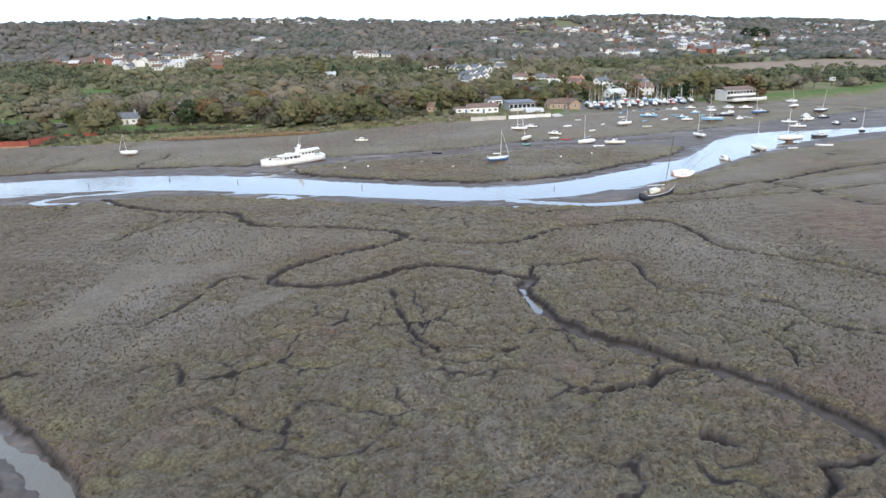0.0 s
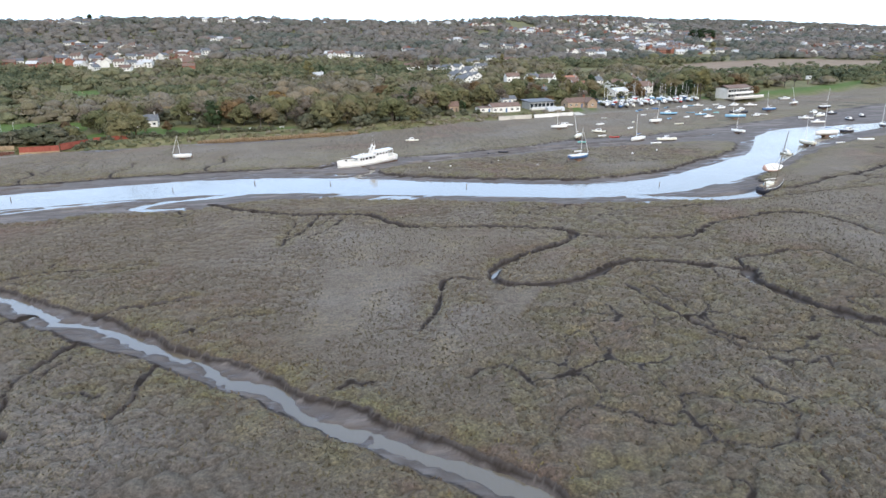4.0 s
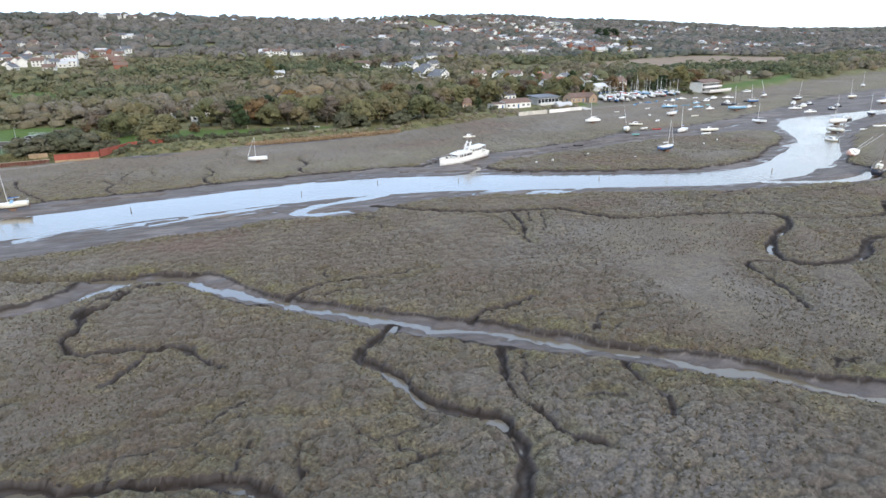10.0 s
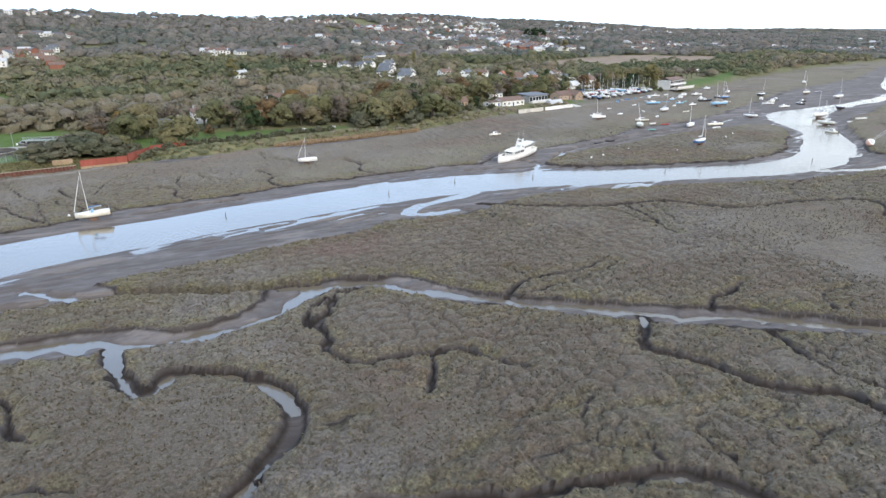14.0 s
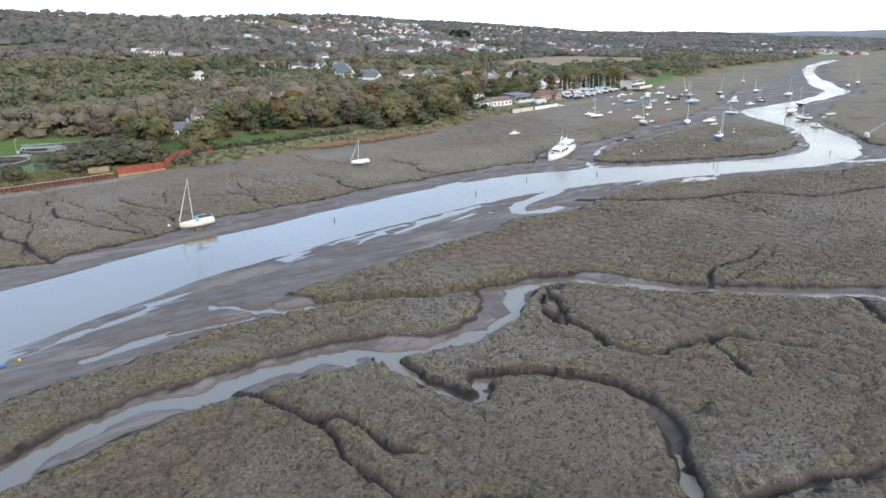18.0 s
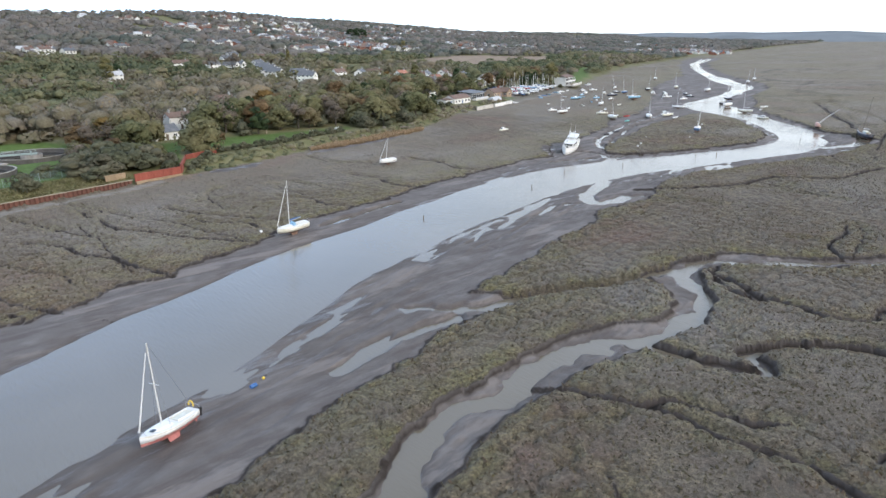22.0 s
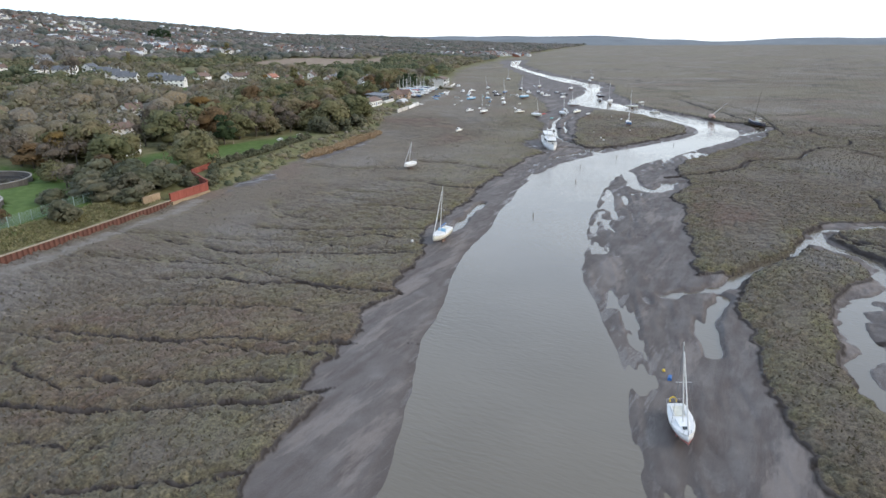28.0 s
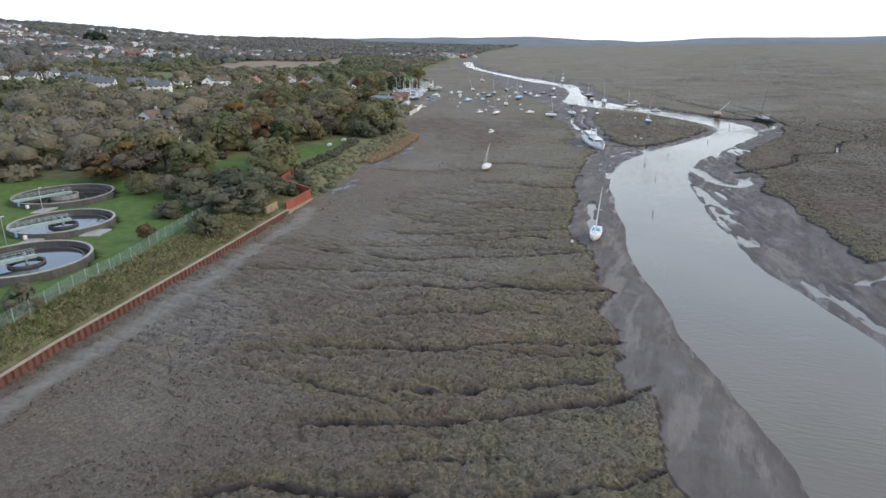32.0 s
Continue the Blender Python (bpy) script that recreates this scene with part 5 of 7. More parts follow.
    part("radar", shape(box, -1.2, 0, u + 1.95, .3, 1.2, .14), GRP_WHITE, t)
    tops = {1: [], -1: []}
    for k in range(9):
        x = sec[7][0] + k * .95
        f = min((x / L + .5) * 12, 11.99)
        i = int(f)
        b, s = (sec[i][j] + (sec[i + 1][j] - sec[i][j]) * (f - i) for j in (1, 2))
        for side in (1, -1):
            part("rail_post", shape(rod, (x, side * b * .95, s + .4), (x, side * b * .95, s + 1.0), .025, sides=4), SPAR, t)
            tops[side].append((x, side * b * .95, s + 1.0))
    for side in (1, -1):
        bm = bmesh.new()
        for a, b in zip(tops[side], tops[side][1:]):
            rod(bm, a, b, .03, sides=4)
        part("guard_rail", bm, SPAR, t)
    part("anchor_winch", shape(box, 7.6, 0, sec[11][2] + .25, .7, .6, .5, bevel=.08), RUBBER, t)
    for k, x in enumerate((.6, 1.8)):
        part("life_raft", shape(rod, (x - .45, -1.0, u + .3), (x + .45, -1.0, u + .3), .28, sides=8), GRP_WHITE, t)
    part("deck_locker", shape(box, -9.9, 0, 2.85, 1.0, 2.2, .7, bevel=.06), GRP_CREAM, t)
    return t


motor_yacht(pose(-49.3, 218.2, -1.75, -3, 3.2, 208))


# the old dark smack and the pink hulk on the bank of the bend
def smack(m):
    t = thing("wooden_smack", m, "dark blue wooden smack with a bare mast, aground in a gully", "boat", "moored boats")
    L, B = 12.0, 3.5
    sec = hull_sections(L, B, 1.2, 1.0, 0, .5, .7, 11)
    part("hull", shape(loft, [[(x, b * .8, .75), (x, b, 1.4), (x, b, s), (x, -b, s), (x, -b, 1.4), (x, -b * .8, .75)] for x, b, s, k in sec]), GRP_DARK, t, flat=False)
    part("hull_bottom", shape(loft, [[(x, b * .8, .746), (x, b * .1, min(k, .6)), (x, -b * .1, min(k, .6)), (x, -b * .8, .746)] for x, b, s, k in sec]), ANTIFOUL, t)
    part("rubbing_strake", shape(loft, [[(x, b + .04, s - .2), (x, b + .04, s - .06), (x, -b - .04, s - .06), (x, -b - .04, s - .2)] for x, b, s, k in sec]), GRP_WHITE, t)
    part("deck", shape(loft, [[(x, b * .95, s - .1), (x, b * .95, s + .006), (x, -b * .95, s + .006), (x, -b * .95, s - .1)] for x, b, s, k in sec]), TIMBER, t)
    part("deckhouse", shape(box, -1.8, 0, 2.6, 2.6, 1.6, .8, bevel=.1), GRP_CREAM, t)
    part("hatch", shape(box, 1.4, 0, 2.4, 1.1, 1.0, .35, bevel=.05), TIMBER_PALE, t)
    part("mast", shape(rod, (2.0, 0, 2), (2.5, 0, 15.2), .11, .07), TIMBER, t, "dark timber mast")
    part("boom", shape(rod, (1.8, 0, 3.3), (-4.6, .3, 4.2), .1, .08), SPAR, t)
    part("mizzen_mast", shape(rod, (-4.0, 0, 2), (-4.2, 0, 3.4), .1), TIMBER, t)
    part("bowsprit", shape(rod, (5.4, 0, 2.6), (7.6, 0, 3.1), .1, .07), TIMBER, t)
    part("forestay", shape(rod, (7.5, 0, 3.1), (2.45, 0, 14.8), .02, sides=4), WIRE, t)
    for side in (1, -1):
        part("shroud", shape(rod, (1.6, side * 1.6, 2.3), (2.35, 0, 13), .02, sides=4), WIRE, t)
    for k in range(5):
        part("deck_crate", shape(box, -4.4 + k * .8, .7 - (k % 2) * 1.2, 2.45, .55, .5, .4, bevel=.04), (TIMBER_PALE, GRP_WHITE, GRP_PALEBLUE)[k % 3], t)
    return t


smack(pose(53, 155.6, -1.2, 7, -3, 35))


def hulk(m):
    t = thing("derelict_hulk", m, "derelict pink and white yacht on its side on the marsh", "boat", "moored boats")
    sec = hull_sections(7.6, 2.5, .75, .85, 0, .4, .7, 9)
    part("hull", shape(loft, [[(x, b, s), (x, b * .95, 1.0), (x, b * .5, .4 + k * .5), (x, 0, k), (x, -b * .5, .4 + k * .5), (x, -b * .95, 1.0), (x, -b, s)] for x, b, s, k in sec]), PINK_HULL, t, flat=False)
    part("deck", shape(loft, [[(x, b * .97, s - .1), (x, b * .97, s + .008), (x, -b * .97, s + .008), (x, -b * .97, s - .1)] for x, b, s, k in sec]), GRP_WHITE, t)
    part("coachroof", shape(loft, [[(x, w, 1.6), (x, w * .8, 2.0), (x, -w * .8, 2.0), (x, -w, 1.6)] for x, w in ((-1.0, .75), (.7, .75), (1.8, .4))]), GRP_WHITE, t)
    part("mast", shape(rod, (.9, 0, 2.2), (.7, 0, 10.5), .09, .06), SPAR, t)
    part("loose_spar", shape(rod, (-.2, .4, 2.2), (-1.6, .6, 8.5), .07), SPAR, t)
    return t


hulk(pose(66.2, 177.2, .05, 48, 3, 24))

# the moored fleet: place, length, heading, lean, hull, mast
FLEET_YACHTS = [
    (35, 286, 7.0, 175, 3, GRP_WHITE, 8.2), (34, 255, 7.4, 240, 9, GRP_CREAM, 9.0), (56, 249, 8.4, 215, -14, GRP_WHITE, 9.4), (84, 296, 7.0, 20, 4, GRP_WHITE, 8.4),
    (103, 259, 6.4, 110, 3, GRP_WHITE, 7.6), (111, 226, 7.2, 100, 0, GRP_CREAM, 9.0), (132, 245, 9.6, 185, 0, GRP_WHITE, 10.5), (125, 300, 9.4, 170, 5, GRP_PALEBLUE, 10.5),
    (192, 330, 7.6, 10, 6, GRP_DARK, 9.6), (194, 358, 7.4, 30, -16, GRP_WHITE, 9.0), (160, 329, 7.6, 190, 4, GRP_BLUE, 9.0), (222, 300, 8.4, 5, 0, GRP_WHITE, 9.5),
    (308, 391, 8.0, 40, 0, GRP_WHITE, 9.0), (232, 330, 7.8, 195, 2, GRP_CREAM, 9.6), (170, 262, 7.4, 60, 0, GRP_DARK, 8.6), (330, 318, 8.2, 20, 4, GRP_WHITE, 9.4), (352, 322, 8.2, 200, 3, GRP_WHITE, 9.4),
]
DESCRIBE = {GRP_WHITE: "white", GRP_CREAM: "cream", GRP_PALEBLUE: "pale blue", GRP_DARK: "dark-hulled", GRP_BLUE: "blue", GRP_RED: "faded red", GRP_DEEP_RED: "bright red", GRP_TEAL: "teal"}


def afloat(x, y):
    g = ground_z(x, y)
    return (WATER_Z - .35, True) if g < WATER_Z - .05 else (g - .08, False)


for x, y, L, turn, lean, hull_mat, mast in FLEET_YACHTS:
    z, floats = afloat(x, y)
    yacht(pose(x, y, z, 0 if floats else lean, 0, turn), L, L * .33, mast, hull_mat, None, None, DESCRIBE[hull_mat] + (" sailing yacht at a mooring in the channel" if floats else " sailing yacht dried out on the tidal marsh"),
          "moored boats", True, BLUE_PLASTIC if hull_mat is GRP_WHITE and L > 7.2 else None, None, 0, True)
FLEET_MOTOR = [
    (42, 298, 5.6, 170, GRP_WHITE, .5), (48, 271, 6.0, 150, GRP_CREAM, .5), (66, 245, 7.6, 178, GRP_CREAM, .3), (92, 209, 5.2, 100, GRP_CREAM, .55), (105, 329, 8.5, 175, GRP_PALEBLUE, .4),
    (150, 256, 6.6, 10, GRP_DARK, .5), (143, 312, 5.0, 20, GRP_WHITE, .4), (142, 327, 9.0, 175, GRP_DARK, .3), (159, 297, 6.6, 160, GRP_WHITE, .3), (156, 284, 6.4, 175, GRP_WHITE, .35),
    (172, 305, 7.2, 20, GRP_CREAM, .45), (211, 394, 7.0, 0, GRP_WHITE, .3), (160, 363, 6.4, 10, GRP_WHITE, .5), (168, 360, 6.8, 170, GRP_WHITE, .4), (135, 346, 5.6, 200, GRP_PALEBLUE, .4),
    (129, 360, 5.2, 30, GRP_WHITE, .5), (120, 324, 5.6, 180, GRP_PALEBLUE, .3), (145, 350, 6.2, 15, GRP_WHITE, .5), (141, 368, 5.6, 160, GRP_WHITE, .4), (178, 318, 7.0, 40, GRP_WHITE, .3),
    (183, 312, 6.4, 200, GRP_DARK, .4), (150, 338, 6.0, 30, GRP_CREAM, .4), (-31.5, 266, 5.2, 185, GRP_CREAM, .45), (134, 226, 5.6, 170, GRP_WHITE, .0), (176, 290, 5.4, 90, GRP_DARK, .5),
    (190, 300, 5.0, 80, GRP_DARK, .4), (118, 312, 5.4, 190, GRP_WHITE, .4), (167, 340, 7.4, 175, GRP_DARK, .2),
]
for x, y, L, turn, hull_mat, cabin in FLEET_MOTOR:
    z, floats = afloat(x, y)
    motor_boat(pose(x, y, z + (.12 if floats else 0), 0 if floats else 4, 0, turn), L, L * .36, hull_mat, DESCRIBE[hull_mat] + (" motor boat afloat at its mooring" if floats else " motor boat dried out on the tidal marsh"), cabin)
FLEET_DINGHIES = [(33, 247, GRP_TEAL, 175), (46, 261, GRP_WHITE, 10), (50, 258, GRP_DEEP_RED, 170), (59, 300, GRP_WHITE, 20), (68, 321, GRP_WHITE, 200), (66, 281, GRP_WHITE, 35), (58, 236, GRP_WHITE, 0),
                  (92, 289, GRP_CREAM, 5), (92, 329, GRP_WHITE, 15), (121, 222, GRP_WHITE, 190), (109, 316, GRP_WHITE, 30), (120, 335, GRP_PALEBLUE, 160), (-5, 233, GRP_DARK, 165), (-1, 231, GRP_DARK, 170),
                  (76, 303, GRP_CREAM, 60), (150, 318, GRP_WHITE, 120), (98, 312, GRP_PALEBLUE, 40), (134, 334, GRP_TEAL, 10), (112, 343, GRP_WHITE, 80), (154, 372, GRP_WHITE, 20)]
for k, (x, y, hull_mat, turn) in enumerate(FLEET_DINGHIES):
    dinghy(pose(x, y, ground_z(x, y) - .05, 5, 0, turn), 3.2 + (k % 4) * .4, 1.4, hull_mat, DESCRIBE[hull_mat] + " open dinghy lying on the marsh", upturned=k % 7 == 3)

# ---- sea wall, tanks and fence ----
def along(pts, gap):
    """Points at even steps along a line, with the heading in degrees."""
    out, left = [], 0.0
    for (ax, ay), (bx, by) in zip(pts, pts[1:]):
        n = math.hypot(bx - ax, by - ay)
        d = left
        while d < n:
            out.append((ax + (bx - ax) * d / n, ay + (by - ay) * d / n, math.degrees(math.atan2(by - ay, bx - ax))))
            d += gap
        left = d - n
    return out


WALL_LINE = [(-322, 234.7), (-300, 239.4), (-260, 248.1), (-251, 250.4), (-240, 252.4), (-227, 254.9), (-209, 258.4), (-182, 263.9)]
sheet_wall = thing("sheet_pile_wall", pose(0, 0, 0), "rusted dark red sheet-pile sea wall with a pale capping", "sea wall")
pile_bm = bmesh.new()
slab(pile_bm, [(-.55, .0), (-.35, -.26), (.12, -.26), (.32, .0), (.56, .0), (.56, .05), (.28, .05), (.08, -.20), (-.31, -.20), (-.51, .05)], -1.0, 1.62)
pile_me = bpy.data.meshes.new("pile")
bmesh.ops.recalc_face_normals(pile_bm, faces=pile_bm.faces)
pile_bm.to_mesh(pile_me)
pile_bm.free()
for x, y, a in along(WALL_LINE, 1.12):
    o = link("pile", pile_me, sheet_wall, PILE)
    o.matrix_basis = pose(x, y, 0, 0, 0, a)
cap_bm = bmesh.new()
for (ax, ay), (bx, by) in zip(WALL_LINE, WALL_LINE[1:]):
    n = math.hypot(bx - ax, by - ay)
    box(cap_bm, n / 2, -.08, 1.70, n + .02, .46, .17, pose(ax, ay, 0, 0, 0, math.degrees(math.atan2(by - ay, bx - ax))))
part("capping", cap_bm, TIMBER_PALE, sheet_wall, "pale tan capping beam")


def wall_run(name, pts, height, thick, material, label, base=None, foot=None):
    t = thing(name, pose(0, 0, 0), label, "wall")
    for (ax, ay), (bx, by) in zip(pts, pts[1:]):
        n, a = math.hypot(bx - ax, by - ay), math.degrees(math.atan2(by - ay, bx - ax))
        z = base if base is not None else min(ground_z(ax, ay), ground_z(bx, by)) - .2
        panels = max(1, round(n / 3.0))
        for k in range(panels):
            part("wall_panel", shape(box, n * (k + .5) / panels, 0, z + height / 2, n / panels - .02, thick, height, bevel=.04), material, t).matrix_basis = pose(ax, ay, 0, 0, 0, a)
        part("coping", shape(box, n / 2, 0, z + height + .06, n + .05, thick + .1, .12), material, t).matrix_basis = pose(ax, ay, 0, 0, 0, a)
        if foot is not None:
            part("footing", shape(box, n / 2, -.25, z + .45, n, thick + .5, 1.1), foot, t).matrix_basis = pose(ax, ay, 0, 0, 0, a)
    return t


wall_run("red_wall", [(-181, 265.2), (-167.5, 267.6)], 2.9, .45, RED_WALL, "red-painted sea wall with a pale stone footing", -.1, ORANGE_STONE)
wall_run("red_wall", [(-167.2, 267.9), (-160.5, 281.5)], 2.4, .4, RED_WALL, "red-painted garden wall running inland", .9)
wall_run("red_wall", [(-160.3, 281.7), (-147.5, 286.5)], 2.0, .4, RED_WALL, "red-painted garden wall above the marsh", 1.6)
wall_run("stone_wall", [(-188.5, 265.0), (-183, 266.2)], 1.7, .5, ORANGE_STONE, "low ochre stone wall above the sea wall", 1.7)

for k, (x, y, r) in enumerate(TANKS):
    gz = 2.1
    t = thing("settling_tank", pose(x, y, gz), "round dark concrete settling tank half full of still water", "tank", "settling tanks")
    seg = 48
    ring = lambda rr, zz: [(rr * math.cos(2 * math.pi * j / seg), rr * math.sin(2 * math.pi * j / seg), zz) for j in range(seg)]
    part("tank_wall", shape(loft, [ring(r, -1.2), ring(r, 1.25), ring(r - .35, 1.25), ring(r - .35, -1.6)], False), TANK_WALL, t)
    part("wall_rim", shape(loft, [ring(r + .06, 1.25), ring(r + .06, 1.40), ring(r - .41, 1.40), ring(r - .41, 1.25)], False), CONCRETE, t, "pale concrete rim")
    part("tank_water", shape(loft, [ring(r - .36, .25), ring(.05, .25)], False), TANK_WATER, t, "still dark water reflecting the sky")
    part("weir_channel", shape(loft, [ring(r - 1.5, -.5), ring(r - 1.5, .55), ring(r - 1.7, .55), ring(r - 1.7, -.5)], False), TANK_WALL, t)
    part("centre_drum", shape(loft, [ring(r * .28, -.4), ring(r * .28, .65 if k < 2 else 1.2), ring(r * .25, .65 if k < 2 else 1.2), ring(r * .25, -.4)], False), CONCRETE if k == 2 else TANK_WALL, t)
    bridge_m = pose(0, 0, 0, 0, 0, 163)
    bm = bmesh.new()
    box(bm, r * .42, 0, 1.55, r * 1.15, 1.1, .14, bridge_m)
    part("scraper_bridge", bm, STEEL_GREEN, t, "pale green steel walkway")
    for side in (.55, -.55):
        bm = bmesh.new()
        box(bm, r * .42, side, 1.35, r * 1.15, .1, .42, bridge_m)
        part("bridge_girder", bm, STEEL_GREEN, t)
        bm = bmesh.new()
        for j in range(9):
            box(bm, -r * .12 + j * r * .135, side, 2.1, .06, .06, 1.0, bridge_m)
        box(bm, r * .42, side, 2.6, r * 1.15, .06, .06, bridge_m)
        box(bm, r * .42, side, 2.15, r * 1.15, .05, .05, bridge_m)
        part("handrail", bm, STEEL_GREEN, t)
    bm = bmesh.new()
    rod(bm, (0, 0, -.4), (0, 0, 2.3), .22, sides=10)
    for j in range(4):
        a = math.pi / 2 * j + .4
        rod(bm, (.2 * math.cos(a), .2 * math.sin(a), .1), (r * .26 * math.cos(a), r * .26 * math.sin(a), .2), .06)
    part("drive_column", bm, STEEL_GREEN, t)
    for j in range(3):
        part("control_box", shape(box, -(r + .5) * math.cos(j * .3), (r + .5) * math.sin(j * .3) - 3, .9, .6, .5, .8, bevel=.05), (GRP_WHITE, GRP_PALEBLUE, GRP_WHITE)[j], t)
for x, y, w, d, a in ((-214, 287, 5, 4, 20), (-222, 294, 7, 3, 20), (-205, 314, 6, 3, 20), (-247, 276, 9, 4, 20)):
    t = thing("concrete_pad", pose(x, y, ground_z(x, y), 0, 0, a), "grey concrete pad between the tanks", "slab")
    part("slab", shape(box, 0, 0, .05, w, d, .4, bevel=.05), CONCRETE, t)
for x, y in ((-214, 318), (-226, 296), (-206, 313), (-238, 296)):
    t = thing("lamp_post", pose(x, y, ground_z(x, y)), "thin grey lamp post beside the tanks", "lamp post", "tank lamps")
    part("post", shape(rod, (0, 0, -.2), (0, 0, 5.5), .09, .06), SPAR_GREY, t)
    part("lamp_head", shape(box, .3, 0, 5.5, .7, .2, .12, bevel=.03), GRP_WHITE, t)

FENCE = [(-300, 245.5), (-262, 255.0), (-243, 260.2), (-221, 266.5), (-205, 272), (-190, 277)]
fence = thing("mesh_fence", pose(0, 0, 0), "green mesh security fence on the grassy bank", "fence")
post_me, posts = None, along(FENCE, 3.0)
for k, (x, y, a) in enumerate(posts):
    z = ground_z(x, y)
    if post_me is None:
        o = part("fence_post", shape(box, 0, 0, .95, .09, .09, 2.5), STEEL_GREEN, fence)
        post_me = o.data
    else:
        o = link("fence_post", post_me, fence)
    o.matrix_basis = pose(x, y, z)
    if k + 1 < len(posts):
        x2, y2, _ = posts[k + 1]
        z2 = ground_z(x2, y2)
        bm = bmesh.new()
        for j in range(9):
            h = .1 + j * .25
            rod(bm, (x, y, z + h), (x2, y2, z2 + h), .022, sides=3)
        for j in range(12):
            u = (j + .5) / 12
            xx, yy, zz = x + (x2 - x) * u, y + (y2 - y) * u, z + (z2 - z) * u
            rod(bm, (xx, yy, zz + .05), (xx, yy, zz + 2.1), .025, sides=3)
        part("mesh_panel", bm, FENCE_GREEN, fence)

# poles, posts and buoys
def utility_pole(x, y, h, twin=False):
    t = thing("utility_pole", pose(x, y, ground_z(x, y) - .3), "tall pale timber utility pole", "pole", "utility poles")
    for dx in ((-.6, .6) if twin else (0,)):
        part("pole", shape(rod, (dx, 0, 0), (dx, 0, h), .16, .11), TIMBER_PALE, t)
    part("crossarm", shape(box, 0, 0, h - .5, 2.2, .14, .14), TIMBER, t)
    for dx in (-.9, 0, .9):
        part("insulator", shape(rod, (dx, 0, h - .43), (dx, 0, h - .15), .06), GRP_WHITE, t)


for x, y, h, twin in ((-117, 311, 8.5, False), (-6, 415, 9.5, True), (22, 420, 9, False), (-70, 430, 9, False), (60, 408, 9, False), (-205, 372, 9, False), (118, 405, 9, False)):
    utility_pole(x, y, h, twin)
for x, y in ((-82.3, 195.6), (-145.5, 186.6), (-104, 190), (-22, 178), (30, 170), (-60, 190)):
    t = thing("mooring_post", pose(x, y, WATER_Z), "dark slanted timber mooring post standing in the channel", "post", "mooring posts")
    part("post", shape(rod, (0, 0, -1.2), (.15, .05, .85), .13, .1), TIMBER, t)
t = thing("mooring_buoy", pose(-206.2, 145.7, ground_z(-206.2, 145.7) + .12), "small yellow mooring buoy lying on the mud", "buoy")
bm = bmesh.new()
bmesh.ops.create_uvsphere(bm, u_segments=10, v_segments=7, radius=.2)
part("float", bm, YELLOW, t, flat=False)
part("ring", shape(rod, (.2, 0, .15), (.42, 0, .2), .05), RUBBER, t)
t = thing("blue_drum", pose(-208.0, 144.6, ground_z(-208.0, 144.6) + .12), "blue plastic drum half sunk in mud", "drum")
part("drum", shape(rod, (-.4, 0, 0), (.4, .1, .05), .25, sides=10), BLUE_PLASTIC, t)
for x, y, w in ((-178.5, 198.8, .3), (-23, 206, .35), (4, 201, .3), (-6, 214, .3), (40, 214, .35), (52, 222, .3), (-30, 203, .35)):
    t = thing("mooring_buoy", pose(x, y, ground_z(x, y) + .2), "small white mooring buoy stranded on the marsh", "buoy", "white buoys")
    bm = bmesh.new()
    bmesh.ops.create_uvsphere(bm, u_segments=10, v_segments=7, radius=w)
    part("float", bm, GRP_WHITE, t, flat=False)
    part("ring", shape(rod, (0, 0, w * .8), (0, 0, w * 1.5), .05), RUBBER, t)

# timber jetty of old posts on the shore east of the walls
t = thing("timber_jetty", pose(-64, 294.5, 0, 0, 0, 14), "low dark timber landing at the edge of the reeds", "jetty")
for k in range(12):
    part("plank", shape(box, k * .9, 0, ground_z(-64, 294) + .5, .8, 2.0, .12), TIMBER, t)
for k in range(5):
    part("post", shape(rod, (k * 2.4, -1.0, -.8), (k * 2.4, -1.0, 1.3), .12), TIMBER, t)
# white picnic tables on the lawn
for x, y, a in ((-101, 304, 20), (-88, 306, 10)):
    t = thing("picnic_table", pose(x, y, ground_z(x, y), 0, 0, a), "white picnic table on the lawn", "table")
    part("tabletop", shape(box, 0, 0, .75, 2.2, .8, .06), GRP_WHITE, t)
    for s in (-1, 1):
        part("bench", shape(box, 0, s * .75, .45, 2.2, .28, .05), GRP_WHITE, t)
        part("leg", shape(box, s * .8, 0, .37, .08, 1.3, .74), GRP_WHITE, t)

# ---- houses ----
FOOTPRINTS = []


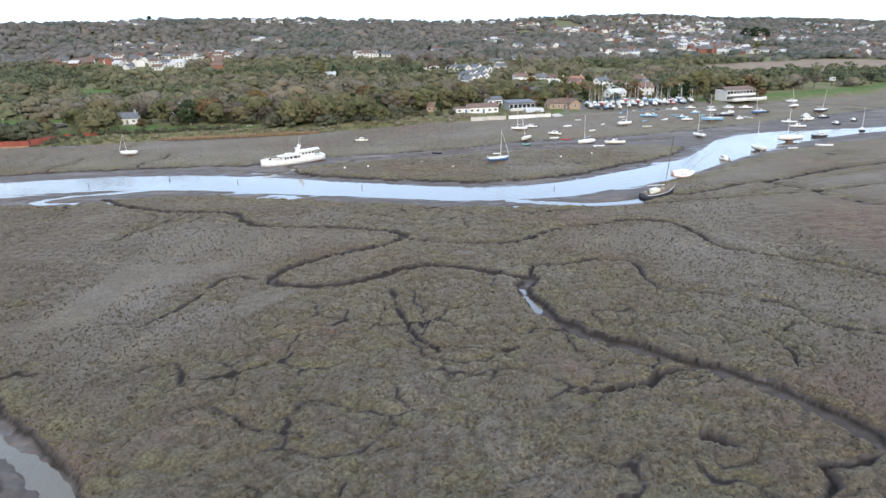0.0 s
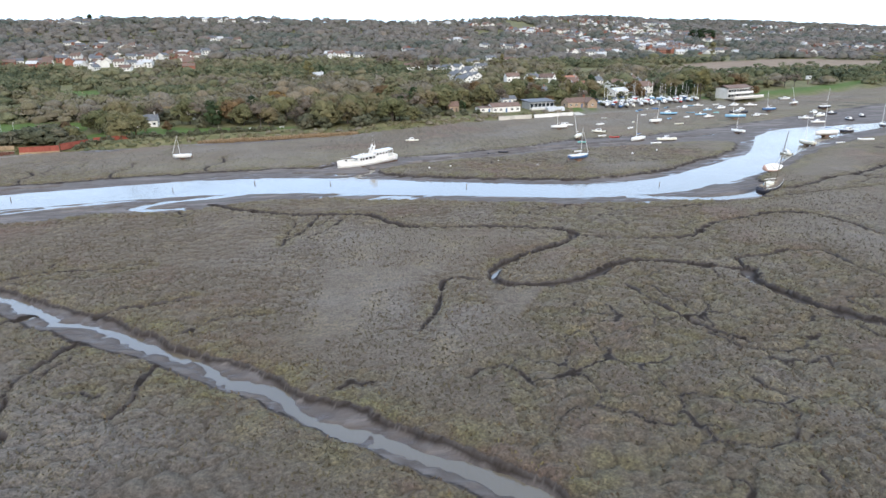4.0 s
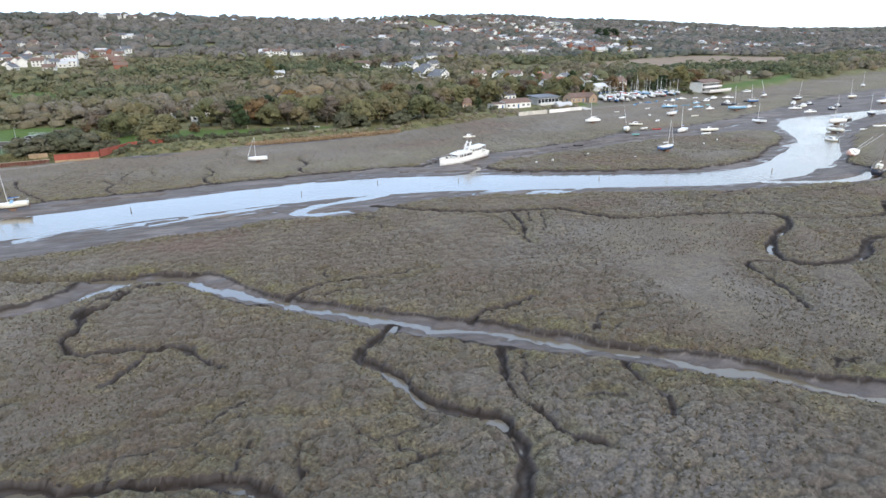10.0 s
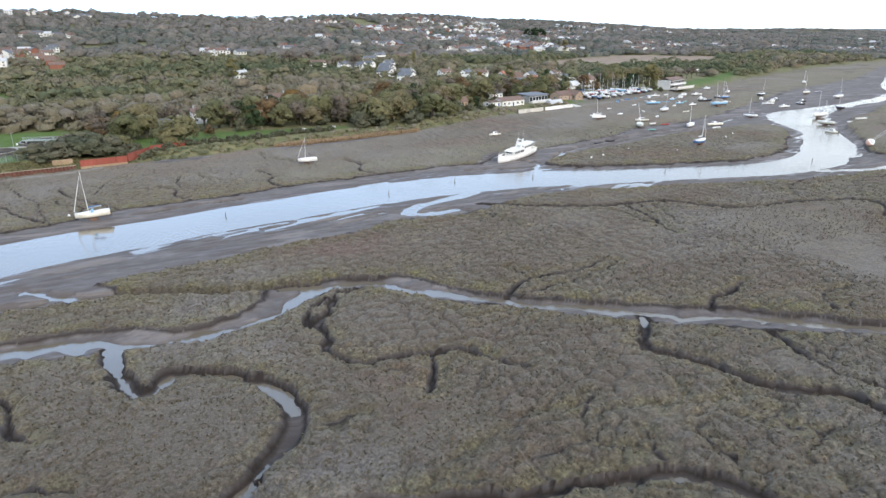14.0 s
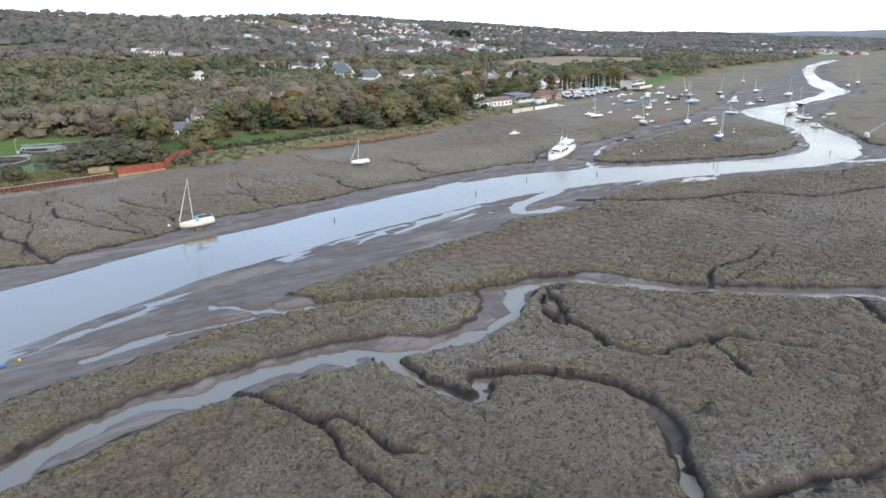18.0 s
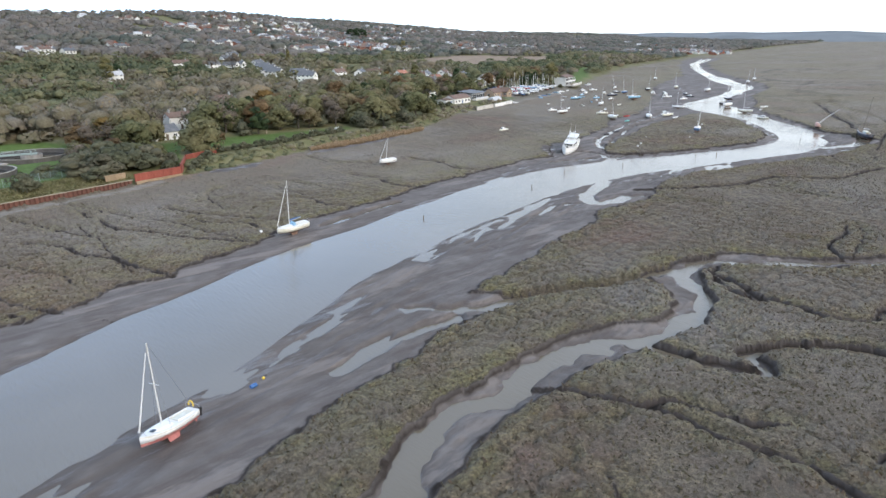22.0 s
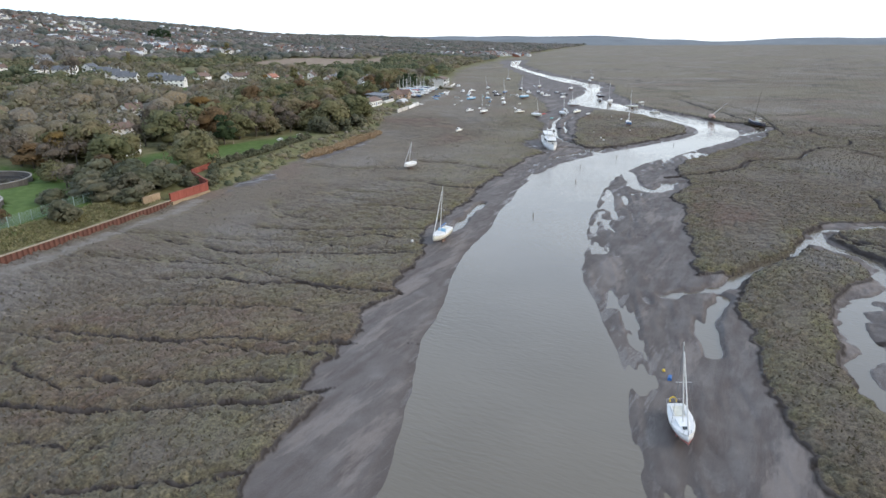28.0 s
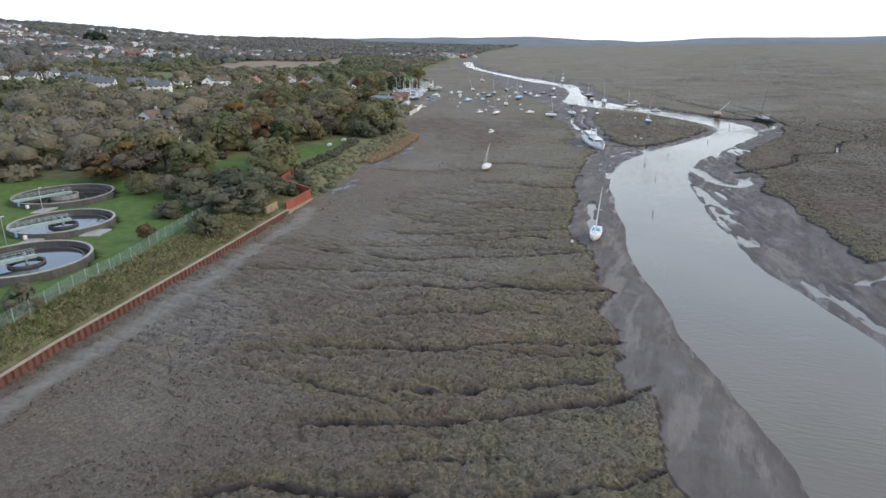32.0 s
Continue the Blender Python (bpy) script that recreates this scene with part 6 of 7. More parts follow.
def house(x, y, w, d, h, roof_h, turn, wall, roof, label, chimneys=1, windows=True, storeys=1, door=True, name="house", group="", z=None, wing=None, simple=False, clear=True):
    """A gabled house: its long side w along its own x, its front towards -y."""
    gz = ground_z(x, y) if z is None else z
    t = thing(name, pose(x, y, gz, 0, 0, turn), label, "house", group)
    FOOTPRINTS.extend([(x, y, max(w, d) * .62 + 2.0)] + ([(x + 1.5, y - 11, max(w, d) * .5 + 1.0), (x + 2.5, y - 21, 6.0)] if clear else [(x - 1, y - 8, 5.0)]))
    if group in ("estate houses", "village houses"):
        FOOTPRINTS.extend((x - .51 * r, y - .86 * r, 6.0) for r in (13, 24))
    parts_at = [(0, 0, 0, w, d, h, roof_h)]
    if wing:
        parts_at.append(wing)
    for ox, oy, ot, ww, dd, hh, rr in parts_at:
        mm = pose(ox, oy, 0, 0, 0, ot)
        prof = [(-dd / 2, -.6), (-dd / 2, hh), (0, hh + rr), (dd / 2, hh), (dd / 2, -.6)]
        o = part("wall", shape(loft, [[(sx * ww / 2, a, b) for a, b in prof] for sx in (-1, 1)]), wall, t)
        o.matrix_basis = mm
        e = .35
        k = rr / (dd / 2)
        up = [(-dd / 2 - e, hh - k * e), (0, hh + rr), (dd / 2 + e, hh - k * e)]
        prof = [(a, b + .22) for a, b in up] + [(a, b + .03) for a, b in up[::-1]]
        o = part("roof", shape(loft, [[(sx * (ww / 2 + e), a, b) for a, b in prof] for sx in (-1, 1)]), roof, t)
        o.matrix_basis = mm
        if windows:
            n = max(1, round(ww / 3.2))
            for st in range(storeys):
                zc = 1.45 + st * 2.6
                for j in range(n):
                    for side in (-1, 1):
                        wx = (j + .5) * ww / n - ww / 2
                        if door and st == 0 and side == -1 and j == n // 2:
                            o = part("door", shape(box, wx, side * (dd / 2 + .03), 1.0, .95, .1, 2.05), GRP_BLUE if x > 0 else TIMBER, t)
                            o.matrix_basis = mm
                            continue
                        fr = part("window", shape(box, wx, side * (dd / 2 + .02), zc, 1.5, .1, 1.15), PVC, t)
                        fr.matrix_basis = mm
                        if not simple:
                            part("pane", shape(box, wx - .35, side * (dd / 2 + .065), zc, .62, .03, .98), GLASS, fr)
                            part("pane", shape(box, wx + .35, side * (dd / 2 + .065), zc, .62, .03, .98), GLASS, fr)
                        else:
                            part("pane", shape(box, wx, side * (dd / 2 + .065), zc, 1.3, .03, .98), GLASS, fr)
            for side in (-1, 1):
                fr = part("window", shape(box, side * (ww / 2 + .02), 0, 1.45 + (storeys - 1) * 2.6, .1, 1.4, 1.15), PVC, t)
                fr.matrix_basis = mm
                part("pane", shape(box, side * (ww / 2 + .065), 0, 1.45 + (storeys - 1) * 2.6, .03, 1.2, .98), GLASS, fr)
    for c in range(chimneys):
        cx = w * (.36 if c == 0 else -.36)
        bm = bmesh.new()
        box(bm, cx, 0, h + roof_h + .25, .7, .9, 1.5)
        box(bm, cx, 0, h + roof_h + 1.05, .85, 1.05, .14)
        for yy in (-.22, .22):
            rod(bm, (cx, yy, h + roof_h + 1.1), (cx, yy, h + roof_h + 1.5), .13)
        part("chimney", bm, BRICK_RED if wall is not RENDER_WHITE else RENDER_GREY, t)
    return t


# the waterside cottages among the oaks
FOOTPRINTS.append((-148, 311, 6))
house(-151.5, 323.5, 9, 6.5, 2.9, 2.4, 8, RENDER_WHITE, ROOF_SLATE, "white rendered cottage with a slate roof among oak trees", 1, clear=False)
house(-137.5, 344.5, 9.5, 6, 4.8, 1.6, 6, RENDER_WHITE, ROOF_BROWN, "white rendered cottage with a dark tiled roof beside the lawn", 2, storeys=1, clear=False)
t = thing("gazebo", place(-130, 342, 10), "blue canvas gazebo beside the cottage", "gazebo")
for sx in (-1.5, 1.5):
    for sy in (-1.5, 1.5):
        part("leg", shape(rod, (sx, sy, 0), (sx, sy, 2.2), .05), GRP_WHITE, t)
part("canopy", shape(loft, [[(-1.8, -1.8, 2.15), (1.8, -1.8, 2.15), (1.8, 1.8, 2.15), (-1.8, 1.8, 2.15)], [(-.1, -.1, 3.0), (.1, -.1, 3.0), (.1, .1, 3.0), (-.1, .1, 3.0)]]), BLUE_PLASTIC, t)
house(-66, 376, 8.5, 6, 3.2, 2.6, 10, BRICK_TAN, ROOF_SLATE, "small stone house with a blue-grey slate roof in the trees", 2)
house(-59, 354, 9, 7, 3.4, 3.4, -25, RENDER_WHITE, ROOF_SLATE, "white gabled house with a slate roof behind the trees", 1, storeys=1)
t = thing("caravan", place(-51, 364, 5), "white touring caravan on grass", "caravan")
part("body", shape(box, 0, 0, 1.55, 5.0, 2.2, 2.1, bevel=.25), GRP_WHITE, t)
for side in (-1, 1):
    for k in (-1.3, .6):
        part("window", shape(box, k, side * 1.1, 1.9, 1.2, .06, .6), GLASS, t)
    part("wheel", shape(rod, (0, side * .95, .32), (0, side * 1.1, .32), .32, sides=12), RUBBER, t)
part("drawbar", shape(box, 3.0, 0, .45, 1.2, .12, .1), RUBBER, t)
FOOTPRINTS.append((-51, 364, 5))


def van(x, y, turn, paint, label):
    t = thing("van", place(x, y, turn), label, "van")
    part("body", shape(loft, [[(-2.4, w, .5), (-2.4, w, 2.2), (-2.4, -w, 2.2), (-2.4, -w, .5)] if k == 0 else [(1.3, w, .5), (1.1, w * .92, 2.2), (1.1, -w * .92, 2.2), (1.3, -w, .5)] if k == 1 else [(2.4, w * .95, .5), (2.3, w * .9, 1.15), (2.3, -w * .9, 1.15), (2.4, -w * .95, .5)] for k, w in enumerate((.95, .97, .95))]), paint, t)
    part("windscreen", shape(box, 1.75, 0, 1.72, .08, 1.5, .75, pose(0, 0, 0, 0, 0, 0)), GLASS, t)
    for side in (-1, 1):
        part("side_window", shape(box, .7, side * .95, 1.65, .9, .06, .5), GLASS, t)
        for wx in (-1.5, 1.5):
            part("wheel", shape(rod, (wx, side * .8, .35), (wx, side * 1.0, .35), .35, sides=12), RUBBER, t)
    return t


van(-71, 338, 5, GRP_WHITE, "white van parked behind the shore bushes")
house(-4, 355, 5.5, 4.5, 3.0, 2.0, 12, BRICK_TAN, ROOF_BROWN, "small brown hut in the shore bushes", 0)

# the waterfront bungalows and their quay
house(23, 351, 16, 8, 2.9, 1.7, 12, RENDER_WHITE, ROOF_BROWN, "long white waterfront bungalow with a brown tiled roof", 0, wing=(-11, 1, 0, 7, 7, 2.6, .5))
t = thing("glazed_house", place(44, 360, 15), "grey flat-roofed waterfront house with a glazed front", "house")
part("wall", shape(box, 0, 0, 1.6, 15, 9, 4.4, bevel=.05), RENDER_GREY, t)
part("roof", shape(loft, [[(sx * 8.2, -5.6, 3.9), (sx * 8.2, -5.6, 4.15), (sx * 8.2, 5.2, 5.1), (sx * 8.2, 5.2, 4.8)] for sx in (-1, 1)]), ROOF_SLATE, t)
for k in range(6):
    fr = part("window", shape(box, -6.2 + k * 2.45, -4.55, 2.1, 2.2, .12, 2.5), PVC, t)
    part("pane", shape(box, -6.2 + k * 2.45, -4.63, 2.1, 1.95, .04, 2.25), GLASS, fr)
part("balustrade", shape(box, 0, -7.2, 1.1, 15, .08, 1.0), ROOF_PALE, t)
part("terrace", shape(box, 0, -6.0, .3, 15.5, 3.2, .7), CONCRETE_PALE, t)
FOOTPRINTS.append((44, 360, 12))
house(66, 362, 14, 7.5, 2.8, 2.2, 14, BRICK_TAN, ROOF_BROWN, "low bungalow with brown tiles and a brick gable", 1, wing=(6.5, -2.5, 90, 9, 6, 2.8, 2.2))
house(58, 414, 11, 7.5, 4.4, 2.4, 20, BRICK_RED, ROOF_SLATE, "red brick house behind the waterfront", 1, storeys=2)
house(95, 470, 12, 8.5, 4.0, 4.2, -30, RENDER_WHITE, ROOF_BROWN, "tall white gabled house with a brown roof", 1, storeys=2)
house(32, 385, 9, 6, 2.8, 1.6, 20, RENDER_WHITE, ROOF_SLATE, "white bungalow with blue-grey roof behind the waterfront", 0)
house(6, 395, 10, 6.5, 2.8, 2.0, 8, BRICK_TAN, ROOF_BROWN, "brown-roofed bungalow in a garden", 1)
house(112, 420, 13, 7, 2.8, 2.0, 30, RENDER_WHITE, ROOF_PALE, "white bungalow behind the boatyard", 0)
house(132, 432, 14, 9, 4.6, 3.0, 20, RENDER_WHITE, ROOF_BROWN, "large dark-roofed house behind the boatyard", 1, storeys=2)
for pts, hh, lab in (([(16, 328.2), (34, 333)], 1.9, "pale rendered quay wall"), ([(35.5, 333.2), (58, 340.5)], 1.8, "white rendered quay wall")):
    wall_run("quay_wall", pts, hh, .5, RENDER_WHITE if "white" in lab else CONCRETE_PALE, lab + " at the edge of the marsh", .1)
t = thing("slipway", pose(62, 341.5, .3, 6, 0, 12), "grey concrete slipway running down to the marsh", "slipway")
part("ramp", shape(box, 0, 0, 0, 5, 17, .5), CONCRETE_PALE, t)
t = thing("boat_shelter", place(50, 347, 14), "pale curved polytunnel beside the quay", "shelter")
part("cover", shape(loft, [[(sx * 5, 2.2 * math.cos(math.pi * k / 8), 2.1 * math.sin(math.pi * k / 8)) for k in range(9)] for sx in (-1, 1)]), ROOF_PALE, t)

# the sailing club
t = thing("clubhouse", place(175, 392, 22), "two-storey white clubhouse with glazed front and terraces", "clubhouse")
part("wall", shape(box, 0, 0, 2.9, 20, 9, 6.6, bevel=.05), RENDER_WHITE, t)
part("roof", shape(loft, [[(sx * 11, -5.6, 6.0), (sx * 10, 0, 7.5), (sx * 11, 5.4, 6.0), (sx * 11, 5.4, 6.25), (sx * 10, 0, 7.75), (sx * 11, -5.6, 6.25)] for sx in (-1, 1)]), ROOF_BROWN, t)
for st in range(2):
    for k in range(8):
        fr = part("window", shape(box, -8.6 + k * 2.45, -4.56, 1.6 + st * 2.9, 2.2, .12, 1.7), PVC, t)
        part("pane", shape(box, -8.6 + k * 2.45, -4.64, 1.6 + st * 2.9, 2.0, .04, 1.5), GLASS, fr)
part("balcony", shape(box, 0, -5.7, 2.95, 20, 2.4, .22), GRP_WHITE, t)
part("balcony_rail", shape(box, 0, -6.85, 3.5, 20, .08, .9), PVC, t)
part("terrace", shape(box, 2, -7.6, .4, 26, 6.2, .9), CONCRETE_PALE, t)
for k in range(14):
    part("terrace_panel", shape(box, -10.1 + k * 1.86, -10.65, 1.25, 1.7, .16, 1.0), GRP_WHITE, t)
for k in range(10):
    part("balcony_post", shape(rod, (-9.6 + k * 2.13, -6.7, .4), (-9.6 + k * 2.13, -6.7, 6.0), .07), GRP_WHITE, t)
for k in range(5):
    part("picnic_table", shape(box, -7 + k * 3.6, -8.4, 1.2, 1.6, 1.3, .7, bevel=.1), TIMBER_PALE, t)
FOOTPRINTS.extend([(175, 392, 16), (180, 378, 12)])
house(266, 500, 13, 6, 2.8, 1.8, 25, RENDER_WHITE, ROOF_SLATE, "white cottage row at the wood's edge", 2)
t = thing("look_out_hut", place(285, 480, 20), "small white hut on a post above the bank", "hut")
part("cabin", shape(box, 0, 0, 5.0, 3.2, 2.6, 2.4, bevel=.05), GRP_WHITE, t)
part("post", shape(box, 0, 0, 1.9, .7, .7, 4.0), TIMBER, t)
part("window", shape(box, 0, -1.32, 5.2, 2.2, .06, .9), GLASS, t)

# the laid-up boats in the yard
rng = random.Random(8)
kinds = [GRP_WHITE, GRP_WHITE, GRP_WHITE, GRP_BLUE, GRP_CREAM, GRP_PALEBLUE, GRP_DEEP_RED, GRP_WHITE]
for k in range(48):
    u, v = (k % 16) / 15, k // 16
    x, y = 84 + u * 62 + rng.uniform(-1.2, 1.2), 361 + u * 20 + v * 7.4 - 2 + rng.uniform(-1, 1)
    hm, L, turn = rng.choice(kinds), rng.uniform(5.2, 8.4), rng.choice((70, 85, 100, 250, 265)) + rng.uniform(-8, 8)
    if k % 5 in (0, 1, 3) and L > 5.8:
        gz = ground_z(x, y)
        yacht(pose(x, y, gz + .25, 0, 0, turn), L, L * .33, L * 1.2, hm, None, None, DESCRIBE[hm] + " sailing yacht laid up in the boatyard", "laid-up boats", k % 2 == 0, BLUE_PLASTIC if k % 4 == 0 else None, None, 0, True)
        tr = thing("boat_cradle", pose(x, y, gz, 0, 0, turn), "steel cradle under a laid-up yacht", "cradle", "cradles")
        for s in (-.22, .22):
            part("beam", shape(box, s * L, 0, .13, .15, L * .3, .26), RUBBER, tr)
    else:
        motor_boat(pose(x, y, ground_z(x, y) + .02, 0, 0, turn), L, L * .36, hm, DESCRIBE[hm] + " motor boat laid up in the boatyard", .45, "laid-up boats")
for k in range(9):
    x, y = 96 + k * 5.2 + rng.uniform(-1, 1), 352.5 + k * 2.2 + rng.uniform(-3, 2)
    hm = rng.choice((GRP_DEEP_RED, GRP_WHITE, GRP_PALEBLUE, GRP_BLUE, GRP_WHITE))
    dinghy(pose(x, y, ground_z(x, y), 0, 0, rng.uniform(0, 360)), rng.uniform(3, 4.4), 1.5, hm, DESCRIBE[hm] + " dinghy pulled up on the foreshore", "foreshore dinghies", k % 3 == 0)
for k in range(8):
    x, y = 84 + k * 6 + rng.uniform(-1, 1), 392 + k * 2.4
    paint = rng.choice((GRP_WHITE, GRP_DARK, SPAR_GREY, GRP_DEEP_RED, GRP_BLUE))
    t = thing("parked_car", pose(x, y, ground_z(x, y) + .02, 0, 0, rng.choice((100, 285))), "parked car behind the boatyard", "car", "parked cars")
    part("body", shape(loft, [[(a, w, .3), (a, w, b), (a, -w, b), (a, -w, .3)] for a, w, b in ((-2.1, .8, .8), (-1.9, .86, .9), (1.9, .86, .85), (2.1, .75, .65))]), paint, t)
    part("cabin", shape(loft, [[(-1.7, .8, .88), (1.0, .8, .88), (1.0, -.8, .88), (-1.7, -.8, .88)], [(-1.2, .66, 1.42), (.35, .66, 1.42), (.35, -.66, 1.42), (-1.2, -.66, 1.42)]]), GLASS, t)
    for sx in (-1.3, 1.3):
        for sy in (-.8, .8):
            part("wheel", shape(rod, (sx, sy - .1, .3), (sx, sy + .1, .3), .3, sides=10), RUBBER, t)

# the estate of white gables, and the houses scattered behind
for k, (x, y) in enumerate(((24, 511), (30, 527), (36, 543), (24, 560), (30, 577), (40, 600), (45, 618), (26, 640), (38, 652))):
    house(x, y, 13, 7.5, 4.4, 2.6, -58, RENDER_WHITE, ROOF_SLATE, "white rendered house with grey roof in an estate row", 1, storeys=2, group="estate houses", simple=True, door=False)
for x, y, turn, w, roof in ((66, 533, 10, 11, ROOF_BROWN), (80, 522, 35, 11, ROOF_SLATE), (-6, 672, 5, 15, ROOF_BROWN), (14, 650, 12, 11, ROOF_SLATE), (-91, 572, 0, 9, ROOF_PALE), (62, 660, 20, 11, ROOF_SLATE),
                            (92, 520, -40, 12, ROOF_BROWN), (100, 455, 15, 12, ROOF_RED), (84, 440, 20, 10, ROOF_SLATE), (125, 462, 25, 12, ROOF_BROWN), (142, 470, 10, 11, ROOF_SLATE), (64, 727, 5, 14, ROOF_SLATE),
                            (93, 778, 10, 12, ROOF_SLATE), (110, 750, -10, 12, ROOF_BROWN), (150, 500, 30, 12, ROOF_BROWN), (-95, 395, 10, 10, ROOF_BROWN), (120, 488, 30, 10, ROOF_SLATE), (104, 500, 12, 10, ROOF_RED)):
    house(x, y, w, 7.5, 4.2, 2.6, turn, RENDER_WHITE, roof, "white rendered house among autumn trees", 1, storeys=2, group="village houses", simple=True, door=False)
for x, y in ((-250, 769), (-234, 728), (-246, 803), (-228, 700), (-240, 748)):
    house(x, y, 12, 7.5, 3.2, 2.4, 12, BRICK_RED if y < 760 else RENDER_WHITE, ROOF_BROWN, ("red brick" if y < 760 else "white") + " terrace with a brown roof on the hillside", 2, windows=False, group="hillside terraces")

# the hillside villages: middle, half sizes, count
VILLAGES = [(-370, 752, 52, 42, 14), (-320, 785, 50, 26, 14), (-292, 705, 34, 26, 9), (-270, 830, 36, 32, 9), (-372, 938, 62, 8, 7), (-265, 1045, 40, 10, 4), (-440, 990, 30, 20, 3), (-260, 1310, 90, 22, 9),
            (-560, 1230, 80, 22, 6), (-80, 812, 30, 22, 6), (4, 866, 14, 10, 3), (195, 1400, 40, 12, 3), (140, 940, 44, 26, 9), (285, 1285, 80, 60, 22), (310, 1100, 40, 42, 9), (250, 870, 42, 30, 8),
            (400, 1080, 60, 110, 34), (380, 930, 60, 40, 16), (520, 1330, 120, 80, 30), (590, 1180, 60, 60, 10), (770, 1370, 80, 40, 10), (440, 905, 30, 12, 4), (1180, 1480, 140, 110, 14), (800, 980, 60, 40, 12),
            (545, 866, 36, 8, 4), (915, 910, 60, 20, 8), (1000, 770, 140, 46, 26), (1120, 760, 120, 50, 18), (700, 1000, 70, 50, 10), (1400, 1000, 200, 90, 22), (90, 1050, 40, 20, 4), (120, 1380, 120, 30, 7),
            (940, 1500, 140, 80, 14), (1800, 1250, 260, 110, 16), (480, 1480, 160, 60, 14)]
rng = random.Random(3)
vill = []
for cx, cy, rx, ry, count in VILLAGES:
    for k in range(round(count * (2.6 if cx > 180 else 1.3 if cy < 900 else 1.4))):
        a, r = rng.uniform(0, 2 * math.pi), math.sqrt(rng.random())
        vill.append((cx + rx * r * math.cos(a), cy + ry * r * math.sin(a), rng.uniform(-25, 35) + (90 if rng.random() < .3 else 0), rng.uniform(8, 12.5), rng.random()))
vill_z = terrain(np.array([v[0] for v in vill]), np.array([v[1] for v in vill]), False)[0]
VERTS, FACES, MATS = [], [], []
for (x, y, turn, w, pick), z in zip(vill, vill_z):
    d, h, r, m = 8.0, rng.choice((2.8, 3.2, 5.0)), 2.6, pose(x, y, float(z), 0, 0, turn)
    FOOTPRINTS.extend([(x, y, 9.5), (x * .985, y - 16, 9.5), (x * .97, y - 31, 8.0)])
    roof_pick = rng.choice((2, 2, 2, 3, 3, 3, 4))
    b0 = len(VERTS)
    VERTS += [m @ Vector(p) for sx in (-w / 2, w / 2) for p in ((sx, -d / 2, -.8), (sx, -d / 2, h), (sx, 0, h + r), (sx, d / 2, h), (sx, d / 2, -.8))]
    FACES += [tuple(b0 + k for k in f) for f in ((0, 1, 2, 3, 4), (9, 8, 7, 6, 5), (0, 5, 6, 1), (3, 8, 9, 4))]
    MATS += [0 if pick < .82 else 1] * 4
    b0 = len(VERTS)
    e, k = .4, r / (d / 2)
    VERTS += [m @ Vector((sx, a, b + u)) for sx in (-w / 2 - e, w / 2 + e) for u in (.05, .25) for a, b in ((-d / 2 - e, h - k * e), (0, h + r), (d / 2 + e, h - k * e))]
    FACES += [tuple(b0 + j for j in f) for f in ((3, 4, 10, 9), (4, 5, 11, 10), (0, 6, 7, 1), (1, 7, 8, 2), (0, 3, 9, 6), (2, 8, 11, 5), (0, 1, 4, 3), (1, 2, 5, 4), (6, 9, 10, 7), (7, 10, 11, 8))]
    MATS += [roof_pick] * 10
    for cx in ((w * .3,) if pick < .7 else ()):
        b0 = len(VERTS)
        VERTS += [m @ Vector((cx + a, b, c)) for c in (h + r - .6, h + r + 1.1) for a, b in ((-.4, -.4), (.4, -.4), (.4, .4), (-.4, .4))]
        FACES += [tuple(b0 + j for j in f) for f in ((0, 1, 5, 4), (1, 2, 6, 5), (2, 3, 7, 6), (3, 0, 4, 7), (4, 5, 6, 7))]
        MATS += [1] * 5
    for side in (-1, 1):
        for st in range(1 if h < 4 else 2):
            for j in range(3):
                wx, zc, b0 = (j - 1) * w * .3, 1.4 + 2.4 * st, len(VERTS)
                VERTS += [m @ Vector((wx + a, side * (d / 2 + .06), zc + c)) for a, c in ((-.7, -.6), (.7, -.6), (.7, .6), (-.7, .6))]
                FACES.append((b0, b0 + 1, b0 + 2, b0 + 3) if side < 0 else (b0 + 3, b0 + 2, b0 + 1, b0))
                MATS.append(5)
vill_me = bpy.data.meshes.new("hillside_houses")
vill_me.from_pydata(VERTS, [], FACES)
for mat_ in (RENDER_WHITE, BRICK_RED, ROOF_SLATE, ROOF_BROWN, ROOF_PALE, GLASS):
    vill_me.materials.append(mat_)
vill_me.polygons.foreach_set("material_index", MATS)
tagged(new("hillside_houses", vill_me), "villages of white houses scattered over the wooded hillside", "houses", kind="stuff")

# ---- trees ----
def lump_mesh(name, co, faces, normals, tints=None):
    """A mesh from corner places and faces of four or three corners; normals of zero length stay as the surface gives them."""
    me = bpy.data.meshes.new(name)
    me.vertices.add(len(co))
    me.vertices.foreach_set("co", co.astype(np.float32).ravel())
    flat_idx = np.concatenate([f.ravel() for f in faces]).astype(np.int32)
    starts, at_ = [], 0
    for f in faces:
        starts.append(at_ + np.arange(len(f)) * f.shape[1])
        at_ += f.size
    me.loops.add(len(flat_idx))
    me.loops.foreach_set("vertex_index", flat_idx)
    starts = np.concatenate(starts).astype(np.int32)
    me.polygons.add(len(starts))
    me.polygons.foreach_set("loop_start", starts)
    me.polygons.foreach_set("use_smooth", np.ones(len(starts), bool))
    me.update(calc_edges=True)
    if tints is not None:
        at = me.attributes.new("tint", "FLOAT", "POINT")
        at.data.foreach_set("value", tints.astype(np.float32))
    me.normals_split_custom_set_from_vertices(normals.tolist())
    return me


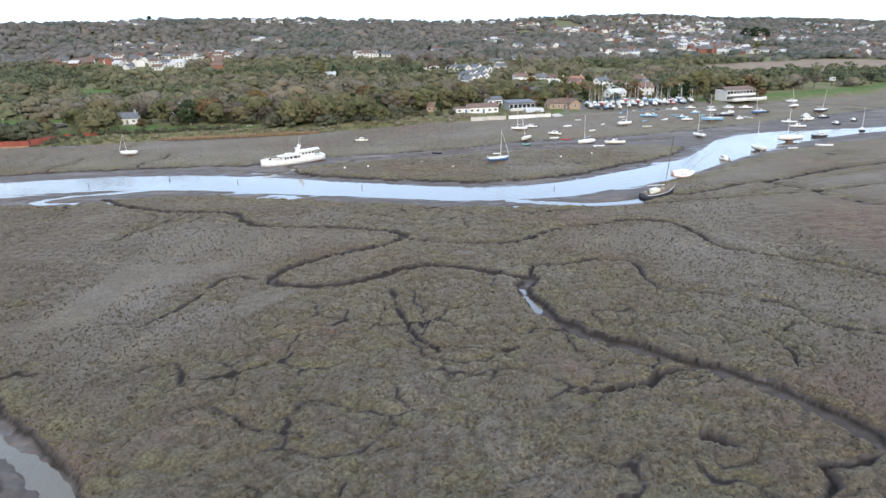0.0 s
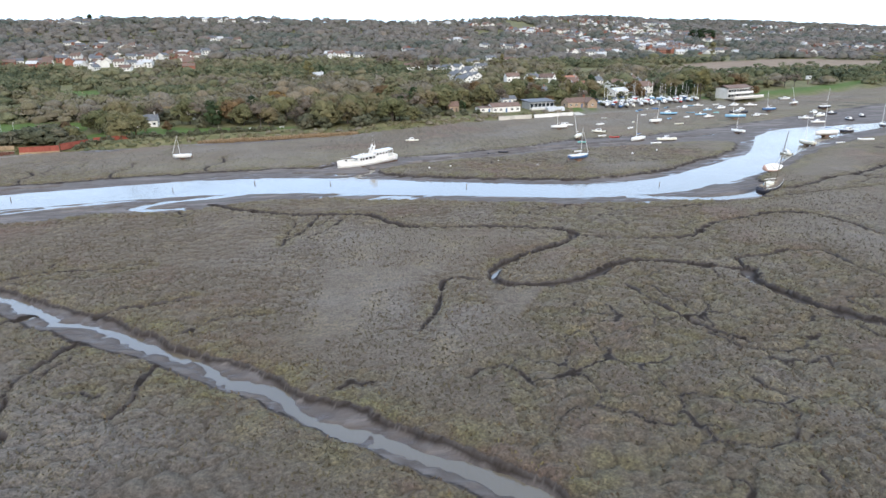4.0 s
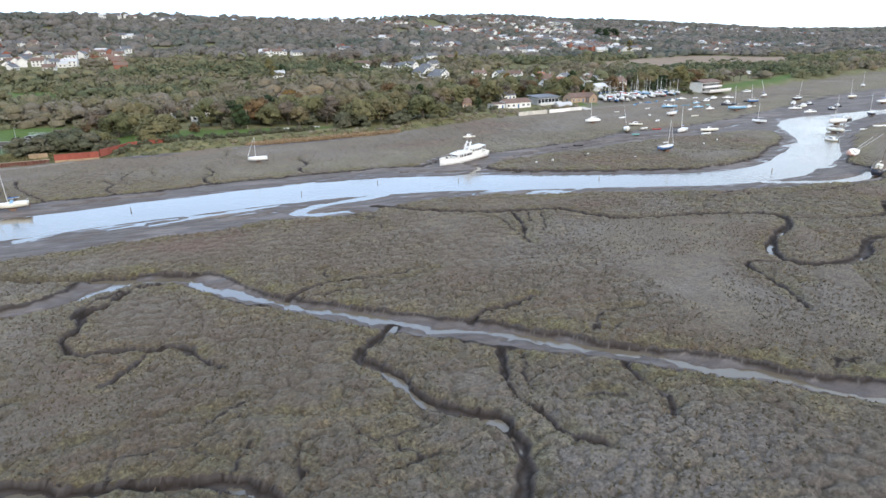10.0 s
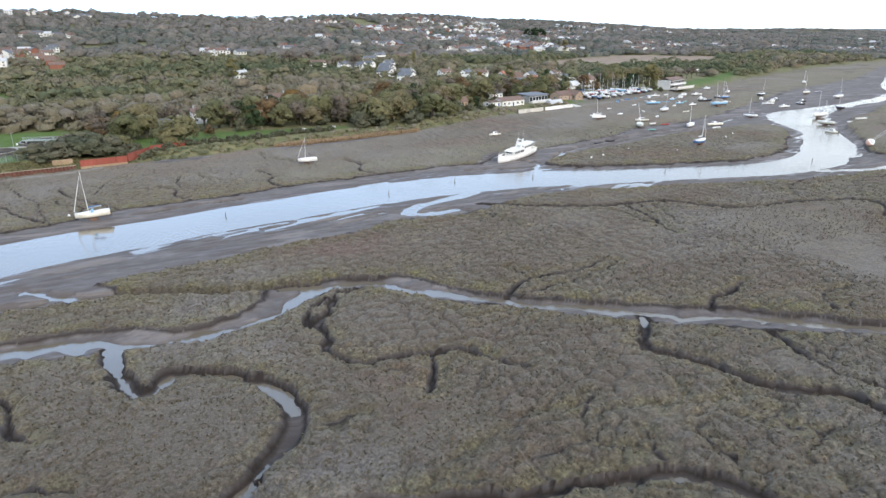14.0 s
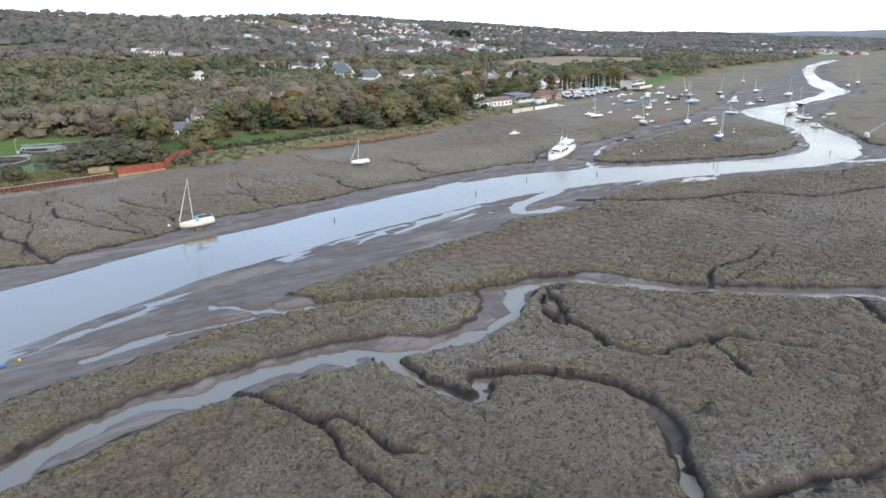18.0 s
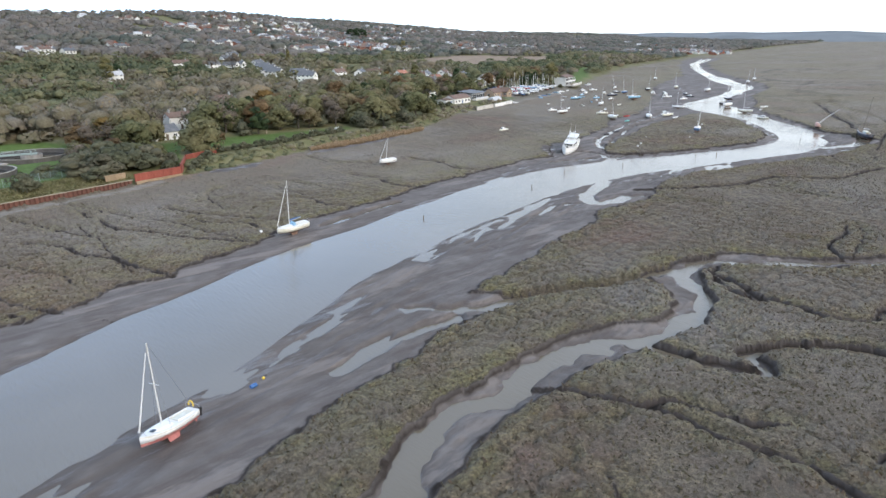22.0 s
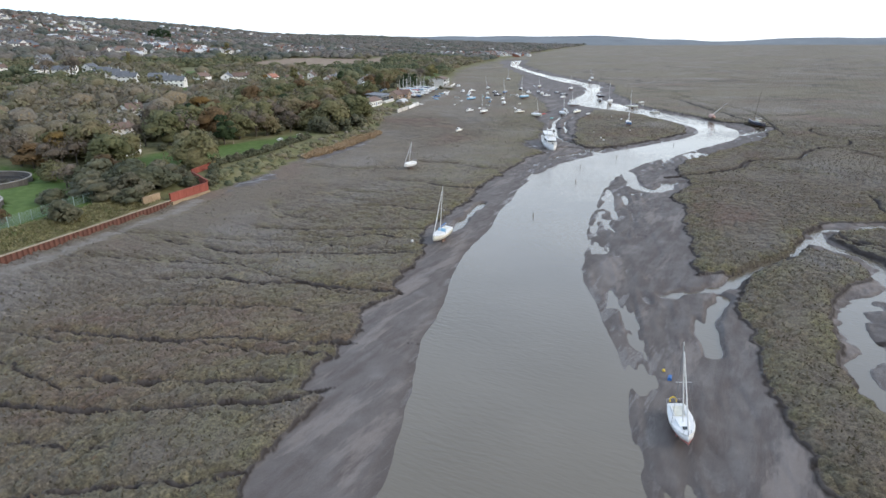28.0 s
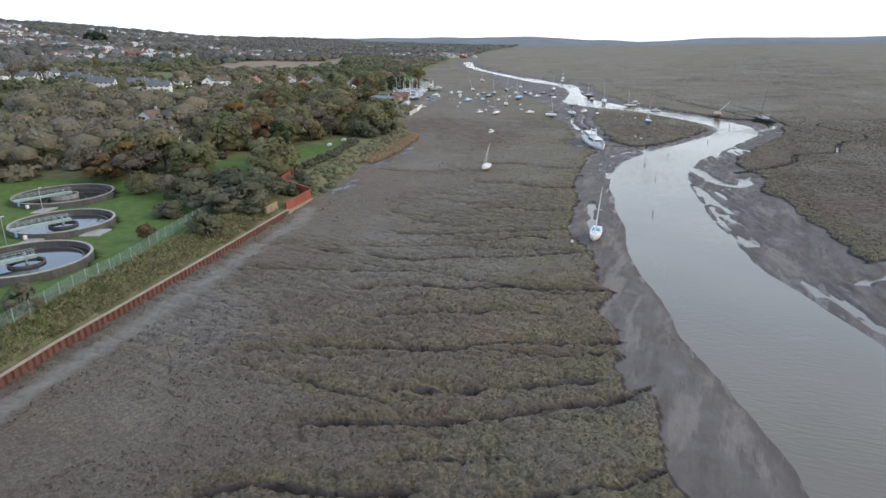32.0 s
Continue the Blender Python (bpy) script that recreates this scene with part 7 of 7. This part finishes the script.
def spray_quads(centres, normals, sizes, rs):
    """Corners of one bent quad at each centre."""
    n = len(centres)
    nv = normals / (np.linalg.norm(normals, axis=1, keepdims=True) + 1e-9)
    u = np.cross(nv, rs.normal(size=(n, 3)))
    u /= np.linalg.norm(u, axis=1, keepdims=True) + 1e-9
    v = np.cross(nv, u)
    s, asp = sizes[:, None] * .5, rs.uniform(.5, 1.0, (n, 1))
    bend = nv * s * rs.uniform(-.35, .35, (n, 1))
    return np.stack([centres - u * s - v * s * asp, centres + u * s - v * s * asp + bend, centres + u * s + v * s * asp, centres - u * s + v * s * asp + bend], 1).reshape(-1, 3)


def ico(level):
    bm = bmesh.new()
    bmesh.ops.create_icosphere(bm, subdivisions=level, radius=1)
    v = np.array([p.co[:] for p in bm.verts])
    f = np.array([[w.index for w in q_.verts] for q_ in bm.faces])
    bm.free()
    return v, f


ICO = {1: ico(1), 2: ico(2)}


def leafy_lobes(rs, centres, radii, level=2, squash=.8):
    """Lumpy rounded masses of foliage, one round each centre, open below."""
    v, f = ICO[level]
    f = f[(v[f].mean(1)[:, 2] > -.55)]
    co, faces = [], []
    for k, (c, r) in enumerate(zip(centres, radii)):
        bulge = 1 + rs.uniform(-.24, .22, len(v))
        co.append(c + v * bulge[:, None] * r * np.array([1, 1, squash]))
        faces.append(f + k * len(v))
    return np.concatenate(co), np.concatenate(faces)


def crown_points(rs, height, width, clumps, leaves, low=.25, taper=0.0):
    """Places and outward directions of leaf sprays on a crown of uneven clumps."""
    cs, rr = [], []
    for _ in range(clumps):
        a, z = rs.uniform(0, 2 * math.pi), rs.uniform(0, 1)
        prof = math.sqrt(max(0, 1 - (2 * z - .85) ** 2 / 1.35)) * (1 - taper * z)
        r = width / 2 * prof * rs.uniform(.35, .82)
        cs.append((r * math.cos(a), r * math.sin(a), height * (low + (1 - low) * (.1 + .78 * z))))
        rr.append(width * rs.uniform(.15, .25) * (1 - .5 * taper * z))
    cs, rr = np.array(cs), np.array(rr)
    k = rs.randint(0, clumps, leaves)
    d = rs.normal(size=(leaves, 3))
    d[:, 2] = np.abs(d[:, 2]) * 1.1 - .35
    d /= np.linalg.norm(d, axis=1, keepdims=True)
    p = cs[k] + d * rr[k, None] * rs.uniform(.72, 1.08, (leaves, 1)) * np.array([1, 1, .8])
    return p, d + rs.normal(size=(leaves, 3)) * .4 + np.array([0, 0, .45]), cs


def tree_kind(seed, height, width, leaves, size, clumps, low=.25, taper=0.0, detail=True, lobed=9):
    rs = np.random.RandomState(seed)
    p, d, cs = crown_points(rs, height, width, clumps, leaves, low, taper)
    out = p - np.array([0, 0, height * .45])
    out = out / np.linalg.norm(out, axis=1, keepdims=True) * .6 + d * .3 + np.array([0, 0, .15])
    lobes, lobe_f = leafy_lobes(rs, cs[:lobed], np.full(lobed, width * .175))
    quads = spray_quads(p, d, rs.uniform(.65, 1.35, leaves) * size, rs)
    out /= np.linalg.norm(out, axis=1, keepdims=True) + 1e-9
    crown = lump_mesh("crown", np.concatenate([lobes, quads]), [lobe_f, np.arange(4 * leaves).reshape(-1, 4) + len(lobes)], np.concatenate([np.zeros(lobes.shape), np.repeat(out, 4, 0)]))
    bm = bmesh.new()
    th = height * (low + .3)
    rod(bm, (0, 0, -.4), (0, 0, th), width * .035, width * .018, 7 if detail else 5)
    for c in cs[:6 if detail else 3]:
        rod(bm, (0, 0, th * .62), tuple(c), width * .016, width * .005, 5 if detail else 3)
    trunk = bpy.data.meshes.new("trunk")
    bm.to_mesh(trunk)
    bm.free()
    return trunk, crown


NEAR = {
    "oak": ([tree_kind(s, 8.2, 10.5, 1250, .55, 26, .08) for s in (1, 2, 3)], OAK_LEAF, "broad oak tree with olive and brown autumn leaves"),
    "brown": ([tree_kind(s, 7.8, 9.0, 1050, .52, 24, .08) for s in (4, 5)], BROWN_LEAF, "broad tree with russet brown autumn leaves"),
    "bare": ([tree_kind(s, 8.5, 7.5, 520, .34, 20, .2, lobed=3) for s in (6, 7)], TWIG, "nearly bare tree with grey-brown twigs"),
    "gold": ([tree_kind(8, 8.0, 7.0, 620, .5, 15)], GOLD_LEAF, "round tree with orange autumn leaves"),
    "dark": ([tree_kind(s, 9.5, 7.0, 680, .54, 15, .1, .35) for s in (9, 10)], DARK_LEAF, "dark dense evergreen tree"),
    "willow": ([tree_kind(s, 14.5, 9.5, 1000, .54, 24, .12, .2) for s in (11, 12)], WILLOW_LEAF, "tall pale yellow-green willow tree"),
    "scrub": ([tree_kind(s, 4.2, 6.4, 820, .42, 18, .02) for s in (13, 14, 15)], SCRUB_LEAF, "dense dark thorn bush"),
    "gorse": ([tree_kind(s, 2.4, 3.6, 200, .32, 10, .02) for s in (16, 17)], OAK_LEAF, "low olive-green shoreline bush"),
}

def plant(x, y, z, kind, table, scale, turn, pick, wide=1.0):
    kinds_, leaf, label = table[kind]
    trunk, crown = kinds_[pick % len(kinds_)]
    bush = kind in ("scrub", "gorse")
    t = thing("bush" if bush else "tree", pose(x, y, z, 0, 0, turn) @ Matrix.Diagonal((scale * wide, scale * wide, scale, 1)), label, "bush" if bush else "tree", "shore trees")
    link("trunk", trunk, t, BARK)
    link("crown", crown, t, leaf)


def free_of_houses(x, y, pad=0.0):
    ok = np.ones(x.shape, bool)
    for hx, hy, r in FOOTPRINTS:
        ok &= (x - hx) ** 2 + (y - hy) ** 2 > (r + pad) ** 2
    return ok


def jitter_grid(x0, x1, y0, y1, gap, seed):
    rs = np.random.RandomState(seed)
    gx, gy = np.meshgrid(np.arange(x0, x1, gap), np.arange(y0, y1, gap))
    return gx.ravel() + rs.uniform(-.45, .45, gx.size) * gap, gy.ravel() + rs.uniform(-.45, .45, gx.size) * gap, rs.random_sample(gx.size)


# trees that stand out by themselves
for x, y, kind, scale, wide in ((-161, 309, "oak", 1.1, 1.1), (-167, 306, "oak", 1.2, 1.1), (-138, 306, "brown", .55, .9), (-172, 289, "gorse", 2.2, 1.0), (-168, 284, "oak", .62, 1.0), (-168.5, 273, "scrub", .7, 1.1), (-166.5, 277.5, "scrub", .7, 1.1), (-165, 282, "scrub", .65, 1.1), (-190, 267.5, "scrub", .75, 1.4), (-183, 276, "scrub", 1.55, 1.25),
                                (-178, 283, "scrub", 1.5, 1.3), (-188, 283, "scrub", 1.3, 1.3), (-193, 275, "scrub", 1.2, 1.4), (-187, 271, "scrub", 1.2, 1.3), (-176, 275, "scrub", 1.35, 1.2), (-172, 280, "scrub", 1.3, 1.2), (-182, 292, "scrub", 1.5, 1.3), (-198, 283, "scrub", .9, 1.3), (-176, 296, "brown", .8, 1.1), (-184, 306, "oak", .7, 1.1), (-170, 318, "bare", 1.0, 1.2), (-178, 326, "brown", .9, 1.2), (-163, 327, "oak", .9, 1.1), (-160, 338, "oak", 1.1, 1.1), (-124, 326, "oak", .8, 1.0), (-215.5, 271.5, "brown", .42, .9), (-247, 261.5, "scrub", .85, 1.0), (-187, 296, "bare", .8, 1.2),
                                (151, 386, "willow", 1.25, 1.15), (9, 602, "bare", 2.2, .9), (-4, 612, "bare", 2.0, .9), (77, 630, "willow", 1.25, .42), (86, 462, "willow", 1.05, .9), (-98, 566, "willow", 1.25, .95), (-88, 575, "dark", 1.3, .8), (-33, 668, "bare", 2.0, 1.2), (-12, 690, "bare", 2.0, 1.3), (417, 879, "willow", 1.2, 1.0), (570, 1212, "dark", 2.2, 1.6), (592, 1222, "dark", 2.0, 1.6), (548, 1205, "dark", 2.0, 1.5), (66, 470, "gold", 1.1, 1.0), (-600, 1440, "dark", 1.7, 1.5), (-622, 1446, "dark", 1.5, 1.6), (-572, 1430, "dark", 1.5, 1.5), (150, 400, "dark", 1.15, 1.0), (143, 396, "dark", 1.0, 1.2), (155, 410, "dark", 1.2, 1.1), (250, 455, "bare", 1.2, 1.0), (262, 462, "bare", 1.3, 1.0), (-95, 316, "oak", 1.0, 1.0),
                                (-128, 332, "dark", .5, 1.4), (76, 370, "dark", .45, 1.0), (0, 345, "dark", .75, .9), (-140, 319, "scrub", .55, 1.0), (-120, 345, "oak", 1.1, 1.0)):
    plant(x, y, float(ground_z(x, y)), kind, NEAR, scale, (x * 37) % 360, int(abs(x)), wide)

for k, (x, y, a) in enumerate(along([(-163, 271.5), (-158, 275.5), (-153, 281)], 2.6) + along([(-153, 286), (-137, 287.5), (-118, 291), (-103, 295.5), (-90, 299.5)], 2.9)):
    plant(x, y, ground_z(x, y) - .2, "scrub", NEAR, .42 + .1 * (k % 3), k * 77, k, 1.0)

# gardens of the waterfront
for k, (x, y, kind, scale) in enumerate(((-8, 338, "scrub", .8), (0, 339, "scrub", .75), (7, 341, "scrub", .6), (10, 356, "oak", .5), (4, 366, "oak", .75), (14, 372, "brown", .7), (22, 366, "scrub", .8), (33, 364, "dark", .5),
                                         (55, 353, "scrub", .4), (54, 374, "brown", .75), (66, 377, "oak", .7), (77, 376, "scrub", .8), (83, 366, "scrub", .55), (78, 388, "bare", .9), (88, 398, "dark", .7), (97, 404, "oak", .8),
                                         (108, 404, "scrub", .9), (122, 408, "brown", .8), (134, 408, "scrub", 1.0), (141, 404, "dark", .8), (160, 392, "scrub", .9), (165, 402, "oak", .8), (46, 398, "oak", .9), (36, 404, "willow", .55),
                                         (70, 408, "bare", 1.0), (24, 396, "oak", .8), (-14, 352, "oak", .7), (-18, 342, "scrub", .9), (156, 380, "scrub", .6), (190, 402, "scrub", .8), (200, 410, "brown", .7))):
    plant(x, y, ground_z(x, y) - .1, kind, NEAR, scale, k * 53, k, 1.1)

# the belt of trees along the shore
tx, ty, tr = jitter_grid(-330, 330, 262, 470, 8.8, 41)
q = terrain(tx, ty, False)
keep = (q[8] > 5.5) & (q[3] < .35) & (q[7] < .3) & free_of_houses(tx, ty) & (vnoise(tx, ty, 34, 71) > .26)
keep &= ~((tx > -166) & (tx < -78) & (q[8] < 19))
keep &= ~((tx > 60) & (tx < 160) & (ty < 408 + .2 * (tx - 60))) & ~((tx > 150) & (tx < 215) & (q[8] < 42)) & ~((tx > 0) & (q[8] < 34)) & ~((tx < -262) & (q[8] < 20))
near_trees, mid_trees = [], []
for x, y, z, d, r in zip(tx[keep], ty[keep], q[0][keep], q[8][keep], tr[keep]):
    if -215 < x < 215 and d < 70 and len(near_trees) < 225:
        near_trees.append((x, y, z, d, r))
    else:
        mid_trees.append((x, y, z, d, r))
for k, (x, y, z, d, r) in enumerate(near_trees):
    front = d < 17
    v = vnoise(np.array([x]), np.array([y]), 40, 72)[0]
    kind = ("scrub" if r < .62 else "gorse" if r < .75 else "oak") if front else ("oak" if r < .5 else "brown" if r < .64 else "bare" if r < .80 else "scrub" if r < .90 else "dark" if r < .96 else "gold" if v > .62 else "oak")
    plant(x, y, z - .1, kind, NEAR, (.85 if front else 1.0) + .55 * ((r * 77) % 1), r * 3600, k, .9 + .3 * ((r * 31) % 1))
MID_REST = [(x, y, z, r) for x, y, z, d, r in mid_trees]


# the woods behind, spray by spray
def woods(name, xs, ys, zs, leaves, size, height, width, seed, label, lobes=1, material=WOODS_LEAF, tone=.46):
    rs = np.random.RandomState(seed)
    n = len(xs)
    base_p, base_d, base_l = [], [], []
    for k in range(14):
        p, d, cs = crown_points(rs, 1.0, 1.0, 13 if leaves > 150 else 9 if leaves > 40 else 6, leaves, .05, rs.choice([0, 0, .2, .4]))
        if lobes == 1:
            cs, rr, sq = np.array([[0, 0, .42]]), [.45], 1.0
        else:
            rr, sq = rs.uniform(.20, .28, lobes), 1.0
            cs = cs[:lobes] + np.array([0, 0, -.08])
        lv, lf = leafy_lobes(rs, cs, rr, 1, sq)
        base_p.append(p)
        base_d.append(d)
        base_l.append(lv)
    base_p, base_d, base_l = np.array(base_p), np.array(base_d), np.array(base_l)
    k = rs.randint(0, 14, n)
    a = rs.uniform(0, 2 * math.pi, n)
    w = width * rs.choice([.62, .8, 1.0, 1.25, 1.55], n) * rs.uniform(.9, 1.12, n)
    h = height * np.sqrt(w / width) * rs.uniform(.65, 1.3, n)
    ca, sa = np.cos(a)[:, None], np.sin(a)[:, None]

    def stand(p):
        return np.stack([(p[:, :, 0] * ca - p[:, :, 1] * sa) * w[:, None] + xs[:, None], (p[:, :, 0] * sa + p[:, :, 1] * ca) * w[:, None] + ys[:, None], p[:, :, 2] * h[:, None] + zs[:, None] - .5], 2)

    d = base_d[k]
    out, lump = stand(base_p[k]), stand(base_l[k])
    dd = np.stack([d[:, :, 0] * ca - d[:, :, 1] * sa, d[:, :, 0] * sa + d[:, :, 1] * ca, d[:, :, 2]], 2)
    ro = out - np.stack([xs, ys, zs + .35 * h], 1)[:, None, :]
    ro = ro / (np.linalg.norm(ro, axis=2, keepdims=True) + 1e-6) * .6 + dd * .3 + np.array([0, 0, .15])
    ro /= np.linalg.norm(ro, axis=2, keepdims=True)
    tint = np.clip(tone + 1.2 * (vnoise(xs, ys, 90, seed) - .5) + rs.normal(0, .17, n), 0, .94)
    per, lump = base_l.shape[1], lump.reshape(-1, 3)
    quads = spray_quads(out.reshape(-1, 3), dd.reshape(-1, 3), (rs.uniform(.7, 1.3, (n, leaves)) * size).ravel(), rs)
    faces = (lf[None, :, :] + (np.arange(n) * per)[:, None, None]).reshape(-1, 3)
    me = lump_mesh(name, np.concatenate([lump, quads]), [faces, np.arange(len(quads)).reshape(-1, 4) + len(lump)],
                   np.concatenate([np.zeros(lump.shape), np.repeat(ro.reshape(-1, 3), 4, 0)]), np.concatenate([np.repeat(tint, per), np.repeat(tint, leaves * 4)]))
    me.materials.append(material)
    return tagged(new(name, me), label, "woodland", kind="stuff")


wx_, wy_, wr_ = jitter_grid(-420, 760, 300, 760, 10.8, 51)
q = terrain(wx_, wy_, False)
keep = (q[8] > 8) & (q[3] < .3) & (q[7] < .3) & free_of_houses(wx_, wy_, 1) & (vnoise(wx_, wy_, 55, 73) > .22)
belt = (wx_ > -332) & (wx_ < 332) & (wy_ < 472)
keep &= ~belt & ~((wx_ < -262) & (q[8] < 60))
bx = np.concatenate([wx_[keep], [m[0] for m in MID_REST]])
by = np.concatenate([wy_[keep], [m[1] for m in MID_REST]])
bz = np.concatenate([q[0][keep], [m[2] for m in MID_REST]])
near_belt = by < 480
woods("shore_woodland", bx[near_belt], by[near_belt], bz[near_belt], 280, 1.05, 8.2, 13.0, 60, "mixed autumn woodland behind the shore trees", 4, tone=.29)
woods("woodland", bx[~near_belt], by[~near_belt], bz[~near_belt], 120, 1.45, 6.8, 13.0, 61, "mixed autumn woodland of olive, brown and grey crowns", 2, tone=.40)
fx, fy, fr = jitter_grid(-1500, 3400, 640, 3300, 14.5, 52)
s_in = (fx + 165) * INLAND[0] + (fy - 268) * INLAND[1]
q = terrain(fx, fy, False)
keep = (q[8] > 10) & (q[7] < .3) & (s_in < 1500) & free_of_houses(fx, fy, 0) & (vnoise(fx, fy, 90, 74) > .2) & ~((fx < 760) & (fx > -420) & (fy < 760))
keep &= (fx > -300 - .62 * fy) & (fy < 1400 + .55 * np.maximum(fx, 0)) & ((np.hypot(fx, fy) < 1900) | (fr < .42))
big = np.where(np.hypot(fx, fy) < 1900, 1.0, 1.75)
woods("hillside_woodland", fx[keep], fy[keep], q[0][keep], 30, 2.3, 8.2, 13.5 * big[keep], 62, "distant wooded hillside, haze put into its dull autumn colours", 1, HAZED_LEAF)
lx, ly, lr = jitter_grid(760, 4300, 600, 2200, 30, 53)
q = terrain(lx, ly, False)
keep = (q[8] > 6) & (q[8] < 420) & free_of_houses(lx, ly, 0) & (vnoise(lx, ly, 120, 75) > .3)
woods("shoreline_woodland", lx[keep], ly[keep], q[0][keep], 24, 4.0, 8.5, 24, 63, "distant low woodland along the estuary shore", 1, HAZED_LEAF)

# low hills across the estuary, their haze painted as blue-grey base colour
hill_a = np.radians(np.arange(-32, 46, .75))
ridge_h = 14 + 30 * vnoise(np.degrees(hill_a), hill_a * 0, 9, 91) + 26 * step(-2, -26, np.degrees(hill_a)) + 30 * step(7, 17, np.degrees(hill_a)) + 10 * vnoise(np.degrees(hill_a), hill_a * 0, 2.5, 92)
bm = bmesh.new()
loft(bm, [[((r - 300) * math.cos(a), (r - 300) * math.sin(a) + 140, z) for r, z in ((4300, -2), (4500, h * .6), (4700, h), (4760, -2))] for a, h in zip(hill_a, ridge_h)], False, False)
hills = part("far_hills", bm, surface("hazed_wooded_hills", (.125, .14, .15), (.18, .195, .205), .95, .01, .003, 0), None, flat=False)
tagged(hills, "low hills across the estuary, coloured blue-grey for haze", "hills", kind="structure")

sx_, sy_, sr_ = jitter_grid(-168, 60, 262, 350, 2.5, 54)
q = terrain(sx_, sy_, False)
keep = (q[8] > .6) & (q[8] < 9) & (sr_ < .72) & free_of_houses(sx_, sy_, -3) & (q[4] < .2)
woods("bank_scrub", sx_[keep], sy_[keep], q[0][keep], 16, .55, 1.5, 3.0, 64, "low olive scrub on the shore bank", 1)

# reeds, rough bank grass and marsh tufts
def blades(name, xs, ys, zs, height, width, tints, material, label, seed, lean=.5):
    rs = np.random.RandomState(seed)
    n = len(xs)
    a, h = rs.uniform(0, 2 * math.pi, n), height * rs.uniform(.55, 1.35, n)
    la = rs.uniform(0, 2 * math.pi, n)
    lx_, ly_ = lean * h * np.cos(la) * rs.random_sample(n), lean * h * np.sin(la) * rs.random_sample(n)
    w = width * rs.uniform(.6, 1.4, n)
    co = np.stack([np.stack([xs - w * np.cos(a), ys - w * np.sin(a), zs - .05], 1), np.stack([xs + w * np.cos(a), ys + w * np.sin(a), zs - .05], 1),
                   np.stack([xs + lx_ + w * .5 * np.cos(a), ys + ly_ + w * .5 * np.sin(a), zs + h], 1), np.stack([xs + lx_ - w * .5 * np.cos(a), ys + ly_ - w * .5 * np.sin(a), zs + h * .9], 1)], 1).reshape(-1, 3)
    me = bpy.data.meshes.new(name)
    me.vertices.add(4 * n)
    me.vertices.foreach_set("co", co.astype(np.float32).ravel())
    me.loops.add(4 * n)
    me.loops.foreach_set("vertex_index", np.arange(4 * n, dtype=np.int32))
    me.polygons.add(n)
    me.polygons.foreach_set("loop_start", np.arange(0, 4 * n, 4, dtype=np.int32))
    me.update(calc_edges=True)
    at = me.attributes.new("tint", "FLOAT", "POINT")
    at.data.foreach_set("value", np.repeat(tints, 4).astype(np.float32))
    me.materials.append(material)
    return tagged(new(name, me), label, "plants", kind="stuff")


rs_ = np.random.RandomState(5)
REEDS = [(-118, 277.5), (-112, 276.8), (-93, 279.5), (-70, 285), (-56, 288.5), (-54, 294), (-72, 290.5), (-94, 285), (-112, 282.5)]
rx_, ry_ = rs_.uniform(-120, -52, 40000), rs_.uniform(275, 296, 40000)
ok = depth_in(rx_, ry_, REEDS, 5) + (vnoise(rx_, ry_, 4, 81) - .5) * 2 > 0
rx_, ry_ = rx_[ok], ry_[ok]
blades("reed_bed", rx_, ry_, terrain(rx_, ry_, False)[0], 1.05, .12, rs_.random_sample(len(rx_)), REED_LEAF, "orange-brown dead reeds along the shore", 6, .9)
tx_, ty_ = rs_.uniform(-300, 70, 250000), rs_.uniform(44, 262, 250000)
path_y = np.interp(tx_, [-300, -253, -199, -120, -35, 0], [171, 98, 53, 19, 3, 2])
dist = np.abs(ty_ - path_y)
ok = rs_.random_sample(len(tx_)) < np.clip(1.25 - dist / 170, .12, 1)
tx_, ty_ = tx_[ok], ty_[ok]
q = terrain(tx_, ty_)
ok = (q[1] < .25) & (q[4] < .3) & (q[2] < .3) & (vnoise(tx_, ty_, 13, 82) + .35 * q[5] > .3)
tx_, ty_, tz_ = tx_[ok], ty_[ok], q[0][ok]
blades("marsh_tufts", tx_, ty_, tz_ + .03, .20, .12, np.clip(vnoise(tx_, ty_, 18, 83) * .8 + .35 * q[5][ok] + rs_.normal(0, .12, len(tx_)), 0, .999), MARSH_LEAF, "low tufted salt-marsh plants", 9, 2.2)
kx, ky = rs_.uniform(-300, -182, 60000), rs_.uniform(240, 275, 60000)
q = terrain(kx, ky, False)
ok = (q[8] > .8) & (q[8] < 9.5)
blades("bank_grass", kx[ok], ky[ok], q[0][ok], .42, .14, rs_.random_sample(int(ok.sum())) * .98, BANK_LEAF, "long rough grass on the sea bank", 10, 2.4)
